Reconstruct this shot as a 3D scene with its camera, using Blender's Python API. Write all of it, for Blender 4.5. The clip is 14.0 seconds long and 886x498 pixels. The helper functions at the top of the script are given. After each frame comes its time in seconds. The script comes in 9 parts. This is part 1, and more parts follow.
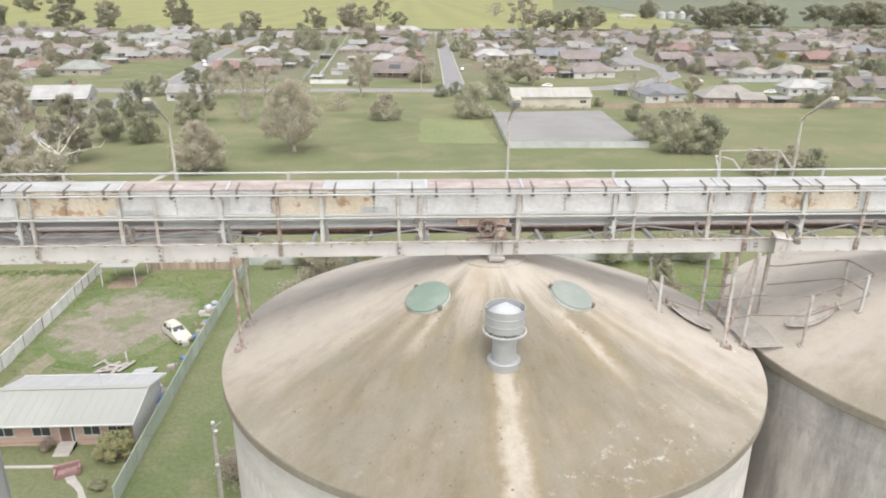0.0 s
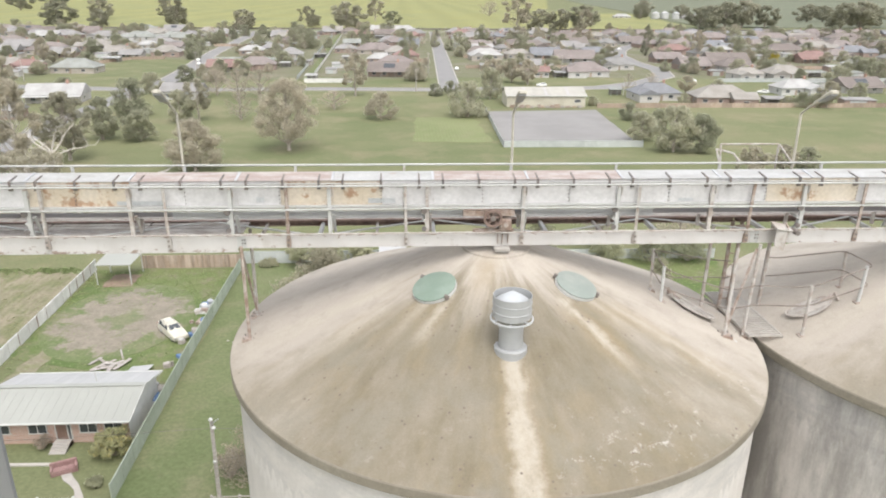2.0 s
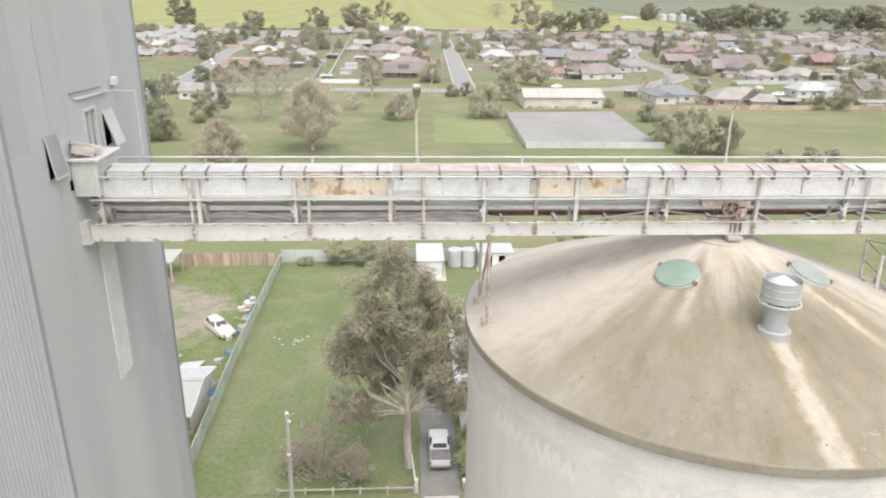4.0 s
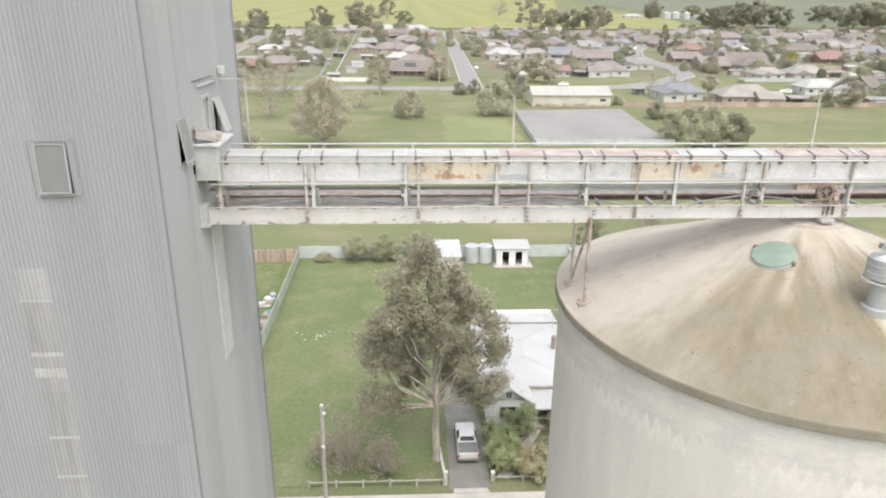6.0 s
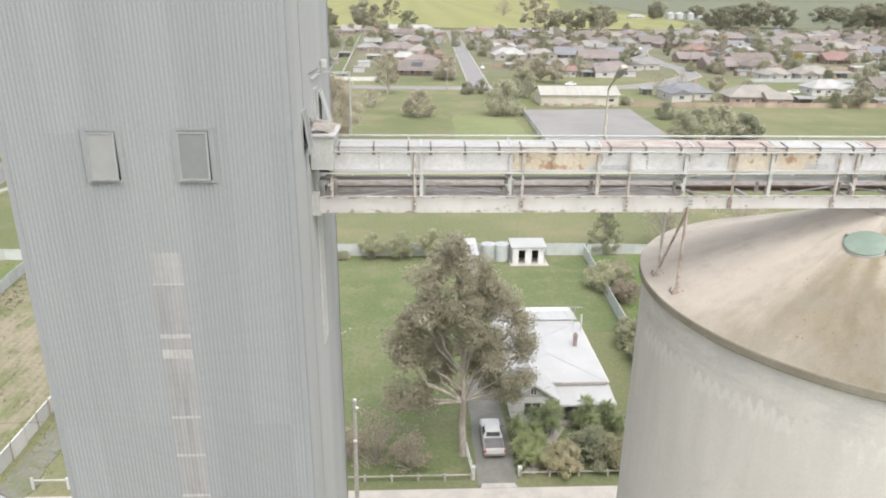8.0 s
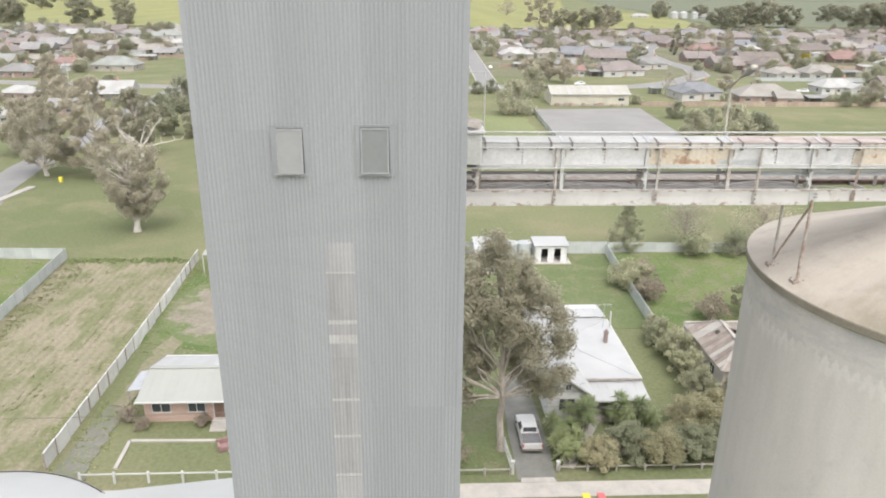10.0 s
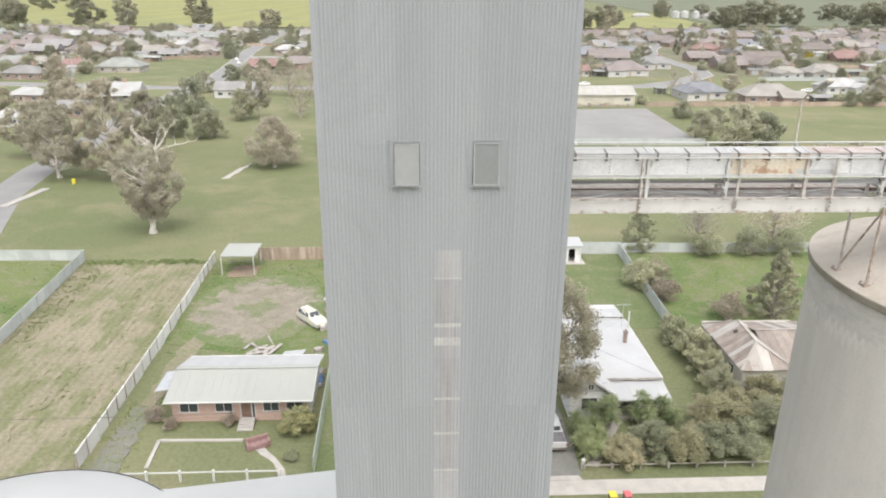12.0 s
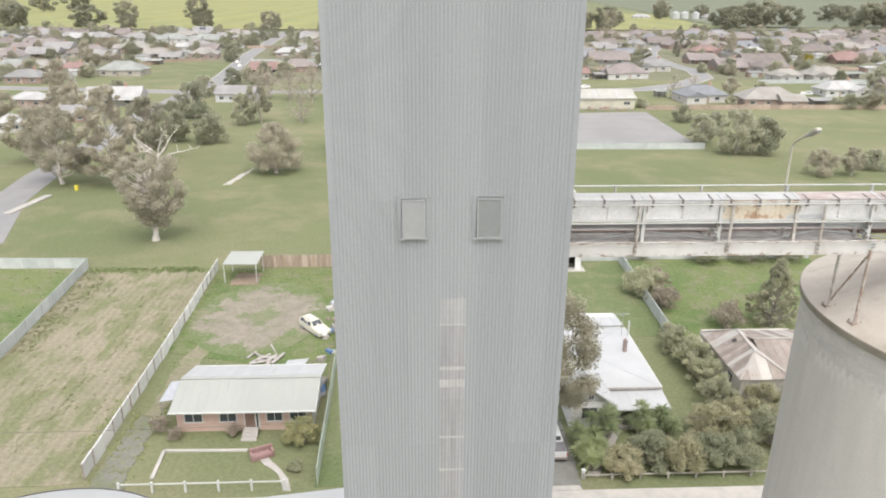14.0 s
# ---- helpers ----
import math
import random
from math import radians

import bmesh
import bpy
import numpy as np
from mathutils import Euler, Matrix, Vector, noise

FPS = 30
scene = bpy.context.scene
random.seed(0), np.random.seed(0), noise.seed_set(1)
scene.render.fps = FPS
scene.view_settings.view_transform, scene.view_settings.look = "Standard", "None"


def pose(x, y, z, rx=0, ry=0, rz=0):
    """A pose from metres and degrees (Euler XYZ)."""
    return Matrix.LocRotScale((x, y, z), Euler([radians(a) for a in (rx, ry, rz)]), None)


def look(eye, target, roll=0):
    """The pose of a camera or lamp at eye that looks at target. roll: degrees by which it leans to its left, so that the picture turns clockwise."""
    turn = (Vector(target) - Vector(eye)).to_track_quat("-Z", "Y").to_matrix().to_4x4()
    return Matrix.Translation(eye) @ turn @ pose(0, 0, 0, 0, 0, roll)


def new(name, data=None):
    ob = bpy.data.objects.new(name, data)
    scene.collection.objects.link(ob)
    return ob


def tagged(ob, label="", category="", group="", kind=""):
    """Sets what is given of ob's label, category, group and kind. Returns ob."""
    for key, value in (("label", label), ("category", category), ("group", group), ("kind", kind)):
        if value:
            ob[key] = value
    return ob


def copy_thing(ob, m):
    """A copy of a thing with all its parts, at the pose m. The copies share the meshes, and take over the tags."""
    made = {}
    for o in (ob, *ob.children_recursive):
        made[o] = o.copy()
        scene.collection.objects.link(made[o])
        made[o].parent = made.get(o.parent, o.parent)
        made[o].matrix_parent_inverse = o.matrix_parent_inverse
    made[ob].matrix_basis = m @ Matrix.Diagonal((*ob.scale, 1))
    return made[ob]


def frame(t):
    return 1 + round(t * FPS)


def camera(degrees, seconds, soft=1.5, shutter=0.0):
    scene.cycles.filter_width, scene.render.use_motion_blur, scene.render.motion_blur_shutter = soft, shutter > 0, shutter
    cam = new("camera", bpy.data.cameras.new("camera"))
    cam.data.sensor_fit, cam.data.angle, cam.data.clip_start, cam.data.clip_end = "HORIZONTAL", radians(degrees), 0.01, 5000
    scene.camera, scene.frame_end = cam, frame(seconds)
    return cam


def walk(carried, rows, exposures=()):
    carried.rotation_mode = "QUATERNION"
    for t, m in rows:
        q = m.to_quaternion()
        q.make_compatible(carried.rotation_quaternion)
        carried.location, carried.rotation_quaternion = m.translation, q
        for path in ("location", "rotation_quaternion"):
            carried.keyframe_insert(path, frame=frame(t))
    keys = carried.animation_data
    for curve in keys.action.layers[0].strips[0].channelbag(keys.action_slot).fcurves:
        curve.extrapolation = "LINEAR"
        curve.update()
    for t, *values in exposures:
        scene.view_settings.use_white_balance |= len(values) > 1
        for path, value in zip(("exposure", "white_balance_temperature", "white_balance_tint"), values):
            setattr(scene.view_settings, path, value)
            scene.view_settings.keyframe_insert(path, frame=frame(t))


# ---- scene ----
cam = camera(64.4, 14.0, soft=2.0)
PATH = [
    (0, (0.056, -12.767, 37.211), (0.148, -10.891, 36.524), 0.3),
    (0.5, (0.05, -12.775, 37.203), (0.157, -10.9, 36.514), 0.3),
    (1, (0.116, -12.793, 37.178), (0.224, -10.918, 36.489), 0.3),
    (1.5, (0.096, -12.888, 37.141), (0.204, -11.013, 36.453), 0.4),
    (2, (-0.192, -12.984, 37.112), (-0.083, -11.11, 36.424), 0.5),
    (2.5, (-0.931, -13.08, 37.09), (-0.821, -11.205, 36.404), 0.8),
    (3, (-2.12, -13.162, 37.055), (-2.013, -11.287, 36.369), 0.8),
    (3.5, (-3.551, -13.313, 37.048), (-3.446, -11.437, 36.362), 0.9),
    (4, (-5.022, -13.444, 37.036), (-4.921, -11.568, 36.351), 0.7),
    (4.2, (-5.485, -13.482, 37.022), (-5.388, -11.607, 36.334), 0.5),
    (6.3, (-7.358, -13.966, 36.852), (-7.265, -12.091, 36.163), 0.6),
    (6.5, (-7.535, -13.999, 36.846), (-7.442, -12.124, 36.156), 0.7),
    (7, (-8.054, -14.099, 36.804), (-7.962, -12.223, 36.115), 0.7),
    (7.5, (-8.665, -14.227, 36.785), (-8.574, -12.352, 36.096), 0.7),
    (8, (-9.318, -14.331, 36.761), (-9.228, -12.455, 36.072), 0.7),
    (8.5, (-10.01, -14.449, 36.759), (-9.921, -12.573, 36.07), 0.7),
    (9, (-10.725, -14.588, 36.768), (-10.637, -12.713, 36.079), 0.7),
    (11.3, (-14.194, -15.371, 36.92), (-14.114, -13.496, 36.23), 0.4),
    (11.5, (-14.355, -15.41, 36.956), (-14.273, -13.534, 36.265), 0.4),
    (12, (-14.492, -15.546, 37.194), (-14.41, -13.671, 36.504), 0.4),
    (12.5, (-14.539, -15.688, 37.502), (-14.456, -13.812, 36.812), 0.4),
    (13, (-14.562, -15.821, 37.778), (-14.48, -13.945, 37.088), 0.4),
    (13.5, (-14.601, -15.849, 38.065), (-14.519, -13.973, 37.376), 0.3),
    (14, (-14.611, -15.848, 38.391), (-14.53, -13.972, 37.702), 0.3),
]
walk(cam, [(t, look(eye, target, roll)) for t, eye, target, roll in PATH],
     [(0.0, 0.41), (2.5, 0.44), (3.5, 0.55), (4.0, 0.59), (6.5, 0.54), (8.5, 0.5), (14.0, 0.51)])

# ---- light ----
world = bpy.data.worlds.new("overcast_sky")
world.use_nodes = True
scene.world = world
wn, wl = world.node_tree.nodes, world.node_tree.links
sky = wn.new("ShaderNodeTexSky")
sky.sky_type, sky.sun_disc = "NISHITA", False
sky.sun_elevation, sky.sun_rotation = radians(62), radians(166)
sky.air_density, sky.dust_density, sky.ozone_density = 1.0, 4.0, 1.0
soft_sky = wn.new("ShaderNodeHueSaturation")
soft_sky.inputs["Saturation"].default_value = 0.3
wl.new(sky.outputs["Color"], soft_sky.inputs["Color"])
wl.new(soft_sky.outputs["Color"], wn["Background"].inputs["Color"])
wn["Background"].inputs["Strength"].default_value = 0.25

sun = new("sun", bpy.data.lights.new("sun", "SUN"))
sun.data.energy, sun.data.angle, sun.data.color = 0.48, radians(130), (1.0, 0.95, 0.89)
sun.matrix_basis = look((0, 0, 60), (-0.11 * 50, 0.45 * 50, 60 - 0.88 * 50))

# ---- tools ----
ANCHOR = {}


def thing(name, at=(0, 0, 0), label="", category="", group="", kind="", rz=0.0, world_coords=True):
    ob = new(name)
    ob.empty_display_size = 0.3
    ob.matrix_basis = pose(at[0], at[1], at[2], 0, 0, rz)
    ANCHOR[ob.name] = Vector(at) if world_coords else Vector((0, 0, 0))
    return tagged(ob, label, category, group, kind)


class Shape:
    """Collects simple solids into one mesh."""

    def __init__(self):
        self.v, self.f, self.smooth, self.weld = [], [], [], False

    def add(self, verts, faces, smooth=False):
        n = len(self.v)
        self.v.extend(tuple(p) for p in verts)
        self.f.extend(tuple(i + n for i in fc) for fc in faces)
        self.smooth.extend([smooth] * len(faces))
        return self

    def box(self, x0, x1, y0, y1, z0, z1, m=None, c=0.0):
        """An upright box; c: chamfer of its upright and top edges."""
        if c:
            ring = [(x0 + c, y0), (x1 - c, y0), (x1, y0 + c), (x1, y1 - c), (x1 - c, y1), (x0 + c, y1), (x0, y1 - c), (x0, y0 + c)]
            cx, cy = (x0 + x1) / 2, (y0 + y1) / 2
            kx, ky = 1 - 2 * c / (x1 - x0), 1 - 2 * c / (y1 - y0)
            top = [(cx + (x - cx) * kx, cy + (y - cy) * ky) for x, y in ring]
            pts = [(x, y, z0) for x, y in ring] + [(x, y, z1 - c) for x, y in ring] + [(x, y, z1) for x, y in top]
            fs = [tuple(range(7, -1, -1)), tuple(range(16, 24))]
            for k in (0, 8):
                fs += [(k + i, k + (i + 1) % 8, k + 8 + (i + 1) % 8, k + 8 + i) for i in range(8)]
        else:
            pts = [(x, y, z) for z in (z0, z1) for x, y in ((x0, y0), (x1, y0), (x1, y1), (x0, y1))]
            fs = [(3, 2, 1, 0), (4, 5, 6, 7), (0, 1, 5, 4), (1, 2, 6, 5), (2, 3, 7, 6), (3, 0, 4, 7)]
        if m is not None:
            pts = [m @ Vector(p) for p in pts]
        return self.add(pts, fs)

    def tube(self, a, b, r0, r1=None, n=8, caps=True):
        """A round bar from a to b."""
        a, b = Vector(a), Vector(b)
        r1 = r0 if r1 is None else r1
        d = (b - a).normalized()
        u = d.orthogonal().normalized()
        w = d.cross(u)
        pts = []
        for p, r in ((a, r0), (b, r1)):
            pts += [p + (u * math.cos(t) + w * math.sin(t)) * r for t in (2 * math.pi * i / n for i in range(n))]
        self.add(pts, [(i, (i + 1) % n, n + (i + 1) % n, n + i) for i in range(n)], True)
        if caps:
            self.add(pts, [tuple(range(n - 1, -1, -1)), tuple(range(n, 2 * n))])
        return self

    def line(self, pts, r, n=6, r_end=None):
        """A bent round bar through points."""
        k = len(pts) - 1
        r_end = r if r_end is None else r_end
        for i in range(k):
            self.tube(pts[i], pts[i + 1], r + (r_end - r) * i / k, r + (r_end - r) * (i + 1) / k, n)
        return self

    def bar(self, a, b, w, h, up=(0, 0, 1)):
        """A square bar from a to b, w across and h high."""
        a, b = Vector(a), Vector(b)
        d = (b - a).normalized()
        s = d.cross(Vector(up))
        s = s.normalized() if s.length > 1e-4 else Vector((1, 0, 0))
        t = s.cross(d).normalized()
        pts = [p + s * sx * w / 2 + t * sy * h / 2 for p in (a, b) for sx, sy in ((-1, -1), (1, -1), (1, 1), (-1, 1))]
        return self.add(pts, [(3, 2, 1, 0), (4, 5, 6, 7), (0, 1, 5, 4), (1, 2, 6, 5), (2, 3, 7, 6), (3, 0, 4, 7)])

    def turn(self, profile, n=48, at=(0, 0, 0), m=None, closed=False):
        """A round body from (radius, height) pairs, turned about z."""
        base = Vector(at)
        self.weld = True
        pairs = list(zip(profile[:-1], profile[1:])) + ([(profile[-1], profile[0])] if closed else [])
        for (r0, z0), (r1, z1) in pairs:
            pts = []
            for i in range(n):
                c, s = math.cos(2 * math.pi * i / n), math.sin(2 * math.pi * i / n)
                for r, z in ((r0, z0), (r1, z1)):
                    p = Vector((r * c, r * s, z))
                    pts.append((m @ p if m is not None else p) + base)
            self.add(pts, [(2 * i, 2 * ((i + 1) % n), 2 * ((i + 1) % n) + 1, 2 * i + 1) for i in range(n)], True)
        return self

    def slab(self, outline, z0, z1):
        """A flat plate with that outline (anticlockwise)."""
        n = len(outline)
        pts = [(x, y, z0) for x, y in outline] + [(x, y, z1) for x, y in outline]
        fs = [tuple(range(n - 1, -1, -1)), tuple(range(n, 2 * n))] + [(i, (i + 1) % n, n + (i + 1) % n, n + i) for i in range(n)]
        return self.add(pts, fs)

    def sheet(self, corners, thick=0.03):
        """A plate on four corners (seen anticlockwise from its upper side), thick downwards."""
        c = [Vector(p) for p in corners]
        nrm = (c[1] - c[0]).cross(c[-1] - c[0]).normalized()
        k = len(c)
        pts = [p - nrm * thick for p in c] + c
        fs = [tuple(range(k - 1, -1, -1)), tuple(range(k, 2 * k))] + [(i, (i + 1) % k, k + (i + 1) % k, k + i) for i in range(k)]
        return self.add(pts, fs)

    def ribbed(self, a, b, down, pitch, depth, nrm, per=4):
        """A corrugated sheet: waves go from a to b, and each wave runs along down."""
        a, b, down, nrm = Vector(a), Vector(b), Vector(down), Vector(nrm)
        n = max(2, int(round((b - a).length / pitch * per)))
        pts = []
        for i in range(n + 1):
            p = a + (b - a) * i / n + nrm * depth * 0.5 * math.cos(2 * math.pi * i / per)
            pts += [p, p + down]
        return self.add(pts, [(2 * i, 2 * i + 1, 2 * i + 3, 2 * i + 2) for i in range(n)], True)

    def mesh(self, name, shift=None):
        me = bpy.data.meshes.new(name)
        v = self.v if shift is None else [(x - shift[0], y - shift[1], z - shift[2]) for x, y, z in self.v]
        me.from_pydata(v, [], self.f)
        me.polygons.foreach_set("use_smooth", self.smooth)
        me.update()
        if self.weld:
            bm = bmesh.new()
            bm.from_mesh(me)
            bmesh.ops.remove_doubles(bm, verts=bm.verts, dist=0.0005)
            bm.to_mesh(me)
            bm.free()
            me.set_sharp_from_angle(angle=0.5)
        return me


def part(name, shape, material, parent, label="", tint=None, kind=""):
    """One mesh under a thing or a part."""
    shift = ANCHOR[parent.name]
    me = shape.mesh(name, shift) if isinstance(shape, Shape) else shape
    if not me.materials:
        me.materials.append(material)
    ob = new(name, me)
    ob.parent = parent
    ANCHOR[ob.name] = shift
    if tint:
        ob.color = (*tint, 1)
    return tagged(ob, label, "", "", kind)


def solo(name, shape, material, label, category, kind="", group="", at=(0, 0, 0), tint=None):
    """A thing that is one mesh; at: its origin."""
    me = shape.mesh(name, Vector(at))
    me.materials.append(material)
    ob = new(name, me)
    ob.location = at
    if tint:
        ob.color = (*tint, 1)
    ANCHOR[ob.name] = Vector(at)
    return tagged(ob, label, category, group, kind)


# ---- materials ----
def nodes_of(name):
    mat = bpy.data.materials.new(name)
    mat.use_nodes = True
    n, l = mat.node_tree.nodes, mat.node_tree.links
    return mat, n, l, n["Principled BSDF"]


def noise_of(n, l, vec, scale, detail=5, rough=0.6):
    t = n.new("ShaderNodeTexNoise")
    t.inputs["Scale"].default_value, t.inputs["Detail"].default_value, t.inputs["Roughness"].default_value = scale, detail, rough
    l.new(vec, t.inputs["Vector"])
    return t.outputs["Fac"]


def ramp(n, l, fac, lo, hi, a=0.0, b=1.0):
    t = n.new("ShaderNodeMapRange")
    t.interpolation_type = "SMOOTHSTEP"
    for k, v in (("From Min", lo), ("From Max", hi), ("To Min", a), ("To Max", b)):
        t.inputs[k].default_value = v
    l.new(fac, t.inputs["Value"])
    return t.outputs["Result"]


def blend(n, l, fac, a, b, mode="MIX"):
    t = n.new("ShaderNodeMix")
    t.data_type, t.blend_type = "RGBA", mode
    for sock, v in ((t.inputs[0], fac), (t.inputs[6], a), (t.inputs[7], b)):
        if isinstance(v, (int, float)):
            sock.default_value = v
        elif isinstance(v, tuple):
            sock.default_value = (*v, 1)
        else:
            l.new(v, sock)
    return t.outputs[2]


def calc(n, l, op, a, b=0.0):
    t = n.new("ShaderNodeMath")
    t.operation = op
    for sock, v in zip(t.inputs, (a, b)):
        if isinstance(v, (int, float)):
            sock.default_value = v
        else:
            l.new(v, sock)
    return t.outputs[0]


def stretch(n, l, vec, sx, sy, sz):
    t = n.new("ShaderNodeVectorMath")
    t.operation = "MULTIPLY"
    t.inputs[1].default_value = (sx, sy, sz)
    l.new(vec, t.inputs[0])
    return t.outputs[0]


def bumped(n, l, bsdf, height, strength, distance):
    t = n.new("ShaderNodeBump")
    t.inputs["Strength"].default_value, t.inputs["Distance"].default_value = strength, distance
    l.new(height, t.inputs["Height"])
    l.new(t.outputs["Normal"], bsdf.inputs["Normal"])


def surface(name, base, second=None, scale=0.6, fine=12.0, rough=0.8, metal=0.0, bump=0.15, depth=0.02, vary=0.12,
            stain=None, stain_scale=0.8, stain_from=0.58, stain_to=0.72, streak=(1, 1, 1), tint=False, pieces=0.0, islands=0.0, spec=0.4):
    """A weathered surface: two colours in large patches, fine grain, stains of a third colour, relief."""
    mat, n, l, bsdf = nodes_of(name)
    pos = n.new("ShaderNodeNewGeometry").outputs["Position"]
    col = blend(n, l, ramp(n, l, noise_of(n, l, stretch(n, l, pos, *streak), scale), 0.35, 0.65), base, second or tuple(c * 0.85 for c in base))
    info = n.new("ShaderNodeObjectInfo")
    if tint:
        col = blend(n, l, 1.0, col, info.outputs["Color"], "MULTIPLY")
    if stain:
        s = ramp(n, l, noise_of(n, l, stretch(n, l, pos, *streak), stain_scale, 6, 0.65), stain_from, stain_to)
        col = blend(n, l, s, col, stain)
    grain = noise_of(n, l, pos, fine, 4, 0.65)
    value = ramp(n, l, grain, 0.2, 0.8, 1 - vary, 1 + vary)
    if pieces:
        value = calc(n, l, "MULTIPLY", value, ramp(n, l, info.outputs["Random"], 0, 1, 1 - pieces, 1 + pieces))
    if islands:
        isl = n.new("ShaderNodeNewGeometry").outputs["Random Per Island"]
        value = calc(n, l, "MULTIPLY", value, ramp(n, l, isl, 0, 1, 1 - islands, 1 + islands))
    mul = n.new("ShaderNodeVectorMath")
    mul.operation = "SCALE"
    l.new(col, mul.inputs[0])
    l.new(value, mul.inputs["Scale"])
    l.new(mul.outputs[0], bsdf.inputs["Base Color"])
    l.new(ramp(n, l, grain, 0.2, 0.8, max(0.05, rough - 0.1), min(1, rough + 0.1)), bsdf.inputs["Roughness"])
    bsdf.inputs["Metallic"].default_value = metal
    bsdf.inputs["Specular IOR Level"].default_value = spec
    if bump:
        bumped(n, l, bsdf, grain, bump, depth)
    return mat


def leaves_of(name, a, b, fruit=None):
    """Foliage: each leaf between two colours, a little light comes through."""
    mat, n, l, bsdf = nodes_of(name)
    isl = n.new("ShaderNodeNewGeometry").outputs["Random Per Island"]
    info = n.new("ShaderNodeObjectInfo")
    pos = n.new("ShaderNodeNewGeometry").outputs["Position"]
    big = ramp(n, l, noise_of(n, l, pos, 0.35, 2), 0.35, 0.65)
    col = blend(n, l, calc(n, l, "ADD", calc(n, l, "MULTIPLY", isl, 0.45), calc(n, l, "MULTIPLY", big, 0.45)), a, b)
    if fruit:
        col = blend(n, l, ramp(n, l, isl, 0.9, 0.92), col, fruit)
    hue = n.new("ShaderNodeHueSaturation")
    l.new(ramp(n, l, info.outputs["Random"], 0, 1, 0.485, 0.51), hue.inputs["Hue"])
    l.new(ramp(n, l, info.outputs["Random"], 0, 1, 1.2, 0.85), hue.inputs["Value"])
    l.new(col, hue.inputs["Color"])
    l.new(hue.outputs["Color"], bsdf.inputs["Base Color"])
    bsdf.inputs["Roughness"].default_value = 0.65
    bsdf.inputs["Specular IOR Level"].default_value = 0.25
    thin = n.new("ShaderNodeBsdfTranslucent")
    l.new(hue.outputs["Color"], thin.inputs["Color"])
    mix = n.new("ShaderNodeMixShader")
    mix.inputs[0].default_value = 0.55
    l.new(bsdf.outputs[0], mix.inputs[1])
    l.new(thin.outputs[0], mix.inputs[2])
    l.new(mix.outputs[0], n["Material Output"].inputs["Surface"])
    return mat


def glass_of(name, colour, rough=0.12):
    mat, n, l, bsdf = nodes_of(name)
    pos = n.new("ShaderNodeNewGeometry").outputs["Position"]
    l.new(blend(n, l, noise_of(n, l, pos, 3.0), colour, tuple(c * 1.5 for c in colour)), bsdf.inputs["Base Color"])
    bsdf.inputs["Roughness"].default_value = rough
    bsdf.inputs["Specular IOR Level"].default_value = 0.6
    return mat


WHITE_STEEL = surface("white_painted_steel", (0.490, 0.490, 0.471), (0.424, 0.424, 0.405), 1.2, 18, 0.6, bump=0.1, depth=0.005,
                      stain=(0.3, 0.24, 0.18), stain_scale=2.2, stain_from=0.62, stain_to=0.78)
RUST_STEEL = surface("rusty_steel", (0.25, 0.18, 0.14), (0.4, 0.35, 0.31), 5.0, 20, 0.85, bump=0.25, depth=0.01)
FLAKED_STEEL = surface("flaked_paint_steel", (0.473, 0.453, 0.424), (0.355, 0.305, 0.266), 5.0, 25, 0.8, bump=0.2, depth=0.008)
DARK_STEEL = surface("dark_steel", (0.14, 0.13, 0.125), (0.2, 0.17, 0.15), 3.0, 20, 0.7, bump=0.1, depth=0.005)
GALV = surface("galvanised_steel", (0.42, 0.43, 0.44), (0.5, 0.51, 0.52), 2.0, 20, 0.45, metal=0.35, bump=0.08, depth=0.004)
PANEL = surface("painted_panel", (0.567, 0.556, 0.550), (0.499, 0.488, 0.482), 1.4, 15, 0.55, bump=0.08, depth=0.004, tint=True, pieces=0.05,
                stain=(0.4, 0.38, 0.36), stain_scale=1.8, stain_from=0.64, stain_to=0.8)
RUST_PANEL = surface("rust_bloomed_panel", (0.539, 0.482, 0.404), (0.501, 0.433, 0.337), 1.6, 15, 0.65, bump=0.1, depth=0.004, pieces=0.05,
                     stain=(0.33, 0.215, 0.14), stain_scale=2.6, stain_from=0.55, stain_to=0.64)
# Darker copy of the panel white: tones down skylight on the flat lids.
LID_WHITE = surface("toned_down_white_lid", (0.409, 0.409, 0.400), (0.353, 0.349, 0.335), 1.3, 15, 0.6, bump=0.08, depth=0.004, streak=(1, 3, 1),
                    stain=(0.3, 0.24, 0.2), stain_scale=1.7, stain_from=0.6, stain_to=0.75)
# A lighter copy of TIN: the side wall's brighter light is in the colour.
TIN_SIDE_LIT = surface("side_lit_corrugated_tin", (0.366, 0.370, 0.366), (0.416, 0.416, 0.412), 0.35, 14, 0.65, spec=0.25, bump=0.0, streak=(1, 1, 0.12), pieces=0.04, vary=0.05)
LID_RUST = surface("rusty_lid", (0.31, 0.25, 0.225), (0.4, 0.36, 0.335), 1.8, 15, 0.75, bump=0.12, depth=0.005, streak=(1, 3, 1))
BELT = surface("grey_belt", (0.45, 0.425, 0.41), (0.39, 0.365, 0.35), 1.5, 15, 0.85, bump=0.05)
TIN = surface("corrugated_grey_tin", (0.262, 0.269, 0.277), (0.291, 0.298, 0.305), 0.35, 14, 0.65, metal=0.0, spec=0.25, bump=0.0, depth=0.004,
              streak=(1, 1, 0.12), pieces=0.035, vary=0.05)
TIN_PALE = surface("pale_flashing", (0.408, 0.413, 0.410), (0.375, 0.380, 0.376), 0.5, 14, 0.5, metal=0.1, bump=0.05, depth=0.004, streak=(1, 1, 0.2))
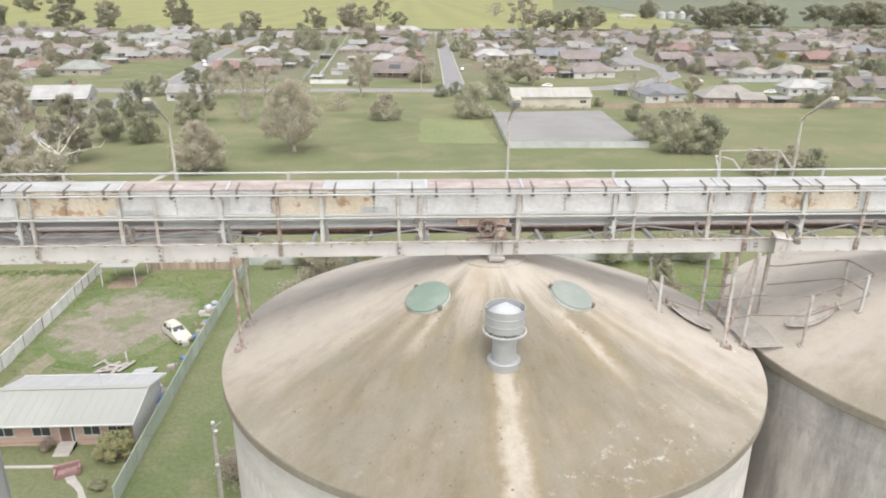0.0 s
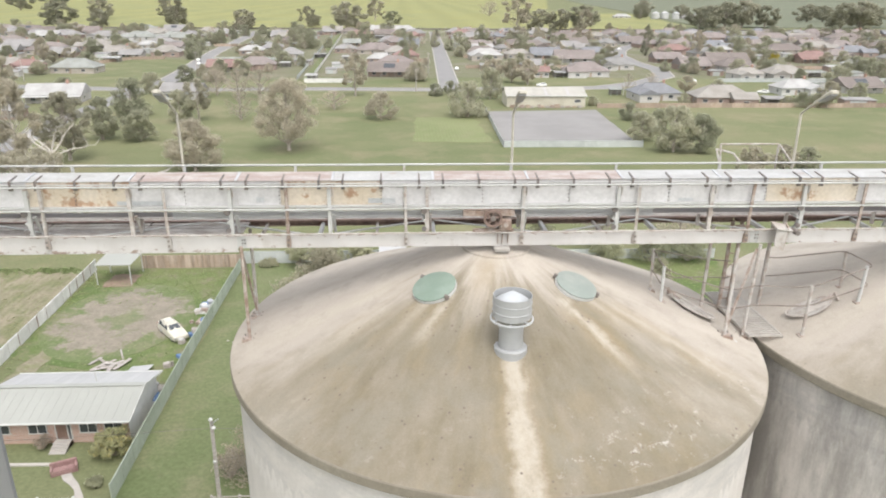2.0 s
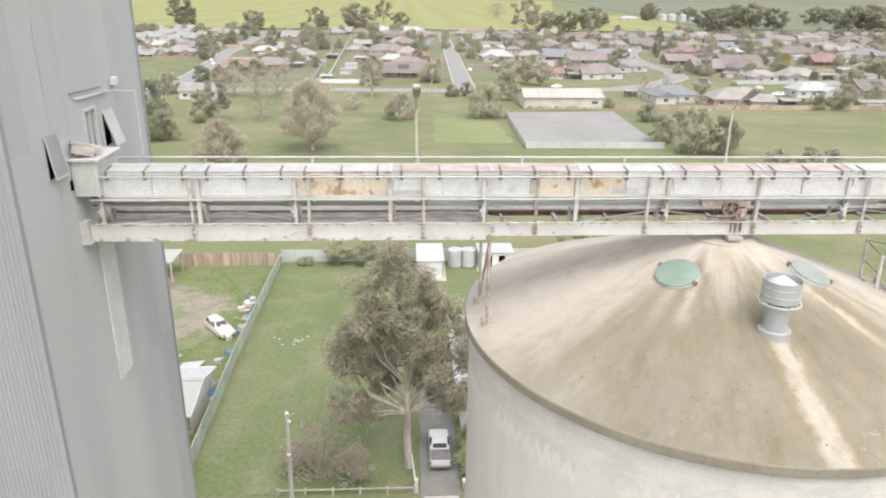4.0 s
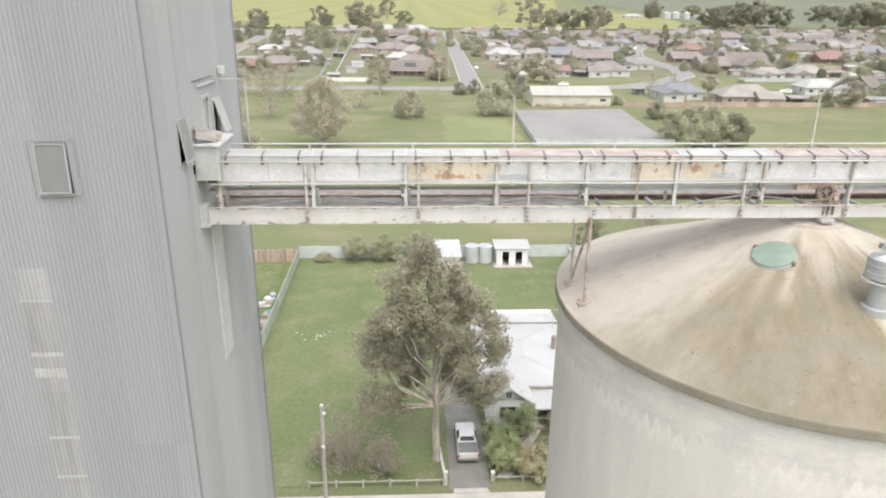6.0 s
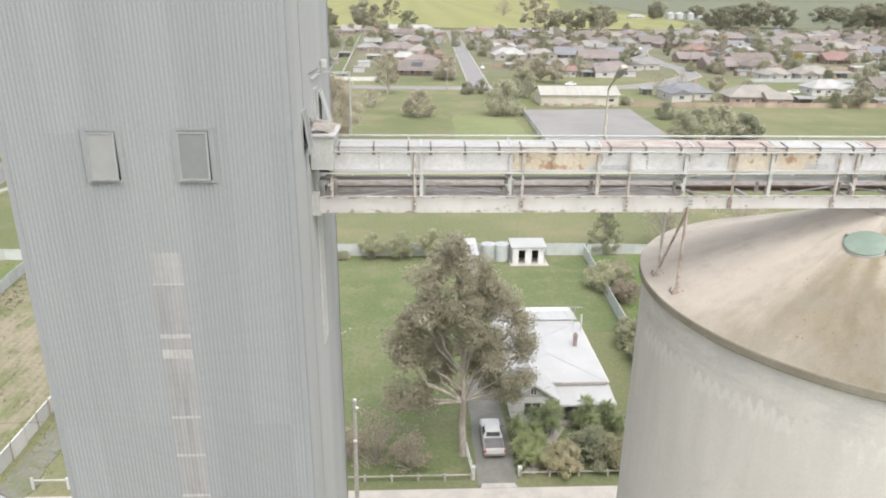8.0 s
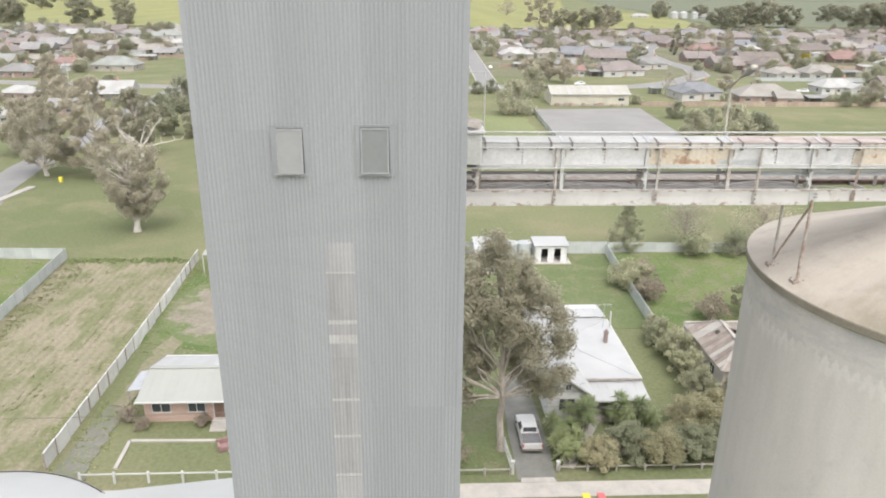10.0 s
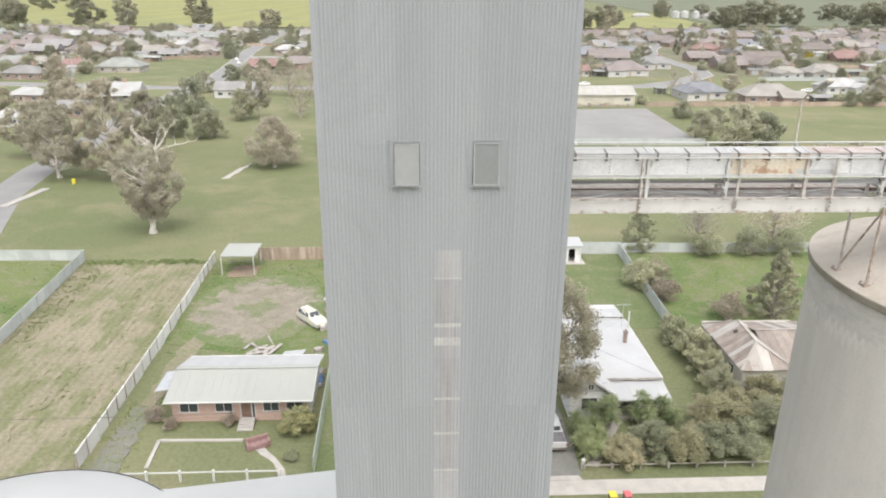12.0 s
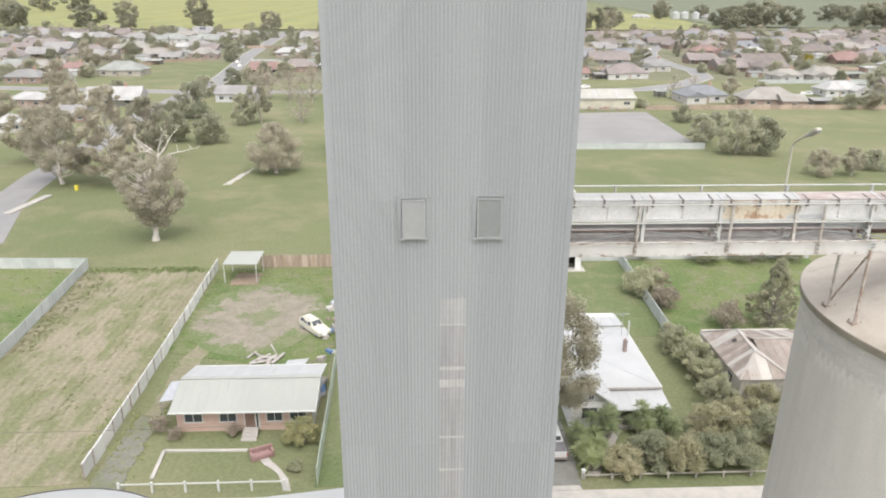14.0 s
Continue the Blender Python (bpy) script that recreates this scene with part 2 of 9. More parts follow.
SKYLIGHT = surface("translucent_sheet", (0.534, 0.522, 0.524), (0.415, 0.410, 0.415), 1.1, 10, 0.35, bump=0.06, depth=0.004, streak=(3, 1, 0.35), pieces=0.08, vary=0.04)
clear = SKYLIGHT.node_tree.nodes.new("ShaderNodeBsdfTransparent")
sheet_mix = SKYLIGHT.node_tree.nodes.new("ShaderNodeMixShader")
sheet_mix.inputs[0].default_value = 0.38
SKYLIGHT.node_tree.links.new(SKYLIGHT.node_tree.nodes["Principled BSDF"].outputs[0], sheet_mix.inputs[1])
SKYLIGHT.node_tree.links.new(clear.outputs[0], sheet_mix.inputs[2])
SKYLIGHT.node_tree.links.new(sheet_mix.outputs[0], SKYLIGHT.node_tree.nodes["Material Output"].inputs["Surface"])
SASH = surface("pale_sash_paint", (0.3, 0.305, 0.303), (0.25, 0.255, 0.253), 3.0, 16, 0.55, bump=0.05, depth=0.003)
SKYLIGHT_BAR = surface("sheet_overlap", (0.415, 0.399, 0.395), (0.357, 0.340, 0.337), 3, 14, 0.5)
PANE_PALE = glass_of("pale_pane", (0.21, 0.21, 0.21), 0.35)
PANE_DARK = glass_of("dark_pane", (0.16, 0.165, 0.165), 0.2)
WINDOW_GLASS = glass_of("house_window_glass", (0.05, 0.055, 0.06), 0.08)
# Near-black colour that stands in for the shade inside openings.
DARK_INSIDE = surface("interior_shade_paint", (0.06, 0.055, 0.05), bump=0)
GREEN_HATCH = surface("green_hatch_paint", (0.18, 0.235, 0.19), (0.22, 0.275, 0.23), 1.6, 18, 0.6, bump=0.08, depth=0.004, vary=0.06,
                      stain=(0.29, 0.35, 0.305), stain_scale=1.3, stain_from=0.6, stain_to=0.8)
PALE_HATCH = surface("faded_hatch_paint", (0.235, 0.268, 0.242), (0.29, 0.31, 0.283), 1.6, 18, 0.6, bump=0.08, depth=0.004, vary=0.06)
VENT_PAINT = surface("grey_vent_paint", (0.385, 0.39, 0.388), (0.34, 0.345, 0.343), 2.0, 16, 0.5, metal=0.1, bump=0.05, depth=0.004, vary=0.06)
VENT_PALE = surface("pale_vent_cone", (0.47, 0.485, 0.49), (0.42, 0.435, 0.44), 2.0, 16, 0.5, bump=0.05, depth=0.004, vary=0.06)
WOOD_GREY = surface("weathered_timber", (0.3, 0.27, 0.24), (0.42, 0.39, 0.36), 2.5, 20, 0.9, streak=(1, 1, 4), bump=0.3, pieces=0.12)
WOOD_BROWN = surface("brown_paling", (0.3, 0.23, 0.17), (0.38, 0.31, 0.25), 1.0, 20, 0.9, streak=(3, 3, 0.5), bump=0.3, pieces=0.2)
FENCE_GREY = surface("grey_sheet_fence", (0.46, 0.48, 0.46), (0.4, 0.42, 0.4), 0.6, 14, 0.7, bump=0.1, pieces=0.08)
FENCE_GREEN = surface("mossy_sheet_fence", (0.36, 0.4, 0.33), (0.3, 0.34, 0.27), 0.6, 14, 0.8, bump=0.1, pieces=0.08)
FENCE_WHITE = surface("white_sheet_fence", (0.66, 0.655, 0.62), (0.56, 0.555, 0.525), 0.7, 14, 0.6, bump=0.1, pieces=0.08,
                      stain=(0.5, 0.42, 0.34), stain_scale=1.2, stain_from=0.65, stain_to=0.8)
WHITE_PAINT = surface("white_paint", (0.57, 0.57, 0.545), (0.5, 0.5, 0.475), 1.0, 14, 0.6, bump=0.08)
CONCRETE = surface("pale_concrete", (0.43, 0.4, 0.36), (0.36, 0.34, 0.31), 0.8, 18, 0.9, bump=0.2,
                   stain=(0.33, 0.31, 0.28), stain_scale=1.0, stain_from=0.6, stain_to=0.75, pieces=0.06)
# The grey is lifted above asphalt's own to stand in for haze.
ASPHALT = surface("worn_hazy_asphalt", (0.215, 0.21, 0.205), (0.245, 0.238, 0.23), 0.15, 6, 0.9, bump=0.15, vary=0.08)
COURT = surface("court_asphalt", (0.225, 0.217, 0.209), (0.258, 0.248, 0.238), 0.08, 5, 0.9, bump=0.1, vary=0.08)
DARK_GRAVEL = surface("dark_worn_gravel", (0.205, 0.2, 0.182), (0.165, 0.165, 0.145), 0.5, 8, 0.95, bump=0.3, vary=0.15)
BRICK = surface("red_brick", (0.38, 0.23, 0.18), (0.45, 0.3, 0.24), 1.5, 9, 0.9, bump=0.3, vary=0.2)
CHIMNEY = surface("sooty_brick", (0.3, 0.22, 0.19), (0.22, 0.18, 0.165), 3.0, 12, 0.9, bump=0.3, vary=0.2)
WALL_TINT = surface("house_wall", (0.9, 0.9, 0.9), (0.78, 0.77, 0.75), 0.3, 5, 0.85, bump=0.1, tint=True)
ROOF_TINT = surface("house_roof", (0.95, 0.95, 0.95), (0.78, 0.77, 0.76), 0.22, 4, 0.7, bump=0.2, tint=True,
                    stain=(0.42, 0.38, 0.34), stain_scale=0.2, stain_from=0.66, stain_to=0.85)
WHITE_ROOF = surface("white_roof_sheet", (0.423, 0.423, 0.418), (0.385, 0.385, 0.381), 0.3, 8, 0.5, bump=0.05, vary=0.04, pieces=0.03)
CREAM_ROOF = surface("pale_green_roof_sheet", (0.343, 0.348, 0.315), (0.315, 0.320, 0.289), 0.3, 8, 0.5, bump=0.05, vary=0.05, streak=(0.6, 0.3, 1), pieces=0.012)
RUST_ROOF = surface("rust_streaked_roof", (0.41, 0.385, 0.35), (0.36, 0.33, 0.295), 0.5, 8, 0.75, bump=0.1, pieces=0.1,
                    stain=(0.3, 0.235, 0.195), stain_scale=0.8, stain_from=0.56, stain_to=0.7)
RUSTED_SHEET = surface("rusted_roof_sheet", (0.285, 0.245, 0.21), (0.23, 0.19, 0.165), 0.9, 9, 0.85, bump=0.1, pieces=0.12,
                        stain=(0.4, 0.36, 0.32), stain_scale=0.9, stain_from=0.6, stain_to=0.75)
BARK = surface("gum_bark", (0.42, 0.38, 0.33), (0.3, 0.26, 0.22), 1.2, 10, 0.9, streak=(2, 2, 0.5), bump=0.3)
PALE_BARK = surface("pale_dead_limb", (0.56, 0.52, 0.47), (0.45, 0.41, 0.36), 1.2, 10, 0.9, bump=0.3)
# Leaf colours below are lightened past real leaves to imitate haze.
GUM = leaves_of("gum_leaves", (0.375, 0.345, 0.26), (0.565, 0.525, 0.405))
GUM_GREY = leaves_of("grey_gum_leaves", (0.35, 0.33, 0.25), (0.51, 0.478, 0.375))
GREEN_LEAF = leaves_of("green_leaves", (0.235, 0.24, 0.16), (0.38, 0.375, 0.255))
BROWN_LEAF = leaves_of("sparse_brown_twigs", (0.32, 0.28, 0.215), (0.43, 0.375, 0.3))
LEMON_LEAF = leaves_of("lemon_tree_leaves", (0.285, 0.305, 0.17), (0.43, 0.43, 0.25), (0.52, 0.47, 0.2))
SHRUB_LEAF = leaves_of("olive_shrub_leaves", (0.325, 0.335, 0.22), (0.51, 0.51, 0.355))
SHRUB_GREEN = leaves_of("green_shrub_leaves", (0.32, 0.325, 0.22), (0.5, 0.49, 0.345))
YUCCA_LEAF = leaves_of("yucca_leaves", (0.29, 0.34, 0.185), (0.47, 0.51, 0.31))
PARK_GUM = leaves_of("park_gum_leaves", (0.375, 0.35, 0.265), (0.525, 0.495, 0.39))
PARK_GREEN = leaves_of("park_tree_leaves", (0.32, 0.325, 0.23), (0.48, 0.475, 0.35))
PARK_DARK = leaves_of("dark_garden_leaves", (0.29, 0.285, 0.21), (0.43, 0.42, 0.32))
BARE_TWIG = leaves_of("bare_twig_tips", (0.4, 0.35, 0.28), (0.54, 0.48, 0.39))
WATTLE = leaves_of("wattle_leaves", (0.37, 0.355, 0.22), (0.55, 0.515, 0.355))
YELLOW_LEAF = leaves_of("yellow_blossom", (0.36, 0.32, 0.06), (0.5, 0.43, 0.1))


def grass_of(name, a, b, c, big=0.012, mid=0.12, rows=None, drawn=1.0):
    """Grass: three colours in patches of several sizes; rows: spacing and direction of drill rows."""
    mat, n, l, bsdf = nodes_of(name)
    pos = n.new("ShaderNodeNewGeometry").outputs["Position"]
    col = blend(n, l, ramp(n, l, noise_of(n, l, pos, big, 4), 0.38, 0.62), a, b)
    col = blend(n, l, ramp(n, l, noise_of(n, l, stretch(n, l, pos, 1, drawn, 1), mid, 6, 0.65), 0.45, 0.7 if drawn == 1 else 0.6), col, c)
    fine = noise_of(n, l, pos, 2.5, 6, 0.75)
    value = ramp(n, l, fine, 0.25, 0.75, 0.8, 1.2)
    if rows:
        w = n.new("ShaderNodeTexWave")
        w.inputs["Scale"].default_value, w.inputs["Distortion"].default_value, w.inputs["Detail Scale"].default_value = rows[0], 2.5, 0.3
        l.new(stretch(n, l, pos, rows[1], rows[2], 0), w.inputs["Vector"])
        value = calc(n, l, "MULTIPLY", value, ramp(n, l, w.outputs["Fac"], 0, 1, rows[3], 1.04))
    mul = n.new("ShaderNodeVectorMath")
    mul.operation = "SCALE"
    l.new(col, mul.inputs[0])
    l.new(value, mul.inputs["Scale"])
    l.new(mul.outputs[0], bsdf.inputs["Base Color"])
    bsdf.inputs["Roughness"].default_value = 0.95
    bsdf.inputs["Specular IOR Level"].default_value = 0.1
    bumped(n, l, bsdf, fine, 0.5, 0.08)
    return mat


def silo_roof_of():
    """Cast concrete cone: a tan -y side, pale wash lines below the hatches and the vent, lichen specks."""
    mat, n, l, bsdf = nodes_of("silo_roof_concrete")
    pos = n.new("ShaderNodeTexCoord").outputs["Object"]
    flat = stretch(n, l, pos, 1, 1, 0)
    sep = n.new("ShaderNodeSeparateXYZ")
    l.new(pos, sep.inputs[0])
    x, y = sep.outputs[0], sep.outputs[1]
    ln = n.new("ShaderNodeVectorMath")
    ln.operation = "LENGTH"
    l.new(flat, ln.inputs[0])
    r = ln.outputs["Value"]
    nz = n.new("ShaderNodeVectorMath")
    nz.operation = "NORMALIZE"
    l.new(flat, nz.inputs[0])
    comb = n.new("ShaderNodeCombineXYZ")
    l.new(calc(n, l, "MULTIPLY", r, 0.22), comb.inputs[2])
    fan = n.new("ShaderNodeVectorMath")
    fan.operation = "MULTIPLY_ADD"
    fan.inputs[1].default_value = (2.2, 2.2, 0)
    l.new(nz.outputs[0], fan.inputs[0])
    l.new(comb.outputs[0], fan.inputs[2])
    run = noise_of(n, l, fan.outputs[0], 1.7, 6, 0.6)
    blot = noise_of(n, l, pos, 0.55, 5, 0.6)
    sn = n.new("ShaderNodeSeparateXYZ")
    l.new(nz.outputs[0], sn.inputs[0])
    grain2 = noise_of(n, l, fan.outputs[0], 5.5, 6, 0.65)
    rough_edge = noise_of(n, l, pos, 2.4, 6, 0.7)
    # olive-tan concrete on the -y side, paler concrete elsewhere
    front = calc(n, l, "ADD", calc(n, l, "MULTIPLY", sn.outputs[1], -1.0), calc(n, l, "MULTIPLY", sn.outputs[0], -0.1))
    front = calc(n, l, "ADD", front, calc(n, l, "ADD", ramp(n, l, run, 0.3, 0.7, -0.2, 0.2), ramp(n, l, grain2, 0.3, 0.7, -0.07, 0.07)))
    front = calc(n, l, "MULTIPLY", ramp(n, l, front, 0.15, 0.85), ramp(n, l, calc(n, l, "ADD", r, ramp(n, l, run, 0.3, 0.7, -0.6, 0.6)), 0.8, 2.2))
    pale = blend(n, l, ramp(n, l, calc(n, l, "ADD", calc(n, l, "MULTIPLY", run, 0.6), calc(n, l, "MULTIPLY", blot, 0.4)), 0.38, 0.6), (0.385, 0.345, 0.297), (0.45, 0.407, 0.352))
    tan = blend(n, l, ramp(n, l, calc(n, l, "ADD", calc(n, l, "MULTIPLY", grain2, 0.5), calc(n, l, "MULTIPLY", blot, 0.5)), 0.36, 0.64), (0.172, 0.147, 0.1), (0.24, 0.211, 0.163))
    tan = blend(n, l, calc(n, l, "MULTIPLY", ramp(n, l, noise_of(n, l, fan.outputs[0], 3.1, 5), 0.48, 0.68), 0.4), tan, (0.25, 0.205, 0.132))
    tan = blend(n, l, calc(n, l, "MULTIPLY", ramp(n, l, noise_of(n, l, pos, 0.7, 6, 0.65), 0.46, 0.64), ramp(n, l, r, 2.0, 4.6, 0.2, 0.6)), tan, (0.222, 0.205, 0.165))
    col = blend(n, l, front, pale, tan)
    # grey damp traces of old runs near the top
    col = blend(n, l, calc(n, l, "MULTIPLY", ramp(n, l, noise_of(n, l, fan.outputs[0], 4.3, 4), 0.52, 0.68), ramp(n, l, y, 0.2, 1.2, 0.0, 0.12)), col, (0.3, 0.27, 0.236))
    # runs: direction from the peak, start, end, half widths, strength of the pale wash and of its ochre fringe
    for deg, start, end, w0, w1, power, fringe in ((-91.1, 3.0, 9.0, 0.1, 0.17, 0.78, 0.45), (-124.8, 1.75, 3.5, 0.05, 0.1, 0.75, 0.35), (-135.0, 2.0, 3.6, 0.06, 0.16, 0.35, 0.3), (-56.5, 1.95, 4.1, 0.06, 0.12, 0.9, 0.6),
                                                   (-41.2, 2.1, 3.6, 0.04, 0.1, 0.6, 0.6), (-33.6, 2.4, 5.6, 0.05, 0.08, 0.55, 0.5), (-167.5, 2.3, 5.4, 0.16, 0.36, 0.55, 0.0), (-108.0, 0.6, 2.2, 0.02, 0.05, 0.0, 0.7), (-150.0, 2.6, 4.6, 0.1, 0.25, 0.35, 0.2)):
        ux, uy = math.cos(math.radians(deg)), math.sin(math.radians(deg))
        along = calc(n, l, "ADD", calc(n, l, "MULTIPLY", x, ux), calc(n, l, "MULTIPLY", y, uy))
        across = calc(n, l, "ABSOLUTE", calc(n, l, "SUBTRACT", calc(n, l, "MULTIPLY", x, uy), calc(n, l, "MULTIPLY", y, ux)))
        width = calc(n, l, "ADD", ramp(n, l, along, start, 5.2, w0, w1), ramp(n, l, rough_edge, 0.3, 0.7, -0.07, 0.07))
        beyond = calc(n, l, "SUBTRACT", across, width)
        wash = calc(n, l, "MULTIPLY", ramp(n, l, beyond, 0.13, -0.09), calc(n, l, "MULTIPLY", ramp(n, l, along, start - 0.25, start + 0.1), ramp(n, l, along, end, end - 1.3, 0.0, power)))
        halo = calc(n, l, "MULTIPLY", ramp(n, l, beyond, 0.38, 0.0), calc(n, l, "MULTIPLY", ramp(n, l, along, start - 0.3, start + 0.5), ramp(n, l, along, end, end - 1.4, 0.0, 0.7 * fringe)))
        col = blend(n, l, halo, col, (0.275, 0.213, 0.12))
        col = blend(n, l, calc(n, l, "MULTIPLY", wash, ramp(n, l, noise_of(n, l, fan.outputs[0], 9.0, 6, 0.7), 0.3, 0.6, 0.6, 1.0)), col, (0.43, 0.39, 0.326))
    # damp mottling
    col = blend(n, l, calc(n, l, "MULTIPLY", ramp(n, l, noise_of(n, l, pos, 1.5, 7, 0.7), 0.5, 0.72), 0.3), col, (0.19, 0.172, 0.135))
    # crusty lichen towards one edge
    crust = calc(n, l, "MULTIPLY", ramp(n, l, noise_of(n, l, pos, 5.0, 9, 0.8), 0.55, 0.66),
                 calc(n, l, "MULTIPLY", ramp(n, l, noise_of(n, l, pos, 0.8, 3), 0.42, 0.55), calc(n, l, "MULTIPLY", ramp(n, l, r, 3.6, 4.8), ramp(n, l, x, -2.0, 1.5, 0.25, 1.0))))
    col = blend(n, l, calc(n, l, "MULTIPLY", crust, 0.85), col, (0.44, 0.415, 0.37))
    cell = n.new("ShaderNodeTexVoronoi")
    cell.inputs["Scale"].default_value = 7.0
    l.new(pos, cell.inputs["Vector"])
    specks = calc(n, l, "MULTIPLY", calc(n, l, "MULTIPLY", ramp(n, l, cell.outputs["Distance"], 0.2, 0.11), ramp(n, l, front, 0.2, 0.7)), calc(n, l, "MULTIPLY", ramp(n, l, noise_of(n, l, pos, 0.6, 4), 0.38, 0.52), ramp(n, l, noise_of(n, l, pos, 3.1, 2), 0.47, 0.55)))
    col = blend(n, l, calc(n, l, "MULTIPLY", specks, 0.9), col, (0.15, 0.12, 0.1))
    grain = noise_of(n, l, pos, 30, 5, 0.7)
    mul = n.new("ShaderNodeVectorMath")
    mul.operation = "SCALE"
    l.new(col, mul.inputs[0])
    l.new(ramp(n, l, grain, 0.2, 0.8, 0.92, 1.08), mul.inputs["Scale"])
    l.new(mul.outputs[0], bsdf.inputs["Base Color"])
    bsdf.inputs["Roughness"].default_value = 0.92
    bsdf.inputs["Specular IOR Level"].default_value = 0.2
    bumped(n, l, bsdf, calc(n, l, "ADD", calc(n, l, "MULTIPLY", grain, 0.3), rough_edge), 0.25, 0.03)
    return mat


def silo_wall_of(name, darkest):
    """Slip-formed concrete wall: lift lines, upright runs and a scalloped pale band below the eaves."""
    mat, n, l, bsdf = nodes_of(name)
    pos = n.new("ShaderNodeTexCoord").outputs["Object"]
    sep = n.new("ShaderNodeSeparateXYZ")
    l.new(pos, sep.inputs[0])
    z = sep.outputs[2]
    ang = calc(n, l, "ARCTAN2", sep.outputs[1], sep.outputs[0])
    col = blend(n, l, ramp(n, l, noise_of(n, l, stretch(n, l, pos, 1, 1, 0.18), 1.1, 6), 0.35, 0.68), (0.585, 0.55, 0.512), (0.53, 0.5, 0.463))
    col = blend(n, l, calc(n, l, "MULTIPLY", ramp(n, l, noise_of(n, l, pos, 0.45, 5), 0.5, 0.7), 0.6), col, (0.515, 0.49, 0.466))
    tooth = calc(n, l, "PINGPONG", calc(n, l, "MULTIPLY", ang, 44.0), 1.0)
    warp = ramp(n, l, noise_of(n, l, pos, 2.6, 6, 0.75), 0.25, 0.75, -0.12, 0.12)
    top = calc(n, l, "ADD", calc(n, l, "MULTIPLY", tooth, 0.24), 29.05)
    up = calc(n, l, "ADD", calc(n, l, "SUBTRACT", z, top), warp)
    band = calc(n, l, "MULTIPLY", ramp(n, l, up, 0.03, -0.01), ramp(n, l, up, -0.42, -0.1))
    around = n.new("ShaderNodeCombineXYZ")
    l.new(ang, around.inputs[0])
    clump = ramp(n, l, noise_of(n, l, around.outputs[0], 5.5, 3, 0.6), 0.42, 0.5)
    band = calc(n, l, "MULTIPLY", band, calc(n, l, "MULTIPLY", clump, ramp(n, l, noise_of(n, l, pos, 1.6, 6, 0.7), 0.36, 0.48)))
    col = blend(n, l, calc(n, l, "MULTIPLY", band, 0.8), col, (0.62, 0.588, 0.553))
    # greyer patches between the slab and the band, blotches of damp below it
    upper_grey = calc(n, l, "MULTIPLY", ramp(n, l, up, 0.0, 0.12), ramp(n, l, noise_of(n, l, stretch(n, l, pos, 1, 1, 3), 1.4, 6, 0.7), 0.42, 0.6))
    col = blend(n, l, calc(n, l, "MULTIPLY", upper_grey, 0.55), col, (0.43, 0.415, 0.4))
    damp = calc(n, l, "MULTIPLY", ramp(n, l, noise_of(n, l, pos, 0.9, 7, 0.75), 0.55, 0.68), ramp(n, l, noise_of(n, l, pos, 0.25, 3), 0.45, 0.6))
    col = blend(n, l, calc(n, l, "MULTIPLY", damp, 0.5), col, (0.405, 0.386, 0.363))
    runs = ramp(n, l, noise_of(n, l, stretch(n, l, pos, 3.5, 3.5, 0.12), 1.0, 5), 0.55, 0.75)
    col = blend(n, l, calc(n, l, "MULTIPLY", runs, 0.35), col, (0.455, 0.432, 0.4))
    lift = ramp(n, l, calc(n, l, "PINGPONG", z, 0.6), 0.0, 0.04, 0.985, 1.0)
    grain = noise_of(n, l, pos, 18, 5, 0.7)
    mul = n.new("ShaderNodeVectorMath")
    mul.operation = "SCALE"
    l.new(col, mul.inputs[0])
    # blotchy stains, and the shade between the silos painted into the second wall
    stain_shade = ramp(n, l, noise_of(n, l, stretch(n, l, pos, 0.9, 0.9, 0.2), 1.0, 7, 0.7), 0.35, 0.65, darkest, 1.0)
    l.new(calc(n, l, "MULTIPLY", calc(n, l, "MULTIPLY", lift, stain_shade), ramp(n, l, grain, 0.2, 0.8, 0.94, 1.06)), mul.inputs["Scale"])
    l.new(mul.outputs[0], bsdf.inputs["Base Color"])
    bsdf.inputs["Roughness"].default_value = 0.9
    bsdf.inputs["Specular IOR Level"].default_value = 0.2
    bumped(n, l, bsdf, grain, 0.2, 0.02)
    return mat


# The second wall also carries the shade its neighbour throws on it.
SILO_ROOF, SILO_WALL, SILO_WALL_SHADED = silo_roof_of(), silo_wall_of("silo_wall_concrete", 0.97), silo_wall_of("stained_shaded_silo_wall_concrete", 0.52)
RIM = surface("roof_slab_edge", (0.2, 0.175, 0.135), (0.25, 0.225, 0.18), 0.8, 18, 0.9, bump=0.2)
GRASS = grass_of("mown_grass", (0.139, 0.157, 0.08), (0.176, 0.183, 0.1), (0.214, 0.2, 0.123), 0.014, 0.06)
LAWN = grass_of("yard_lawn", (0.122, 0.15, 0.07), (0.15, 0.17, 0.087), (0.178, 0.182, 0.104), 0.05, 0.25)
LUSH = grass_of("long_weeds", (0.105, 0.148, 0.055), (0.15, 0.175, 0.076), (0.195, 0.185, 0.118), 0.08, 0.4)
STRIPES = grass_of("mown_stripes", (0.18, 0.205, 0.1), (0.205, 0.225, 0.115), (0.215, 0.22, 0.125), 0.03, 0.2, (0.35, 1, 0.05, 0.96))
PADDOCK = grass_of("dry_paddock", (0.262, 0.232, 0.168), (0.222, 0.205, 0.14), (0.17, 0.174, 0.096), 0.07, 0.33, (0.33, 1.0, 0.12, 0.95), 0.55)
DIRT = grass_of("bare_dirt", (0.235, 0.21, 0.155), (0.2, 0.19, 0.125), (0.17, 0.185, 0.09), 0.1, 0.35)
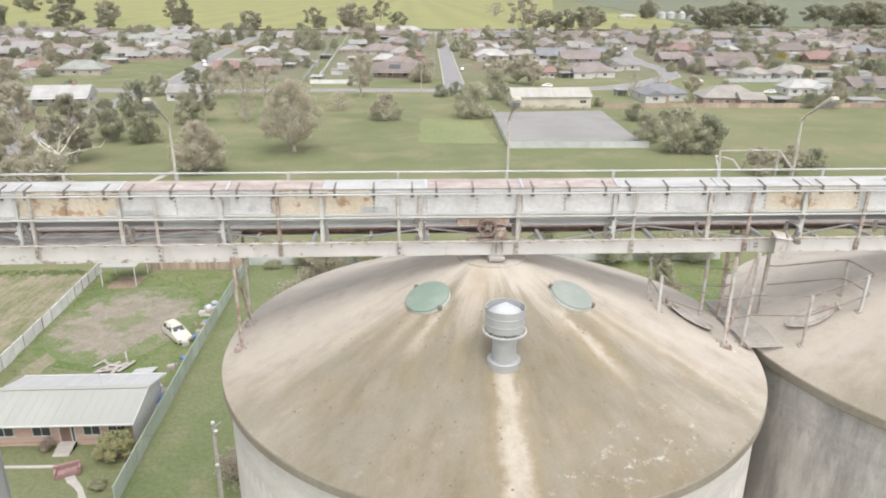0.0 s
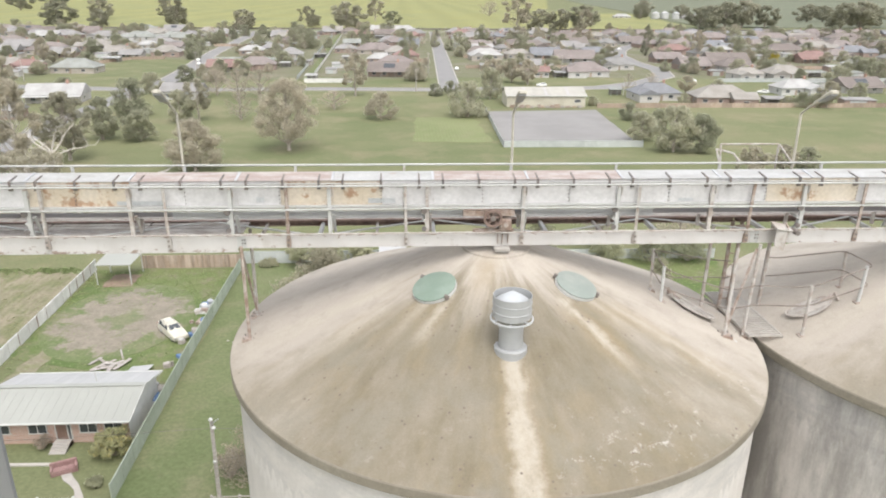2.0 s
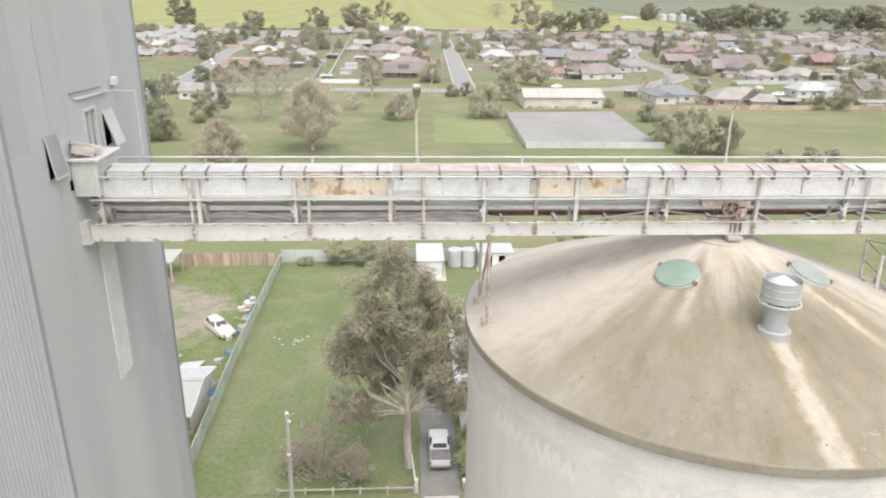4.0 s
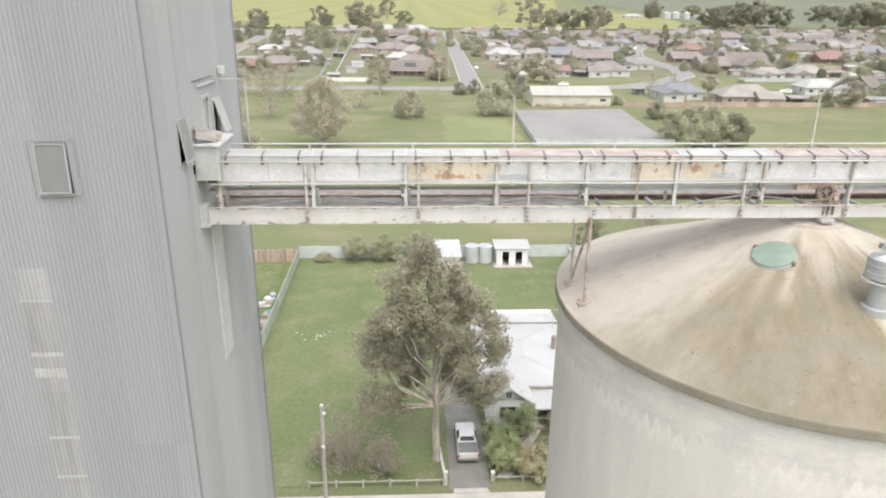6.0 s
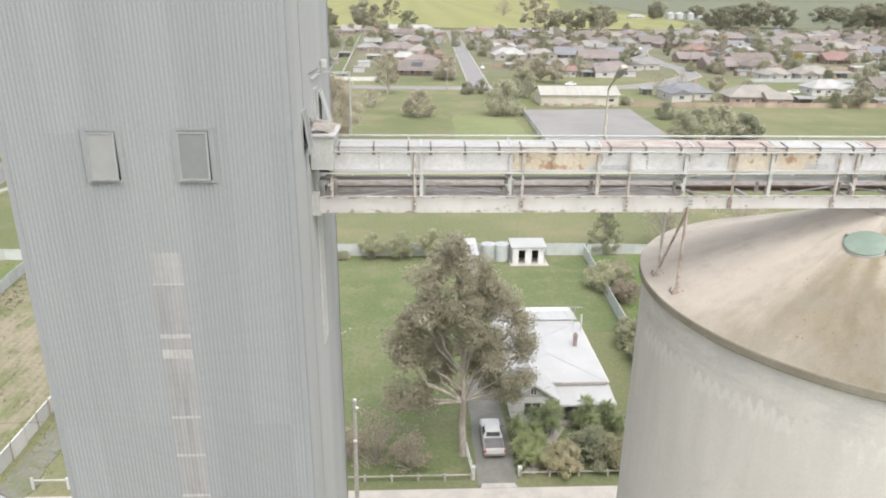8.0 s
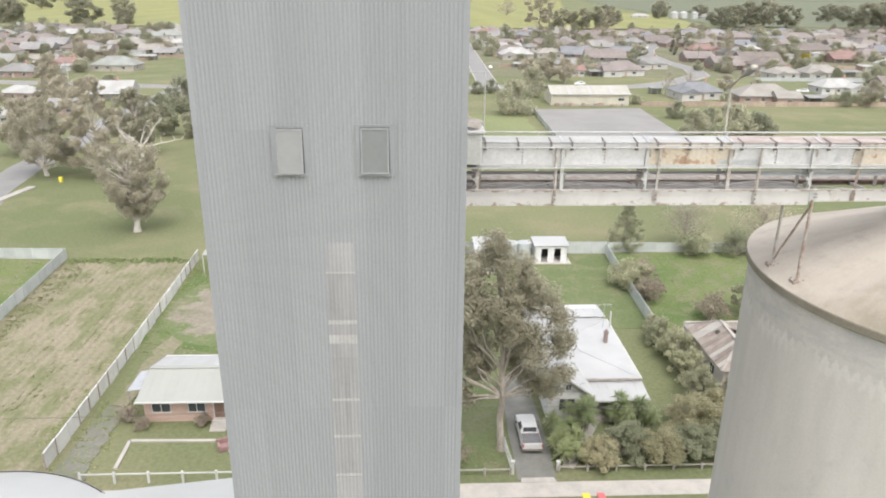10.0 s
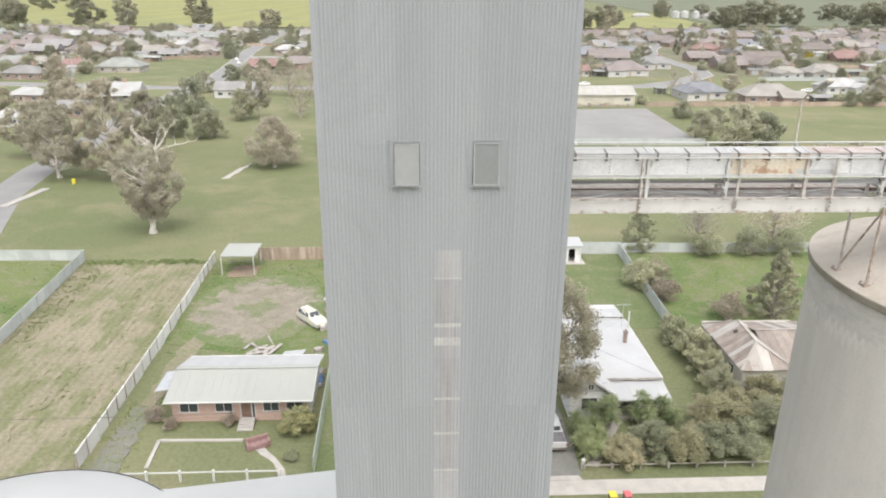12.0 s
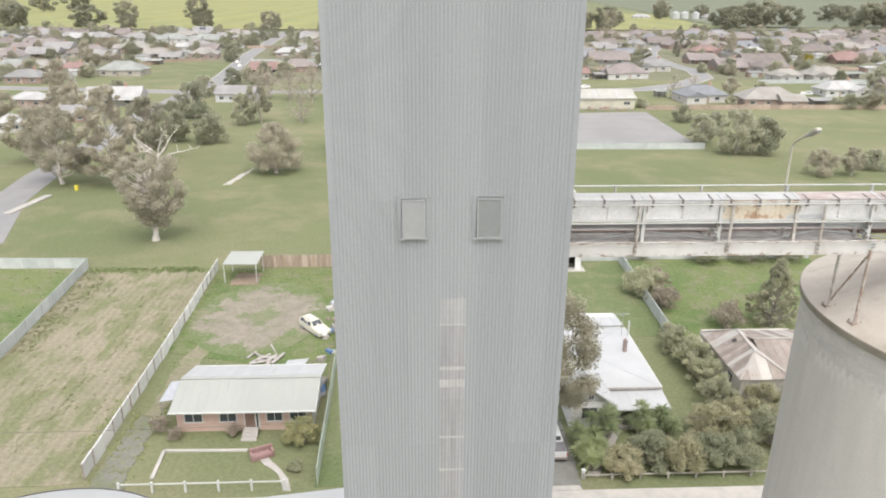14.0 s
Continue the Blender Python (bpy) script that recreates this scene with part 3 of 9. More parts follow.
GRASSY_GRAVEL = grass_of("grassy_gravel", (0.198, 0.193, 0.165), (0.178, 0.178, 0.14), (0.15, 0.165, 0.09), 0.15, 0.45)
RED_DIRT = grass_of("reddish_earth", (0.27, 0.2, 0.155), (0.24, 0.185, 0.145), (0.2, 0.185, 0.12), 0.3, 0.5)
CANOLA = grass_of("canola_bloom", (0.255, 0.25, 0.108), (0.235, 0.238, 0.112), (0.22, 0.228, 0.115), 0.004, 0.02, (0.05, 0.1, 1, 0.95))
CROP = grass_of("green_crop", (0.145, 0.157, 0.112), (0.158, 0.17, 0.12), (0.168, 0.174, 0.126), 0.003, 0.02)


def worn_dirt():
    """A ring of bare soil that breaks up into weeds at its edges and middle."""
    mat, n, l, bsdf = nodes_of("worn_dirt_ring")
    pos = n.new("ShaderNodeNewGeometry").outputs["Position"]
    off = n.new("ShaderNodeVectorMath")
    off.operation = "SUBTRACT"
    off.inputs[1].default_value = (-34.0, 65.0, 0.06)
    l.new(pos, off.inputs[0])
    ln = n.new("ShaderNodeVectorMath")
    ln.operation = "LENGTH"
    l.new(stretch(n, l, off.outputs[0], 1 / 7.4, 1 / 9.2, 0), ln.inputs[0])
    edge = calc(n, l, "ADD", ln.outputs["Value"], ramp(n, l, noise_of(n, l, pos, 0.35, 6, 0.7), 0.25, 0.75, -0.35, 0.35))
    soil = calc(n, l, "MULTIPLY", ramp(n, l, edge, 1.0, 0.78), ramp(n, l, edge, 0.12, 0.42, 0.25, 1.0))
    green = blend(n, l, ramp(n, l, noise_of(n, l, pos, 0.3, 5), 0.4, 0.65), (0.133, 0.165, 0.075), (0.175, 0.185, 0.105))
    brown = blend(n, l, ramp(n, l, noise_of(n, l, pos, 0.5, 6), 0.35, 0.65), (0.262, 0.232, 0.188), (0.215, 0.193, 0.152))
    fine = noise_of(n, l, pos, 3.0, 6, 0.75)
    mul = n.new("ShaderNodeVectorMath")
    mul.operation = "SCALE"
    l.new(blend(n, l, soil, green, brown), mul.inputs[0])
    l.new(ramp(n, l, fine, 0.25, 0.75, 0.82, 1.18), mul.inputs["Scale"])
    l.new(mul.outputs[0], bsdf.inputs["Base Color"])
    bsdf.inputs["Roughness"].default_value = 0.95
    bsdf.inputs["Specular IOR Level"].default_value = 0.1
    bumped(n, l, bsdf, fine, 0.5, 0.08)
    return mat


# ---- ground ----
solo("ground", Shape().slab([(-4800, -400), (4800, -400), (4800, 4900), (-4800, 4900)], -1.0, 0.0), GRASS,
     "mown green park grass over flat land", "ground", "structure")


def ragged(outline, step=4.0, wobble=0.5, seed=1):
    """An outline with uneven edges."""
    rnd = random.Random(seed)
    res = []
    for i, (x, y) in enumerate(outline):
        x2, y2 = outline[(i + 1) % len(outline)]
        k = max(1, int(math.hypot(x2 - x, y2 - y) / step))
        res += [(x + (x2 - x) * j / k + rnd.uniform(-wobble, wobble), y + (y2 - y) * j / k + rnd.uniform(-wobble, wobble)) for j in range(k)]
    return res


def patch(name, outline, z, material, label, category, step=4.0, wobble=0.5, seed=1):
    return solo(name, Shape().slab(ragged(outline, step, wobble, seed), z - 0.4 if z > 0.1 else -0.3, z), material, label, category, "structure",
                at=(outline[0][0], outline[0][1], 0))


patch("canola_field", [(-3500, 700), (-500, 735), (290, 752), (345, 900), (420, 1300), (300, 1500), (900, 4600), (-3500, 4600)], 0.5, CANOLA,
      "yellow-green flowering canola field behind the town", "field", 60, 6, 2)
# Raised strip added to close the gap between ground edge and horizon.
far = Shape()
arc = [(math.radians(38 + 2 * i), 30 + 18 * math.sin(i * 0.9) + 9 * math.sin(i * 2.3)) for i in range(53)]
far.add([p for a, hgt in arc for p in ((4250 * math.cos(a), 4250 * math.sin(a), -1), (4700 * math.cos(a), 4700 * math.sin(a), 45 + hgt), (4740 * math.cos(a), 4740 * math.sin(a), -1))],
        [f for i in range(52) for f in ((3 * i, 3 * i + 1, 3 * i + 4, 3 * i + 3), (3 * i + 1, 3 * i + 2, 3 * i + 5, 3 * i + 4))], True)
solo("backdrop", far, CROP, "raised green strip closing off the plain's far edge", "backdrop", "structure", at=(0, 4300, 0))
patch("crop_field", [(350, 820), (2500, 900), (4000, 4600), (960, 4600), (460, 1500)], 0.6, CROP, "dark green young crop field behind the town", "field", 60, 6, 3)
patch("yard_lawn", [(-23, 32.2), (-5, 32.2), (-4.2, 46), (-3, 60), (-3, 82.6), (-23, 82.6)], 0.03, LAWN, "short green lawn in a fenced yard", "lawn", 3, 0.15, 4)
patch("yard_lawn", [(-3, 58), (16.3, 58), (16.3, 82.6), (-3, 82.6)], 0.03, LAWN, "short green lawn behind the white house", "lawn", 3, 0.15, 5)
patch("weedy_yard", [(17, 55), (44, 55), (46, 82.6), (17, 82.6)], 0.04, LUSH, "bright green weedy yard", "lawn", 3, 0.2, 6)
patch("weedy_yard", [(-42.8, 56), (-24, 50), (-23.7, 81), (-42.8, 81)], 0.03, LUSH, "overgrown green back yard with bare soil", "lawn", 3, 0.2, 7)
patch("dry_paddock", [(-59.4, 33), (-42.6, 33), (-43.5, 80.5), (-61.8, 80.5)], 0.04, PADDOCK, "dry straw-coloured paddock with drill rows", "field", 2.5, 0.35, 8)
patch("weedy_yard", [(-97, 38), (-60.4, 44), (-61.0, 59), (-62.6, 81.4), (-92, 82.2)], 0.03, LUSH, "overgrown green yard behind a sheet fence", "lawn", 3, 0.15, 16)
patch("dirt_patch", [(-34.0 + 8.4 * math.cos(a), 65.0 + 10.5 * math.sin(a)) for a in (i * math.pi / 14 for i in range(28))], 0.06, worn_dirt(),
      "bare brown dirt ring worn into the weedy back yard", "dirt", 1.5, 0.2, 9)
patch("mown_grass", [(2, 170), (23, 168), (22, 206), (4, 208)], 0.05, STRIPES, "pale mown stripes in the park grass", "lawn", 4, 0.8, 10)
patch("gravel_driveway", [(-41.6, 30.8), (-38.7, 30.8), (-39.2, 42.5), (-40.9, 43)], 0.06, GRASSY_GRAVEL, "grey gravel driveway with grass creeping in", "driveway", 0.5, 0.22, 11)
patch("driveway", [(-4.1, 31.2), (-0.9, 31.2), (-0.8, 40), (-1.1, 47.5), (-3.9, 47.5)], 0.06, DARK_GRAVEL, "dark worn gravel driveway of the white house", "driveway", 1.5, 0.12, 12)
patch("wheel_track", [(-40.6, 43), (-39.3, 42.6), (-38.6, 48), (-38.2, 54), (-36.6, 58), (-39.2, 59.5), (-40.4, 54), (-40.5, 48)], 0.05, DIRT, "brown wheel track worn beside the brick house", "track", 1.2, 0.3, 14)
patch("dirt_floor", [(-40.3, 75.0), (-36.6, 75.0), (-36.4, 79.2), (-40.2, 79.2)], 0.07, RED_DIRT, "reddish bare earth under the open carport", "dirt", 1.2, 0.25, 15)
# worn tracks and a puddled path in the park
patch("worn_track", [(-54.4, 128.7), (-53, 129), (-52, 136), (-50.8, 143), (-51.6, 143), (-53.3, 136)], 0.05, CONCRETE, "pale broken concrete path in the grass", "path", 1.5, 0.35, 13)


def strip(name, pts, width, z, material, label, category, kerb=True):
    """A road along a bent line, with raised kerbs as parts."""
    ob = None
    v = [Vector((x, y, 0)) for x, y in pts]
    side = []
    for i in range(len(v)):
        d = (v[min(i + 1, len(v) - 1)] - v[max(i - 1, 0)]).normalized()
        side.append(Vector((-d.y, d.x, 0)))
    left = [p + s * width / 2 for p, s in zip(v, side)]
    right = [p - s * width / 2 for p, s in zip(v, side)]
    s = Shape()
    s.slab([(p.x, p.y) for p in right] + [(p.x, p.y) for p in reversed(left)], -0.3, z)
    ob = solo(name, s, material, label, category, "structure", at=(*pts[0], 0))
    if kerb:
        for edge, sg in ((left, 1), (right, -1)):
            k = Shape()
            for i in range(len(edge) - 1):
                k.bar(edge[i] + Vector((0, 0, z * 0.5 + 0.02)), edge[i + 1] + Vector((0, 0, z * 0.5 + 0.02)), 0.45, z + 0.2)
            part("kerb", k, CONCRETE, ob, "pale concrete kerb")
    return ob


TOWN_GROUND = grass_of("town_gardens", (0.172, 0.168, 0.112), (0.15, 0.158, 0.092), (0.21, 0.19, 0.148), 0.02, 0.07)
patch("town_gardens", [(-430, 300), (-162, 300), (-158, 402), (-112, 402), (-108, 300), (60, 318), (140, 314), (160, 300), (330, 296), (470, 690), (-430, 684)], 0.02, TOWN_GROUND, "worn garden ground between the town houses", "gardens", 14, 2.0, 17)
strip("road", [(18.6, 270), (19.6, 300), (24.5, 480), (30, 690)], 8.6, 0.05, ASPHALT, "grey asphalt street between the houses", "road")
strip("road", [(-190, 287), (-125, 276), (-99, 271), (-34, 275), (14.2, 273)], 9.0, 0.05, ASPHALT, "grey asphalt street along the park edge", "road")
strip("road", [(-99, 281), (-104, 335), (-117, 445), (-133, 655), (-137, 700)], 8.5, 0.06, ASPHALT, "grey asphalt side street between gardens", "road")
strip("road", [(23, 276), (60, 277), (82, 280), (104, 296), (124, 322), (131, 350), (130, 390), (135, 435), (147, 475), (165, 515), (200, 560)], 9.0, 0.07, ASPHALT,
      "curving grey asphalt street with pale kerbs", "road")
strip("road", [(200, 560), (330, 590), (520, 600)], 8.0, 0.05, ASPHALT, "grey asphalt street behind the houses", "road")
strip("road", [(-420, 690), (30, 700), (460, 720)], 7.0, 0.05, ASPHALT, "grey road along the canola field", "road")
strip("road", [(-84, 92), (-92.5, 116), (-96, 138), (-97, 160), (-102, 200), (-103, 268)], 7.4, 0.05, ASPHALT, "grey asphalt street beside the park trees", "road", False)
solo("kerb", Shape().bar((-88.3, 109.1, 0.08), (-86.6, 121.3, 0.08), 1.5, 0.3), CONCRETE, "white concrete kerb strip beside the road", "kerb", "structure", at=(-88.3, 109.1, 0))
patch("lane", [(-44.2, 303), (-41, 303), (-53.5, 640), (-57.5, 640)], 0.07, LAWN, "grassy lane between back fences", "path", 8, 0.3, 14)
patch("court", [(25.6, 163.2), (61, 162.8), (64.5, 222), (27.2, 219)], 0.05, COURT, "grey asphalt yard in front of the long shed", "pavement", 6, 0.12, 15)
# footpath along the street in front of the houses
path_ob = solo("pavement", Shape().box(-60, 60, 29.25, 31.0, -0.2, 0.03), CONCRETE, "pale concrete footpath along the street", "pavement", "structure", at=(-60, 29.25, 0))
PATH_SLAB = Shape().box(0, 2.47, 29.26, 30.99, 0.0, 0.075, c=0.012)
slab_mesh = None
for i in range(32):
    s = part("paving_slab", PATH_SLAB if slab_mesh is None else slab_mesh, CONCRETE, path_ob)
    slab_mesh = s.data
    s.location.x = 22.5 + i * 2.5
solo("driveway_apron", Shape().slab([(-3.9, 30.95), (-1.0, 30.95), (-1.2, 31.5), (-3.8, 31.5)], 0.0, 0.08), CONCRETE, "pale concrete driveway apron", "driveway", "structure", at=(-3.9, 31, 0))

# ---- grain silos ----
RIM_Z, SLOPE = 30.33, 0.395


def roof_z(x, y):
    """Height of the silo roof at x, y from its axis."""
    return RIM_Z + SLOPE * (5.4 - math.hypot(x, y))


def on_roof(x, y):
    """The pose of a thing that lies on the roof at x, y from the axis, its x pointing outwards."""
    a, f = math.atan(SLOPE), math.atan2(y, x)
    return Matrix.Translation((x, y, roof_z(x, y))) @ Matrix.Rotation(f, 4, "Z") @ Matrix.Rotation(a, 4, "Y")


def silo(cx, cy, label, wall):
    ob = thing("grain_silo", (cx, cy, 0), label, "silo", "grain silos", world_coords=False)
    part("wall", Shape().turn([(5.325, -0.5), (5.325, 30.22)], 128), wall, ob, "grey slip-formed concrete wall")
    part("slab_edge", Shape().turn([(5.3, 30.13), (5.42, 30.13), (5.44, 30.15), (5.44, 30.305), (5.425, 30.33)], 160), RIM, ob, "brown-stained concrete slab edge")
    prof = [(5.425, 30.33), (5.28, 30.385), (4.6, RIM_Z + SLOPE * 0.8), (3.6, RIM_Z + SLOPE * 1.8), (2.4, RIM_Z + SLOPE * 3.0), (1.4, RIM_Z + SLOPE * 4.0), (0.7, RIM_Z + SLOPE * 4.7)]
    part("roof", Shape().turn(prof, 160), SILO_ROOF, ob, "tan-streaked concrete cone roof with pale wash lines")
    part("roof_cap", Shape().turn([(0.7, 32.17), (0.69, 32.22), (0.64, 32.235), (0.0, 32.31)], 64), SILO_ROOF, ob, "round concrete cap at the peak")
    return ob


silo_a = silo(1.69, 0.54, "tall round concrete grain silo with a stained conical roof", SILO_WALL)
silo(12.56, 0.45, "neighbouring tall concrete grain silo with streaked walls", SILO_WALL_SHADED)


def hatch(owner, x, y, r, paint, label, turn):
    m = on_roof(x, y)
    rim = part("hatch", Shape().turn([(r + 0.022, -0.02), (r + 0.022, 0.03), (r + 0.01, 0.045), (r - 0.03, 0.045), (r - 0.03, 0.02)], 40, m=m), WHITE_STEEL, owner, label)
    part("hatch_lid", Shape().turn([(r + 0.018, 0.05), (r + 0.018, 0.072), (r - 0.02, 0.085), (0.0, 0.1)], 40, m=m), paint, rim)
    for a in (turn, turn + 180):
        q = m @ pose(0, 0, 0, 0, 0, a)
        s = Shape().box(r + 0.0, r + 0.07, -0.025, 0.025, 0.0, 0.09, q).box(r + 0.04, r + 0.065, -0.05, 0.05, 0.03, 0.06, q)
        part("hinge", s, DARK_STEEL, rim)


hatch(silo_a, -1.31, -1.17, 0.41, GREEN_HATCH, "round green-painted steel roof hatch", 75)
hatch(silo_a, 1.41, -1.14, 0.40, PALE_HATCH, "round faded pale-green steel roof hatch", 200)


def ventilator(owner, x, y):
    z = roof_z(x, y)
    base = part("roof_ventilator", Shape().turn([(0.285, -0.16), (0.285, 0.03), (0.265, 0.05), (0.215, 0.05)], 40, (x, y, z)), VENT_PAINT, owner, "grey-painted round steel roof ventilator")
    part("vent_duct", Shape().turn([(0.215, 0.02), (0.205, 0.3), (0.215, 0.58)], 40, (x, y, z)), VENT_PAINT, base)
    part("drip_ring", Shape().turn([(0.355, 0.55), (0.37, 0.555), (0.37, 0.58), (0.345, 0.58), (0.345, 0.55)], 48, (x, y, z), closed=False), VENT_PALE, base)
    for k in range(6):
        a = k * math.pi / 3 + 0.3
        part("ring_stay", Shape().bar((x + 0.2 * math.cos(a), y + 0.2 * math.sin(a), z + 0.56), (x + 0.36 * math.cos(a), y + 0.36 * math.sin(a), z + 0.565), 0.03, 0.02), VENT_PALE, base)
    hood = [(0.315, 0.62), (0.33, 0.62), (0.33, 0.72), (0.338, 0.725), (0.338, 0.735), (0.33, 0.74), (0.33, 0.86), (0.338, 0.865), (0.338, 0.875), (0.33, 0.88), (0.33, 1.0), (0.318, 1.0), (0.315, 0.62)]
    part("hood", Shape().turn(hood, 48, (x, y, z)), VENT_PAINT, base)
    part("inner_cone", Shape().turn([(0.31, 0.86), (0.285, 0.9), (0.0, 1.08)], 40, (x, y, z)), VENT_PALE, base)
    part("throat", Shape().turn([(0.215, 0.5), (0.3, 0.75), (0.3, 0.86)], 40, (x, y, z)), VENT_PAINT, base)


ventilator(silo_a, -0.08, -2.81)


# ---- roof rails, bridge and loose lids between the silos ----
DARK_RAIL = surface("weathered_rail_pipe", (0.17, 0.14, 0.12), (0.25, 0.215, 0.185), 4.0, 20, 0.85, bump=0.2, depth=0.006)
LID_SLAT = surface("bleached_lid_slats", (0.47, 0.44, 0.4), (0.33, 0.3, 0.27), 4.0, 22, 0.9, bump=0.3, depth=0.008, pieces=0.15)
GRATE = surface("weathered_grating", (0.34, 0.315, 0.28), (0.42, 0.39, 0.35), 2.0, 20, 0.8, bump=0.2, depth=0.006)


def bent(pts, radius=0.16):
    """A pipe's centre line with its corners rounded."""
    v = [Vector(p) for p in pts]
    res = [v[0]]
    for a, b, c in zip(v[:-2], v[1:-1], v[2:]):
        ra, rc = min(radius, (a - b).length * 0.4), min(radius, (c - b).length * 0.4)
        p0, p2 = b + (a - b).normalized() * ra, b + (c - b).normalized() * rc
        res += [p0, p0.lerp(b, 0.5).lerp(b.lerp(p2, 0.5), 0.5), p2]
    return res + [v[-1]]


def rail_run(posts, rails, label):
    """Flaking pipe posts on a silo roof, each on a foot plate, and thin bent rails."""
    ob = thing("roof_railing", posts[0][0], label, "railing", "roof railings")
    for foot, top, mat in posts:
        f = Vector(foot)
        part("post", Shape().tube(f - Vector((0, 0, 0.04)), top, 0.033), mat, ob)
        part("foot_plate", Shape().box(f.x - 0.08, f.x + 0.08, f.y - 0.07, f.y + 0.07, f.z - 0.05, f.z + 0.02), RUST_STEEL, ob)
    for pts in rails:
        part("rail", Shape().line(bent(pts), 0.014), DARK_RAIL, ob)
    return ob


A0, B0 = (1.69, 0.54), (12.56, 0.45)
rail_run([((5.05, 0.59, 31.12), (5.02, 0.59, 32.08), FLAKED_STEEL), ((5.11, 0.1, 31.08), (5.1, 0.1, 31.87), WHITE_STEEL)],
         [[(5.02, 0.59, 32.06), (5.12, 0.08, 31.82), (5.45, -0.12, 31.74), (6.24, -0.5, 31.58), (6.84, -0.25, 31.55)], [(5.03, 0.59, 31.62), (5.12, 0.08, 31.42), (5.45, -0.12, 31.34), (6.24, -0.5, 31.17), (6.84, -0.25, 31.12)],
          [(5.02, 0.59, 32.06), (6.32, 0.83, 31.73), (6.95, 1.06, 31.6)], [(5.12, 0.1, 31.72), (5.4, 0.4, 31.5), (6.32, 0.83, 31.33), (6.95, 1.06, 31.2)]],
         "flaking pipe railing on the silo roof edge")
rail_run([((7.89, -0.52, 30.56), (7.9, -0.52, 31.67), FLAKED_STEEL), ((9.21, -0.12, 31.1), (9.24, -0.12, 31.92), WHITE_STEEL), ((9.27, 0.62, 31.14), (9.24, 0.62, 31.97), FLAKED_STEEL)],
         [[(6.84, -0.25, 31.57), (7.9, -0.52, 31.64), (9.24, -0.12, 31.86), (9.42, -0.06, 31.9), (9.24, 0.66, 31.96), (8.0, 1.05, 31.66), (7.78, 1.05, 31.68)],
          [(6.84, -0.25, 31.14), (7.9, -0.52, 31.22), (9.24, -0.12, 31.44), (9.42, -0.06, 31.47), (9.24, 0.66, 31.54), (8.0, 1.05, 31.24), (7.78, 1.05, 31.24)]],
         "flaking pipe railing with rounded corners on the neighbouring roof")

bridge = thing("bridge_grating", (7.15, 0.3, 30.5), "rusty steel grating bridge between two silo roofs", "walkway")
for x in (6.86, 7.55):
    part("side_angle", Shape().bar((x, -0.42, 30.5), (x, 1.86, 30.5), 0.035, 0.05), GRATE, bridge)
for x in (7.08, 7.32):
    part("bearer", Shape().bar((x, -0.4, 30.47), (x, 1.84, 30.47), 0.02, 0.04), RUST_STEEL, bridge)
grate = None
for i in range(24):
    g = part("grate_bar", Shape().box(6.87, 7.54, -0.41, -0.36, 30.49, 30.525) if grate is None else grate, GRATE, bridge)
    g.location.y = i * 0.096
    grate = g.data


def boat_lid(axis, x, y, turn, label):
    """A loose oval hatch lid of weathered slats with a rim and a hinge arm."""
    m = Matrix.Translation((axis[0], axis[1], 0)) @ on_roof(x, y) @ pose(0, 0, 0.03, 0, 0, turn)
    at = m.translation
    ob = thing("loose_hatch_lid", at, label, "hatch lid", "loose hatch lids")
    ring = Shape()
    oval = [m @ Vector((0.5 * math.cos(a), 0.24 * math.sin(a), 0.03 + 0.05 * abs(math.cos(a)) ** 2)) for a in (i * math.pi / 16 for i in range(33))]
    ring.line(oval, 0.018)
    part("rim", ring, FLAKED_STEEL, ob)
    part("lid_plate", Shape().add([m @ Vector((0.47 * math.cos(a), 0.22 * math.sin(a), 0.025)) for a in (i * math.pi / 12 for i in range(24))], [tuple(range(24))]), GRATE, ob)
    for k in range(7):
        v = -0.19 + k * 0.063
        u = 0.48 * math.sqrt(max(0.05, 1 - (v / 0.24) ** 2))
        part("slat", Shape().bar(m @ Vector((-u, v, 0.04)), m @ Vector((u, v, 0.04)), 0.045, 0.015, m.to_3x3() @ Vector((0, 0, 1))), LID_SLAT, ob)
    part("hinge_arm", Shape().bar(m @ Vector((0.3, 0, 0.07)), m @ Vector((0.62, 0.02, 0.1)), 0.05, 0.04).bar(m @ Vector((0.6, -0.1, 0.0)), m @ Vector((0.62, 0.02, 0.13)), 0.05, 0.05), RUST_STEEL, ob)
    return ob


boat_lid(A0, 4.15, -0.3, 142, "weathered grey slatted oval lid lying on the roof")
boat_lid(B0, -4.18, -0.29, 180, "weathered grey slatted oval lid on the neighbouring roof")
solo("broken_plate", Shape().sheet([(6.05, -0.82, 30.63), (6.45, -0.72, 30.52), (6.5, -0.6, 30.52), (6.1, -0.68, 30.62)], 0.03), WHITE_STEEL, "bent pale scrap of sheet metal on the roof", "scrap metal", at=(6.05, -0.82, 30.6))

# ---- conveyor gantry over the silos ----
gantry = thing("conveyor_gantry", (-11.3, 0.0, 32.37), "long white-painted steel conveyor gantry with rust stains", "conveyor")
X0, X1 = -11.25, 18.6
rnd = random.Random(5)


BROWN_STEEL = surface("deep_rust_steel", (0.16, 0.11, 0.09), (0.24, 0.175, 0.145), 6.0, 22, 0.85, bump=0.3, depth=0.01)


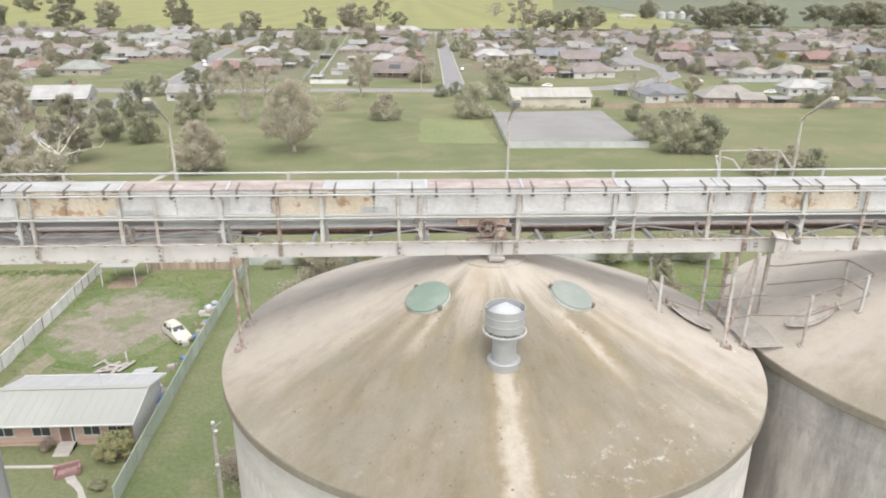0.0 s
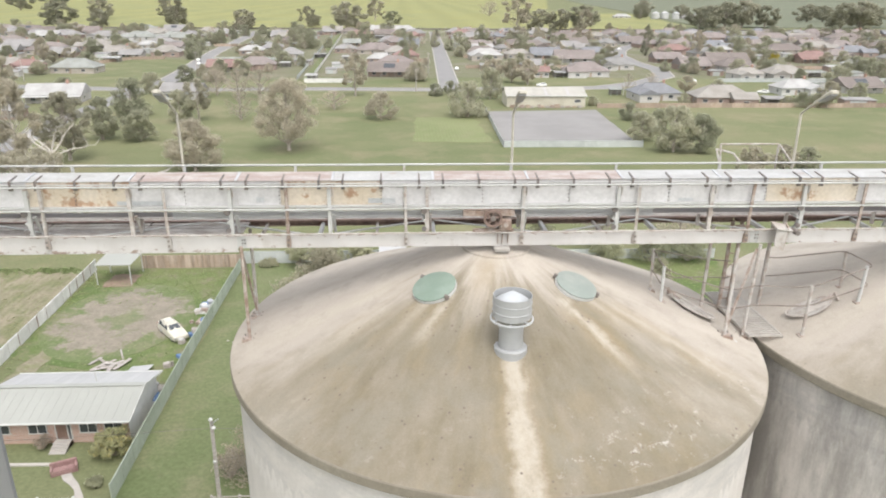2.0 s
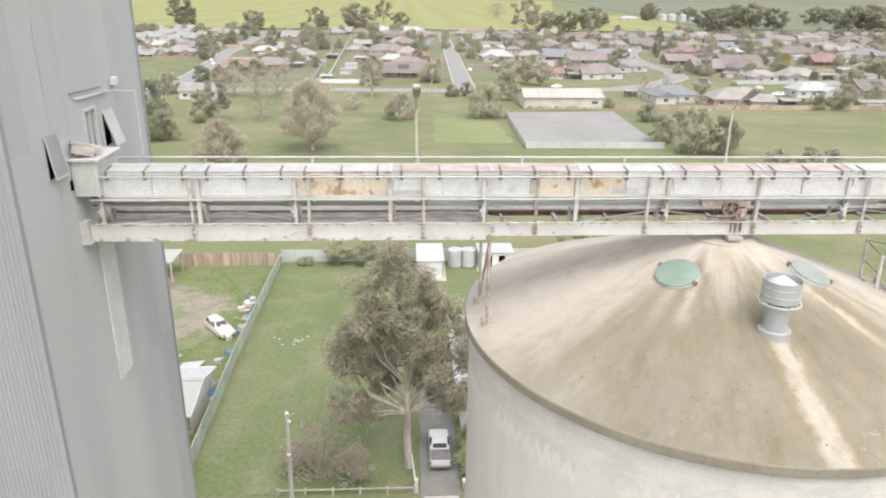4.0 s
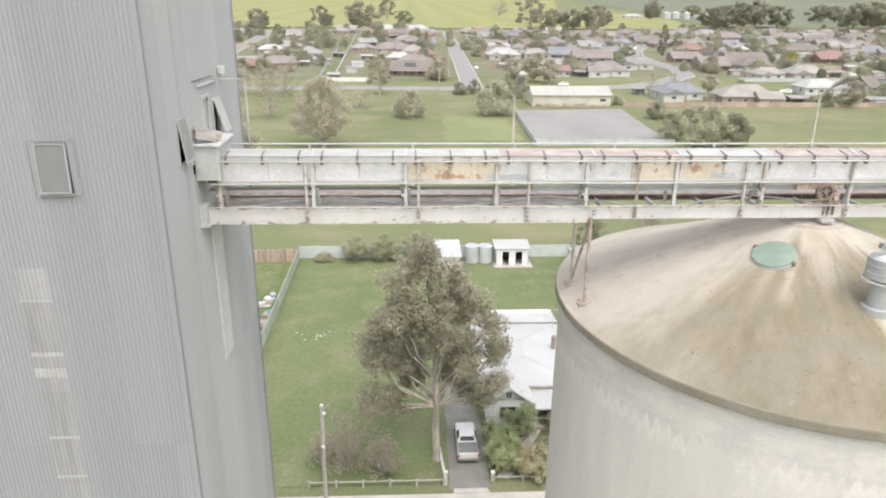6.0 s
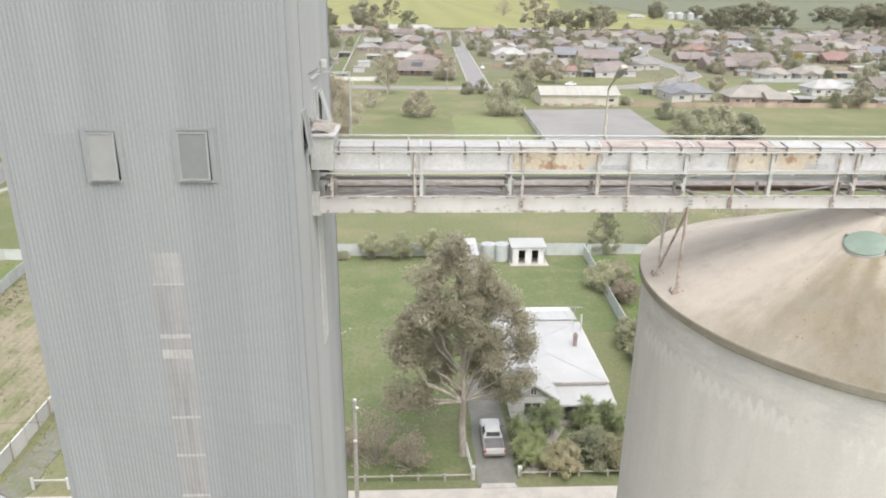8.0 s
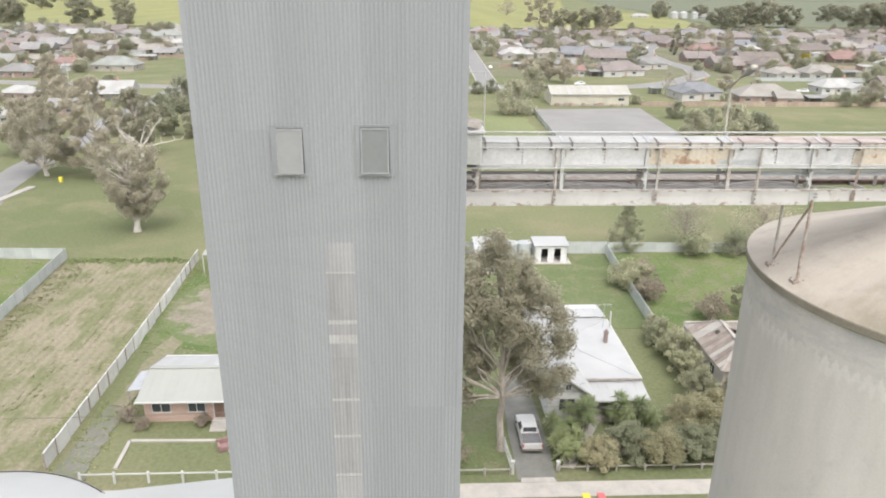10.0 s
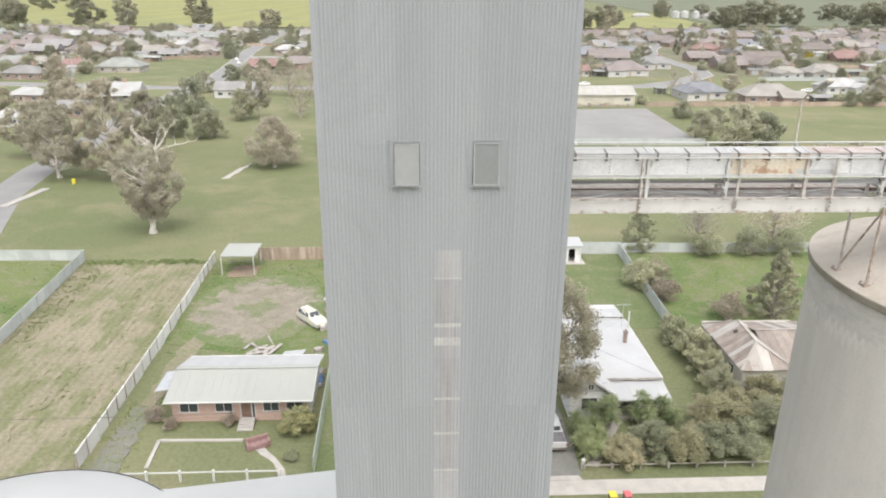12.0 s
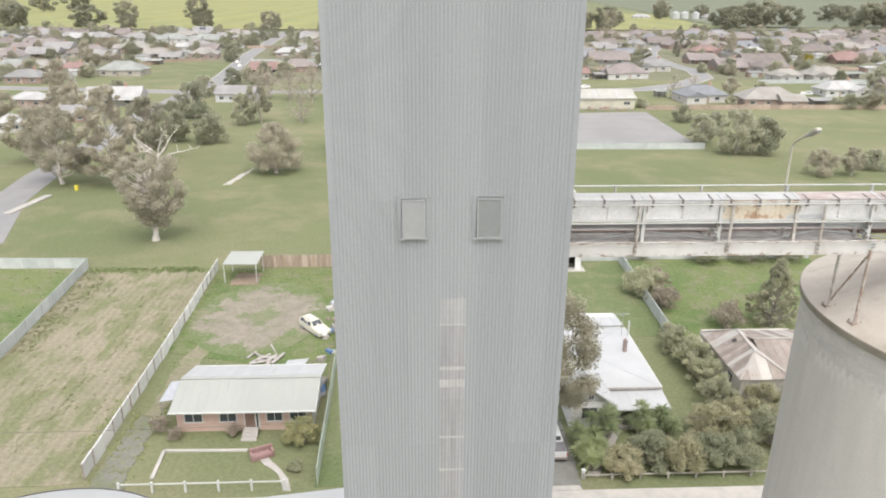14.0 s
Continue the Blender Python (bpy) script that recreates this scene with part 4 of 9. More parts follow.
def channel(x0, x1, y, z0, z1, sign=-1):
    """A steel channel beam along x: web with two flanges on the side that sign gives."""
    e, t, w = 0.08 * sign, 0.014, 0.008 * sign
    ring = [(y - w, z0), (y + e, z0), (y + e, z0 + t), (y + w, z0 + t), (y + w, z1 - t), (y + e, z1 - t), (y + e, z1), (y - w, z1)]
    pts = [(x, b, c) for x in (x0, x1) for b, c in ring]
    fs = [(i, (i + 1) % 8, 8 + (i + 1) % 8, 8 + i) for i in range(8)]
    fs += [tuple(range(7, -1, -1)), tuple(range(8, 16))]
    return Shape().add(pts, fs if sign < 0 else [f[::-1] for f in fs])




def beam_paint():
    """White paint that has flaked to rust in spots along the beam's two edges."""
    mat, n, l, bsdf = nodes_of("gantry_beam_paint")
    pos = n.new("ShaderNodeNewGeometry").outputs["Position"]
    sep = n.new("ShaderNodeSeparateXYZ")
    l.new(pos, sep.inputs[0])
    z = sep.outputs[2]
    edge = calc(n, l, "MAXIMUM", ramp(n, l, z, 32.6, 32.655), ramp(n, l, z, 32.45, 32.34, 0.0, 0.85))
    col = blend(n, l, ramp(n, l, noise_of(n, l, pos, 1.1, 6), 0.35, 0.65), (0.55, 0.53, 0.51), (0.485, 0.465, 0.445))
    col = blend(n, l, calc(n, l, "MULTIPLY", ramp(n, l, noise_of(n, l, stretch(n, l, pos, 1, 1, 0.4), 3.0, 5), 0.52, 0.72), 0.5), col, (0.42, 0.385, 0.34))
    spots = ramp(n, l, calc(n, l, "ADD", noise_of(n, l, stretch(n, l, pos, 1, 1, 1.6), 6.0, 6, 0.7), calc(n, l, "MULTIPLY", edge, 0.13)), 0.63, 0.68)
    col = blend(n, l, calc(n, l, "MULTIPLY", spots, 0.85), col, (0.23, 0.165, 0.125))
    l.new(col, bsdf.inputs["Base Color"])
    bsdf.inputs["Roughness"].default_value = 0.7
    bumped(n, l, bsdf, spots, 0.2, 0.006)
    return mat


BEAM = beam_paint()
for a, b, z0, z1 in ((X0, -3.42, 32.31, 32.65), (-3.4, 1.72, 32.39, 32.66), (1.74, 6.88, 32.39, 32.66), (6.9, X1, 32.385, 32.66)):
    part("front_beam", channel(a, b, 0.05, z0, z1, 1), BEAM, gantry, "white beam with rust along its edges")
    part("rear_beam", channel(a, b, 1.08, 32.52, 32.64, -1), BROWN_STEEL, gantry, "rusty brown beam")
k = 0
x = X0 + 0.3
while x < X1:
    part("cross_member", Shape().box(x - 0.035, x + 0.035, 0.05, 1.08, 32.5, 32.58), WHITE_STEEL, gantry)
    part("cross_member", Shape().box(x + 1.1, x + 1.15, 0.05, 1.08, 32.5, 32.57), FLAKED_STEEL, gantry)
    if x + 2.27 < X1:
        ya, yb = ((0.08, 1.04), (1.04, 0.08))[k % 2]
        part("floor_brace", Shape().bar((x, ya, 32.62), (x + 2.27, yb, 32.62), 0.05, 0.02), WHITE_STEEL, gantry)
    x += 2.27
    k += 1

# weathered boards on the floor of the span next to the tower
for j in range(4):
    for i in range(4):
        xa = X0 + 0.06 + i * 1.96
        part("floor_board", Shape().box(xa, xa + 1.94 + rnd.uniform(-0.02, 0.0), 0.2 + j * 0.225, 0.2 + j * 0.225 + rnd.uniform(0.17, 0.215), 32.583, 32.608), WOOD_GREY, gantry)

# front handrail: angle posts, three rails
POSTS = [-2.43 + 2.27 * i for i in range(-3, 10)]
for i, x in enumerate(POSTS):
    lean = rnd.uniform(-0.025, 0.025)
    mat = RUST_STEEL if i in (3, 7, 8) else FLAKED_STEEL
    s = Shape().bar((x, 0.01, 32.42), (x + lean, 0.005, 33.66), 0.05, 0.05).box(x - 0.045, x + 0.045, 0.0, 0.04, 32.42, 32.6)
    part("handrail_post", s, mat, gantry)
    for zb in (32.47, 32.57):
        part("bolt", Shape().tube((x, 0.0, zb), (x, -0.03, zb), 0.022, n=6), DARK_STEEL, gantry)
for z, r in ((33.645, 0.02), (33.19, 0.02), (32.69, 0.016)):
    part("handrail", Shape().line([(x, -0.035, z + rnd.uniform(-0.006, 0.006)) for x in [X0 + 0.1] + POSTS[1:] + [X1]], r), WHITE_STEEL if z > 32.8 else FLAKED_STEEL, gantry)

# stools that carry the conveyor
STOOLS = [-1.62 + 1.87 * i for i in range(-5, 11)]
for i, x in enumerate(STOOLS):
    s = Shape().bar((x, 0.04, 32.66), (x, 0.06, 33.56), 0.07, 0.06).bar((x + 0.07, 0.3, 32.64), (x + 0.07, 0.1, 33.05), 0.05, 0.05)
    part("stool_leg", s, WHITE_STEEL if i % 3 else FLAKED_STEEL, gantry)
    part("stool_leg", Shape().bar((x, 0.55, 32.6), (x, 0.55, 33.4), 0.06, 0.05), FLAKED_STEEL, gantry)
    part("latch", Shape().box(x - 0.025, x + 0.03, 0.03, 0.095, 33.53, 33.6).box(x + 0.05, x + 0.065, 0.02, 0.06, 33.42, 33.58), FLAKED_STEEL, gantry)
    if i % 2 == 0:
        part("idler_roller", Shape().tube((x - 0.06, 0.02, 33.13), (x - 0.06, 0.56, 33.13), 0.035, n=10), WHITE_STEEL, gantry)
        part("bearing", Shape().tube((x - 0.06, -0.02, 33.13), (x - 0.06, 0.02, 33.13), 0.06, n=10), DARK_STEEL, gantry)
        part("return_roller", Shape().tube((x - 0.06, 0.02, 32.93), (x - 0.06, 0.56, 32.93), 0.03, n=10), WHITE_STEEL, gantry)
        part("bearing", Shape().tube((x - 0.06, -0.02, 32.77), (x - 0.06, 0.02, 32.77), 0.05, n=10), DARK_STEEL, gantry)

# covered trough: side panels, rivets, lids with clamps
JOINTS = [-11.0, -9.1, -7.21, -5.33, -3.35, -1.55, 0.37, 2.2, 4.05, 6.0, 7.85, 9.7, 11.55, 13.4, 15.25, 17.1, 18.6]
RUSTY_LID = {3, 4, 6, 7, 12}
for i in range(len(JOINTS) - 1):
    a, b = JOINTS[i] + 0.004, JOINTS[i + 1] - 0.004
    mid = (a + b) / 2 + rnd.uniform(-0.1, 0.1)
    for a2, b2, key in ((a, mid - 0.003, "left"), (mid + 0.003, b, "right")):
        rusty = i == 2 or i == 4 and key == "right" or i == 5 and key == "left" or i == 9 and key == "right" or i == 10 and key == "left"
        y = 0.1 + rnd.uniform(-0.004, 0.004)
        panel = part("side_panel", Shape().box(a2, b2, y, y + 0.008, 33.24, 33.72), RUST_PANEL if rusty else PANEL, gantry,
                     "panel with orange rust bloom" if rusty else "", tint=(1, 1, 1))
        if key == "left":
            s = Shape()
            for j in range(6):
                s.tube((b2 - 0.02, y, 33.28 + j * 0.075), (b2 - 0.02, y - 0.012, 33.28 + j * 0.075), 0.012, n=6)
            part("rivets", s, DARK_STEEL, panel, kind="stuff")
        part("bolt", Shape().tube((a2 + 0.3, y, 33.6), (a2 + 0.3, y - 0.012, 33.6), 0.018, n=6), DARK_STEEL, gantry)
    part("rear_panel", Shape().box(a, b, 0.5, 0.508, 33.24, 33.72), PANEL, gantry, tint=(1, 1, 1))
    lid = part("cover_lid", Shape().sheet([(a, 0.07, 33.73), (b, 0.07, 33.73), (b, 0.53, 33.79), (a, 0.53, 33.79)], 0.012),
               LID_RUST if i in RUSTY_LID else LID_WHITE, gantry, "rust-pink sheet lid" if i in RUSTY_LID else "", tint=(1, 1, 1))
    for f in (0.1, 0.48, 0.86):
        x = a + (b - a) * f
        s = Shape().sheet([(x - 0.016, 0.05, 33.745), (x + 0.016, 0.05, 33.745), (x + 0.016, 0.36, 33.787), (x - 0.016, 0.36, 33.787)], 0.014)
        s.box(x - 0.02, x + 0.02, 0.045, 0.066, 33.58, 33.745).box(x - 0.034, x + 0.034, 0.05, 0.098, 33.56, 33.6)
        part("clamp", s, DARK_STEEL, lid, "dark steel lid clamp")
    part("joint_cover", Shape().sheet([(b - 0.022, 0.06, 33.742), (b + 0.022, 0.06, 33.742), (b + 0.022, 0.5, 33.8), (b - 0.022, 0.5, 33.8)], 0.01), GALV, gantry)
part("edge_angle", Shape().box(JOINTS[0], X1, 0.055, 0.099, 33.655, 33.67), WHITE_STEEL, gantry)
part("bottom_angle", Shape().box(JOINTS[0], X1, 0.05, 0.1, 33.2, 33.236), WHITE_STEEL, gantry)
part("rear_angle", Shape().box(JOINTS[0], X1, 0.51, 0.57, 33.2, 33.236), FLAKED_STEEL, gantry)
part("belt", Shape().box(X0, X1, 0.14, 0.48, 33.16, 33.175), BELT, gantry, "grey conveyor belt")
part("return_belt", Shape().box(X0, X1, 0.14, 0.48, 32.985, 33.0), BELT, gantry, "grey return belt")
guard = Shape()
for i in range(150):
    x = -4.6 + i * 0.037
    guard.box(x, x + 0.016, 0.108, 0.115, 32.985, 33.1)
guard.box(-4.6, 0.95, 0.104, 0.118, 33.1, 33.112).box(-4.6, 0.95, 0.104, 0.118, 32.975, 32.985)
part("belt_guard", guard, GALV, gantry, "mesh belt guard", kind="stuff")
guard = Shape()
for i in range(70):
    x = 2.15 + i * 0.037
    guard.box(x, x + 0.016, 0.108, 0.115, 32.985, 33.1)
guard.box(2.15, 4.75, 0.104, 0.118, 33.1, 33.112).box(2.15, 4.75, 0.104, 0.118, 32.975, 32.985)
part("belt_guard", guard, GALV, gantry, "mesh belt guard", kind="stuff")

for xa, xb, za, zb in ((-0.88, -0.36, 33.27, 33.37), (-5.6, -4.72, 33.26, 33.34), (-3.0, -2.85, 33.3, 33.4), (5.2, 5.5, 33.27, 33.33)):
    part("grey_patch", Shape().box(xa, xb, 0.088, 0.094, za, zb), GALV, gantry, "bare grey patch on a panel")
# rusty take-up pulley
part("pulley_bed", Shape().box(0.95, 1.95, -0.02, 0.1, 33.02, 33.14).box(1.15, 1.95, 0.0, 0.1, 32.68, 32.74), RUST_STEEL, gantry, "rusty steel pulley bed")
wheel = part("pulley", Shape().turn([(0.135, 0.0), (0.18, 0.0), (0.18, 0.08), (0.135, 0.08), (0.135, 0.0)], 28, (1.52, -0.05, 33.0), pose(0, 0, 0, 90)), BROWN_STEEL, gantry, "dark rusty pulley wheel")
part("hub", Shape().tube((1.52, -0.14, 33.0), (1.52, 0.08, 33.0), 0.05, n=12), DARK_STEEL, wheel)
for j in range(5):
    a = j * math.pi * 2 / 5 + 0.3
    part("spoke", Shape().bar((1.52, -0.09, 33.0), (1.52 + 0.15 * math.cos(a), -0.09, 33.0 + 0.15 * math.sin(a)), 0.03, 0.035, (0, 1, 0)), BROWN_STEEL, wheel)
part("gear_box", Shape().box(1.66, 1.9, -0.06, 0.2, 32.74, 32.96, c=0.03).tube((1.78, -0.12, 32.86), (1.78, -0.06, 32.86), 0.05), RUST_STEEL, gantry, "rusty gear box")

# bearing foot on the silo peak
part("bearing_foot", Shape().box(1.57, 1.89, -0.09, 0.28, 32.31, 32.385, c=0.02).box(1.6, 1.86, 0.0, 0.28, 32.1, 32.345), CONCRETE, gantry, "pale bearing block")
for xb in (1.64, 1.73, 1.84):
    part("foot_stiffener", Shape().box(xb - 0.008, xb + 0.008, -0.03, 0.04, 32.46, 32.64), RUST_STEEL, gantry)

# rear walkway and its rail
deck = None
n_deck = int((X1 - X0) / 1.0)
for i in range(n_deck):
    if deck is None:
        plate = Shape()
        # Wide gaps between slats are added so light reaches the roof below.
        for k in range(8):
            plate.box(X0, X0 + 0.985, 1.12 + k * 0.079, 1.166 + k * 0.079, 32.6, 32.63)
        for k in range(3):
            plate.box(X0 + 0.1 + k * 0.38, X0 + 0.13 + k * 0.38, 1.12, 1.72, 32.585, 32.598)
        deck = part("deck_grating", plate, FLAKED_STEEL, gantry).data
    else:
        part("deck_grating", deck, FLAKED_STEEL, gantry).location.x = i * 1.0
REAR = [-7.07 + 2.295 * i for i in range(-1, 11)]
for x in REAR:
    part("rear_post", Shape().bar((x, 1.72, 32.6), (x, 1.72, 33.64), 0.05, 0.05), WHITE_STEEL, gantry)
for z in (33.64, 33.2):
    part("rear_handrail", Shape().tube((X0, 1.72, z), (X1, 1.72, z), 0.022), WHITE_STEEL, gantry)
hoop = Shape()
hoop.line([(6.75, 1.75, 33.2), (6.75, 1.9, 34.02), (8.05, 1.9, 34.02), (8.3, 1.72, 33.66)], 0.02)
hoop.line([(6.8, 1.75, 33.3), (6.8, 2.2, 33.85), (7.2, 2.2, 33.75), (7.2, 1.75, 33.6)], 0.022)
part("access_hoop", hoop, FLAKED_STEEL, gantry, "white pipe hoop over the ladder opening")
part("hoop_upright", Shape().tube((8.05, 1.9, 32.6), (8.05, 1.9, 34.02), 0.02), FLAKED_STEEL, gantry)


def trestle(x, yf, yr, xr, label, lean=0.0):
    """Two pipe legs on base plates with a brace, from a silo roof to the gantry."""
    ob = thing("gantry_trestle", (x, yf, roof_z(x - 1.69, yf - 0.54)), label, "trestle", "gantry trestles")
    for lx, ly, mat in ((x, yf, FLAKED_STEEL if lean else RUST_STEEL), (xr, yr, FLAKED_STEEL)):
        z = roof_z(lx - 1.69, ly - 0.54)
        part("leg", Shape().tube((lx, ly, z), (lx + 0.06 * (lean > 0), ly + lean * (ly < -0.3), 32.44), 0.036), mat, ob, "rust-streaked pipe leg")
        part("base_plate", Shape().box(lx - 0.13, lx + 0.13, ly - 0.12, ly + 0.12, z - 0.05, z + 0.02), RUST_STEEL, ob)
        for dx, dy in ((-0.1, -0.09), (0.1, -0.09), (-0.1, 0.09), (0.1, 0.09)):
            part("anchor_bolt", Shape().tube((lx + dx, ly + dy, z), (lx + dx, ly + dy, z + 0.06), 0.014, n=6), DARK_STEEL, ob)
    zr = roof_z(xr - 1.69, yr - 0.54)
    part("brace", Shape().bar((x, yf, 32.35), (xr, yr, zr + 0.12), 0.045, 0.03), RUST_STEEL, ob)
    part("head_plate", Shape().box(x - 0.07, x + 0.1, 0.026, 0.041, 32.4, 32.64), WHITE_STEEL, ob)
    for dx, dz in ((0.03, 32.5), (0.03, 32.57), (0.08, 32.5), (0.08, 32.57)):
        part("bolt", Shape().tube((x + dx, 0.026, dz), (x + dx, 0.006, dz), 0.016, n=6), DARK_STEEL, ob)
    return ob


trestle(-3.35, 0.0, 1.1, -3.4, "slender rusty pipe trestle under the gantry")
trestle(6.82, -0.19, -0.53, 6.26, "rust-streaked pipe trestle beside the roof bridge", 0.12)
# clustered uprights at the bridge
cl = thing("ladder_frame", (6.75, 0.75, 30.45), "rusty steel ladder frame between roof and gantry", "ladder")
for x, y, z, mat, w in ((6.32, 0.83, 30.6, FLAKED_STEEL, 0.055), (6.86, 1.1, 30.38, RUST_STEEL, 0.06), (7.04, 1.04, 30.38, RUST_STEEL, 0.06), (7.16, 1.3, 30.38, DARK_RAIL, 0.045), (7.74, 1.05, 30.5, FLAKED_STEEL, 0.06)):
    part("upright", Shape().bar((x, y, z), (x + 0.03, y, 32.5), w, w), mat, cl)
for i in range(7):
    part("rung", Shape().tube((6.86, 1.1, 30.7 + i * 0.27), (7.04, 1.04, 30.7 + i * 0.27), 0.013), RUST_STEEL, cl)
part("gusset", Shape().sheet([(6.85, 1.0, 32.05), (7.2, 1.0, 32.05), (7.25, 1.0, 32.45), (6.8, 1.0, 32.45)], 0.02), RUST_STEEL, cl)
spout = thing("tipping_chute", (7.35, -0.12, 32.4), "bent rusty steel chute hanging beside the gantry", "chute")
part("back_plate", Shape().sheet([(7.12, -0.25, 32.44), (7.3, -0.28, 32.33), (7.34, -0.28, 32.8), (7.12, -0.25, 32.74)], 0.025), FLAKED_STEEL, spout, "rust-streaked side plate")
part("end_plate", Shape().sheet([(7.31, -0.28, 32.34), (7.4, -0.04, 32.5), (7.42, -0.04, 32.84), (7.35, -0.28, 32.8)], 0.02), RUST_STEEL, spout)
part("tray", Shape().sheet([(7.1, -0.3, 32.8), (7.44, -0.3, 32.74), (7.44, -0.02, 32.8), (7.1, -0.02, 32.86)], 0.025), FLAKED_STEEL, spout)
part("roller_end", Shape().tube((7.53, -0.32, 32.7), (7.53, -0.08, 32.7), 0.05), DARK_STEEL, spout)


LAMP_CREAM = surface("cream_lamp_paint", (0.5, 0.47, 0.39), (0.4, 0.375, 0.315), 3.0, 18, 0.7, bump=0.1, depth=0.005, stain=(0.33, 0.27, 0.2), stain_scale=4.0, stain_from=0.6, stain_to=0.75)


def gantry_lamp(x, label):
    """A pole lamp on the rear rail whose arm leans forward over the conveyor."""
    ob = thing("gantry_lamp", (x, 1.76, 32.6), label, "lamp", "gantry lamps")
    part("pole", Shape().line([(x, 1.76, 32.6), (x + 0.01, 1.76, 33.8), (x, 1.76, 34.72)], 0.032, 8, 0.026), LAMP_CREAM, ob, "cream pole with flaking paint")
    part("arm", Shape().line([(x, 1.76, 34.7), (x, 1.55, 34.86), (x, 1.3, 34.99)], 0.024), LAMP_CREAM, ob)
    m = Matrix.Translation((x, 1.02, 35.14)) @ pose(0, 0, 0, -27)
    part("lamp_head", Shape().box(-0.085, 0.085, -0.36, 0.0, -0.03, 0.05, m, c=0.03).box(-0.05, 0.05, -0.02, 0.32, -0.025, 0.035, m, c=0.02), LAMP_CREAM, ob, "pale street-lamp head")
    part("lens", Shape().box(-0.07, 0.07, -0.32, 0.1, -0.06, -0.032, m), PANE_PALE, ob)
    for z in (32.75, 33.3):
        part("pole_clip", Shape().box(x - 0.06, x + 0.06, 1.7, 1.8, z, z + 0.05), RUST_STEEL, ob)
    return ob


for x in (-4.82, 2.12, 8.35):
    gantry_lamp(x, "slim cream-painted pole lamp on the gantry rail")
conduit = thing("cable_conduit", (-10.68, 1.76, 32.6), "thin white pipe conduit from the gantry rail to the tower", "conduit")
part("riser", Shape().tube((-10.68, 1.76, 32.6), (-10.68, 1.76, 35.05), 0.016), WHITE_STEEL, conduit)
part("cross_pipe", Shape().tube((-10.68, 1.76, 35.04), (-11.38, 1.76, 35.04), 0.014), WHITE_STEEL, conduit)

# ---- elevator tower in corrugated iron ----
TX0, TX1, TY0, TY1, TTOP = -16.3, -11.4, -2.13, 4.15, 42.0
tower = thing("elevator_tower", ((TX0 + TX1) / 2, (TY0 + TY1) / 2, 0), "tall grey corrugated-iron elevator tower", "tower")
WINS = ((-14.87, -14.37, 33.6, 34.44), (-13.34, -12.8, 33.6, 34.46))
STRIP = (-14.06, -13.55, 22.0, 32.22)
PITCH = 0.0765


def clad(parent, p0, p1, nrm, rows, holes, width=0.76, tin=TIN):
    """Corrugated sheets in rows over a wall from p0 to p1; holes: (u0, u1, z0, z1) along the wall."""
    p0, p1, nrm = Vector(p0), Vector(p1), Vector(nrm)
    length = (p1 - p0).length
    d = (p1 - p0) / length
    cols = int(math.ceil(length / width))
    for k in range(len(rows) - 1):
        z0, z1 = rows[k], rows[k + 1]
        for c in range(cols):
            u0, u1 = c * width, min(length, (c + 1) * width + 0.02)
            s = Shape()
            n = max(2, int(round((u1 - u0) / PITCH * 6)))
            lift = (0.003, 0.0, 0.007, 0.004, 0.0, 0.002, 0.006)[c % 7] + 0.002 * k
            for i in range(n):
                a, b = u0 + (u1 - u0) * i / n, u0 + (u1 - u0) * (i + 1) / n
                spans = [(z0 - 0.05, z1)]
                for h0, h1, g0, g1 in holes:
                    if b > h0 and a < h1:
                        spans = [t for lo, hi in spans for t in ((lo, min(hi, g0)), (max(lo, g1), hi)) if t[1] - t[0] > 0.001]
                for lo, hi in spans:
                    pa = p0 + d * a + nrm * (0.0061 * math.cos(2 * math.pi * a / PITCH) + lift)
                    pb = p0 + d * b + nrm * (0.0061 * math.cos(2 * math.pi * b / PITCH) + lift)
                    s.add([(pa.x, pa.y, lo), (pb.x, pb.y, lo), (pb.x, pb.y, hi), (pa.x, pa.y, hi)], [(0, 1, 2, 3)], True)
            if s.f:
                part("cladding_sheet", s, tin, parent)


ROWS = [-0.4, 5.2, 11.0, 16.9, 22.75, 28.6, 34.46, 38.5, TTOP]
holes = [(w[0] - TX0, w[1] - TX0, w[2], w[3]) for w in WINS] + [(STRIP[0] - TX0, STRIP[1] - TX0, STRIP[2], STRIP[3])]
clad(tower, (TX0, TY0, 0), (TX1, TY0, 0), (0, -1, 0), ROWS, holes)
SIDE_HOLES = [(1.95, 3.3, 32.5, 33.6), (2.93, 3.43, 33.9, 34.76), (3.73, 4.21, 33.9, 34.62), (1.19, 1.75, 33.8, 34.57)]
clad(tower, (TX1, TY0, 0), (TX1, TY1, 0), (1, 0, 0), ROWS, SIDE_HOLES, tin=TIN_SIDE_LIT)
clad(tower, (TX1, TY1, 0), (TX0, TY1, 0), (0, 1, 0), ROWS[-4:], [])
clad(tower, (TX0, TY1, 0), (TX0, TY0, 0), (-1, 0, 0), ROWS, [])
# Near-black sheets behind the cladding paint the tower's inner shade.
part("inner_lining", Shape().box(TX0 + 0.5, TX0 + 0.52, TY0 + 0.5, TY1 - 0.5, 0, TTOP).box(TX1 - 0.8, TX1 - 0.78, TY0 + 0.5, TY1 - 0.5, 0, TTOP)
     .box(TX0 + 0.5, TX1 - 0.8, TY0 + 0.5, TY0 + 0.52, 0, TTOP), DARK_INSIDE, tower)
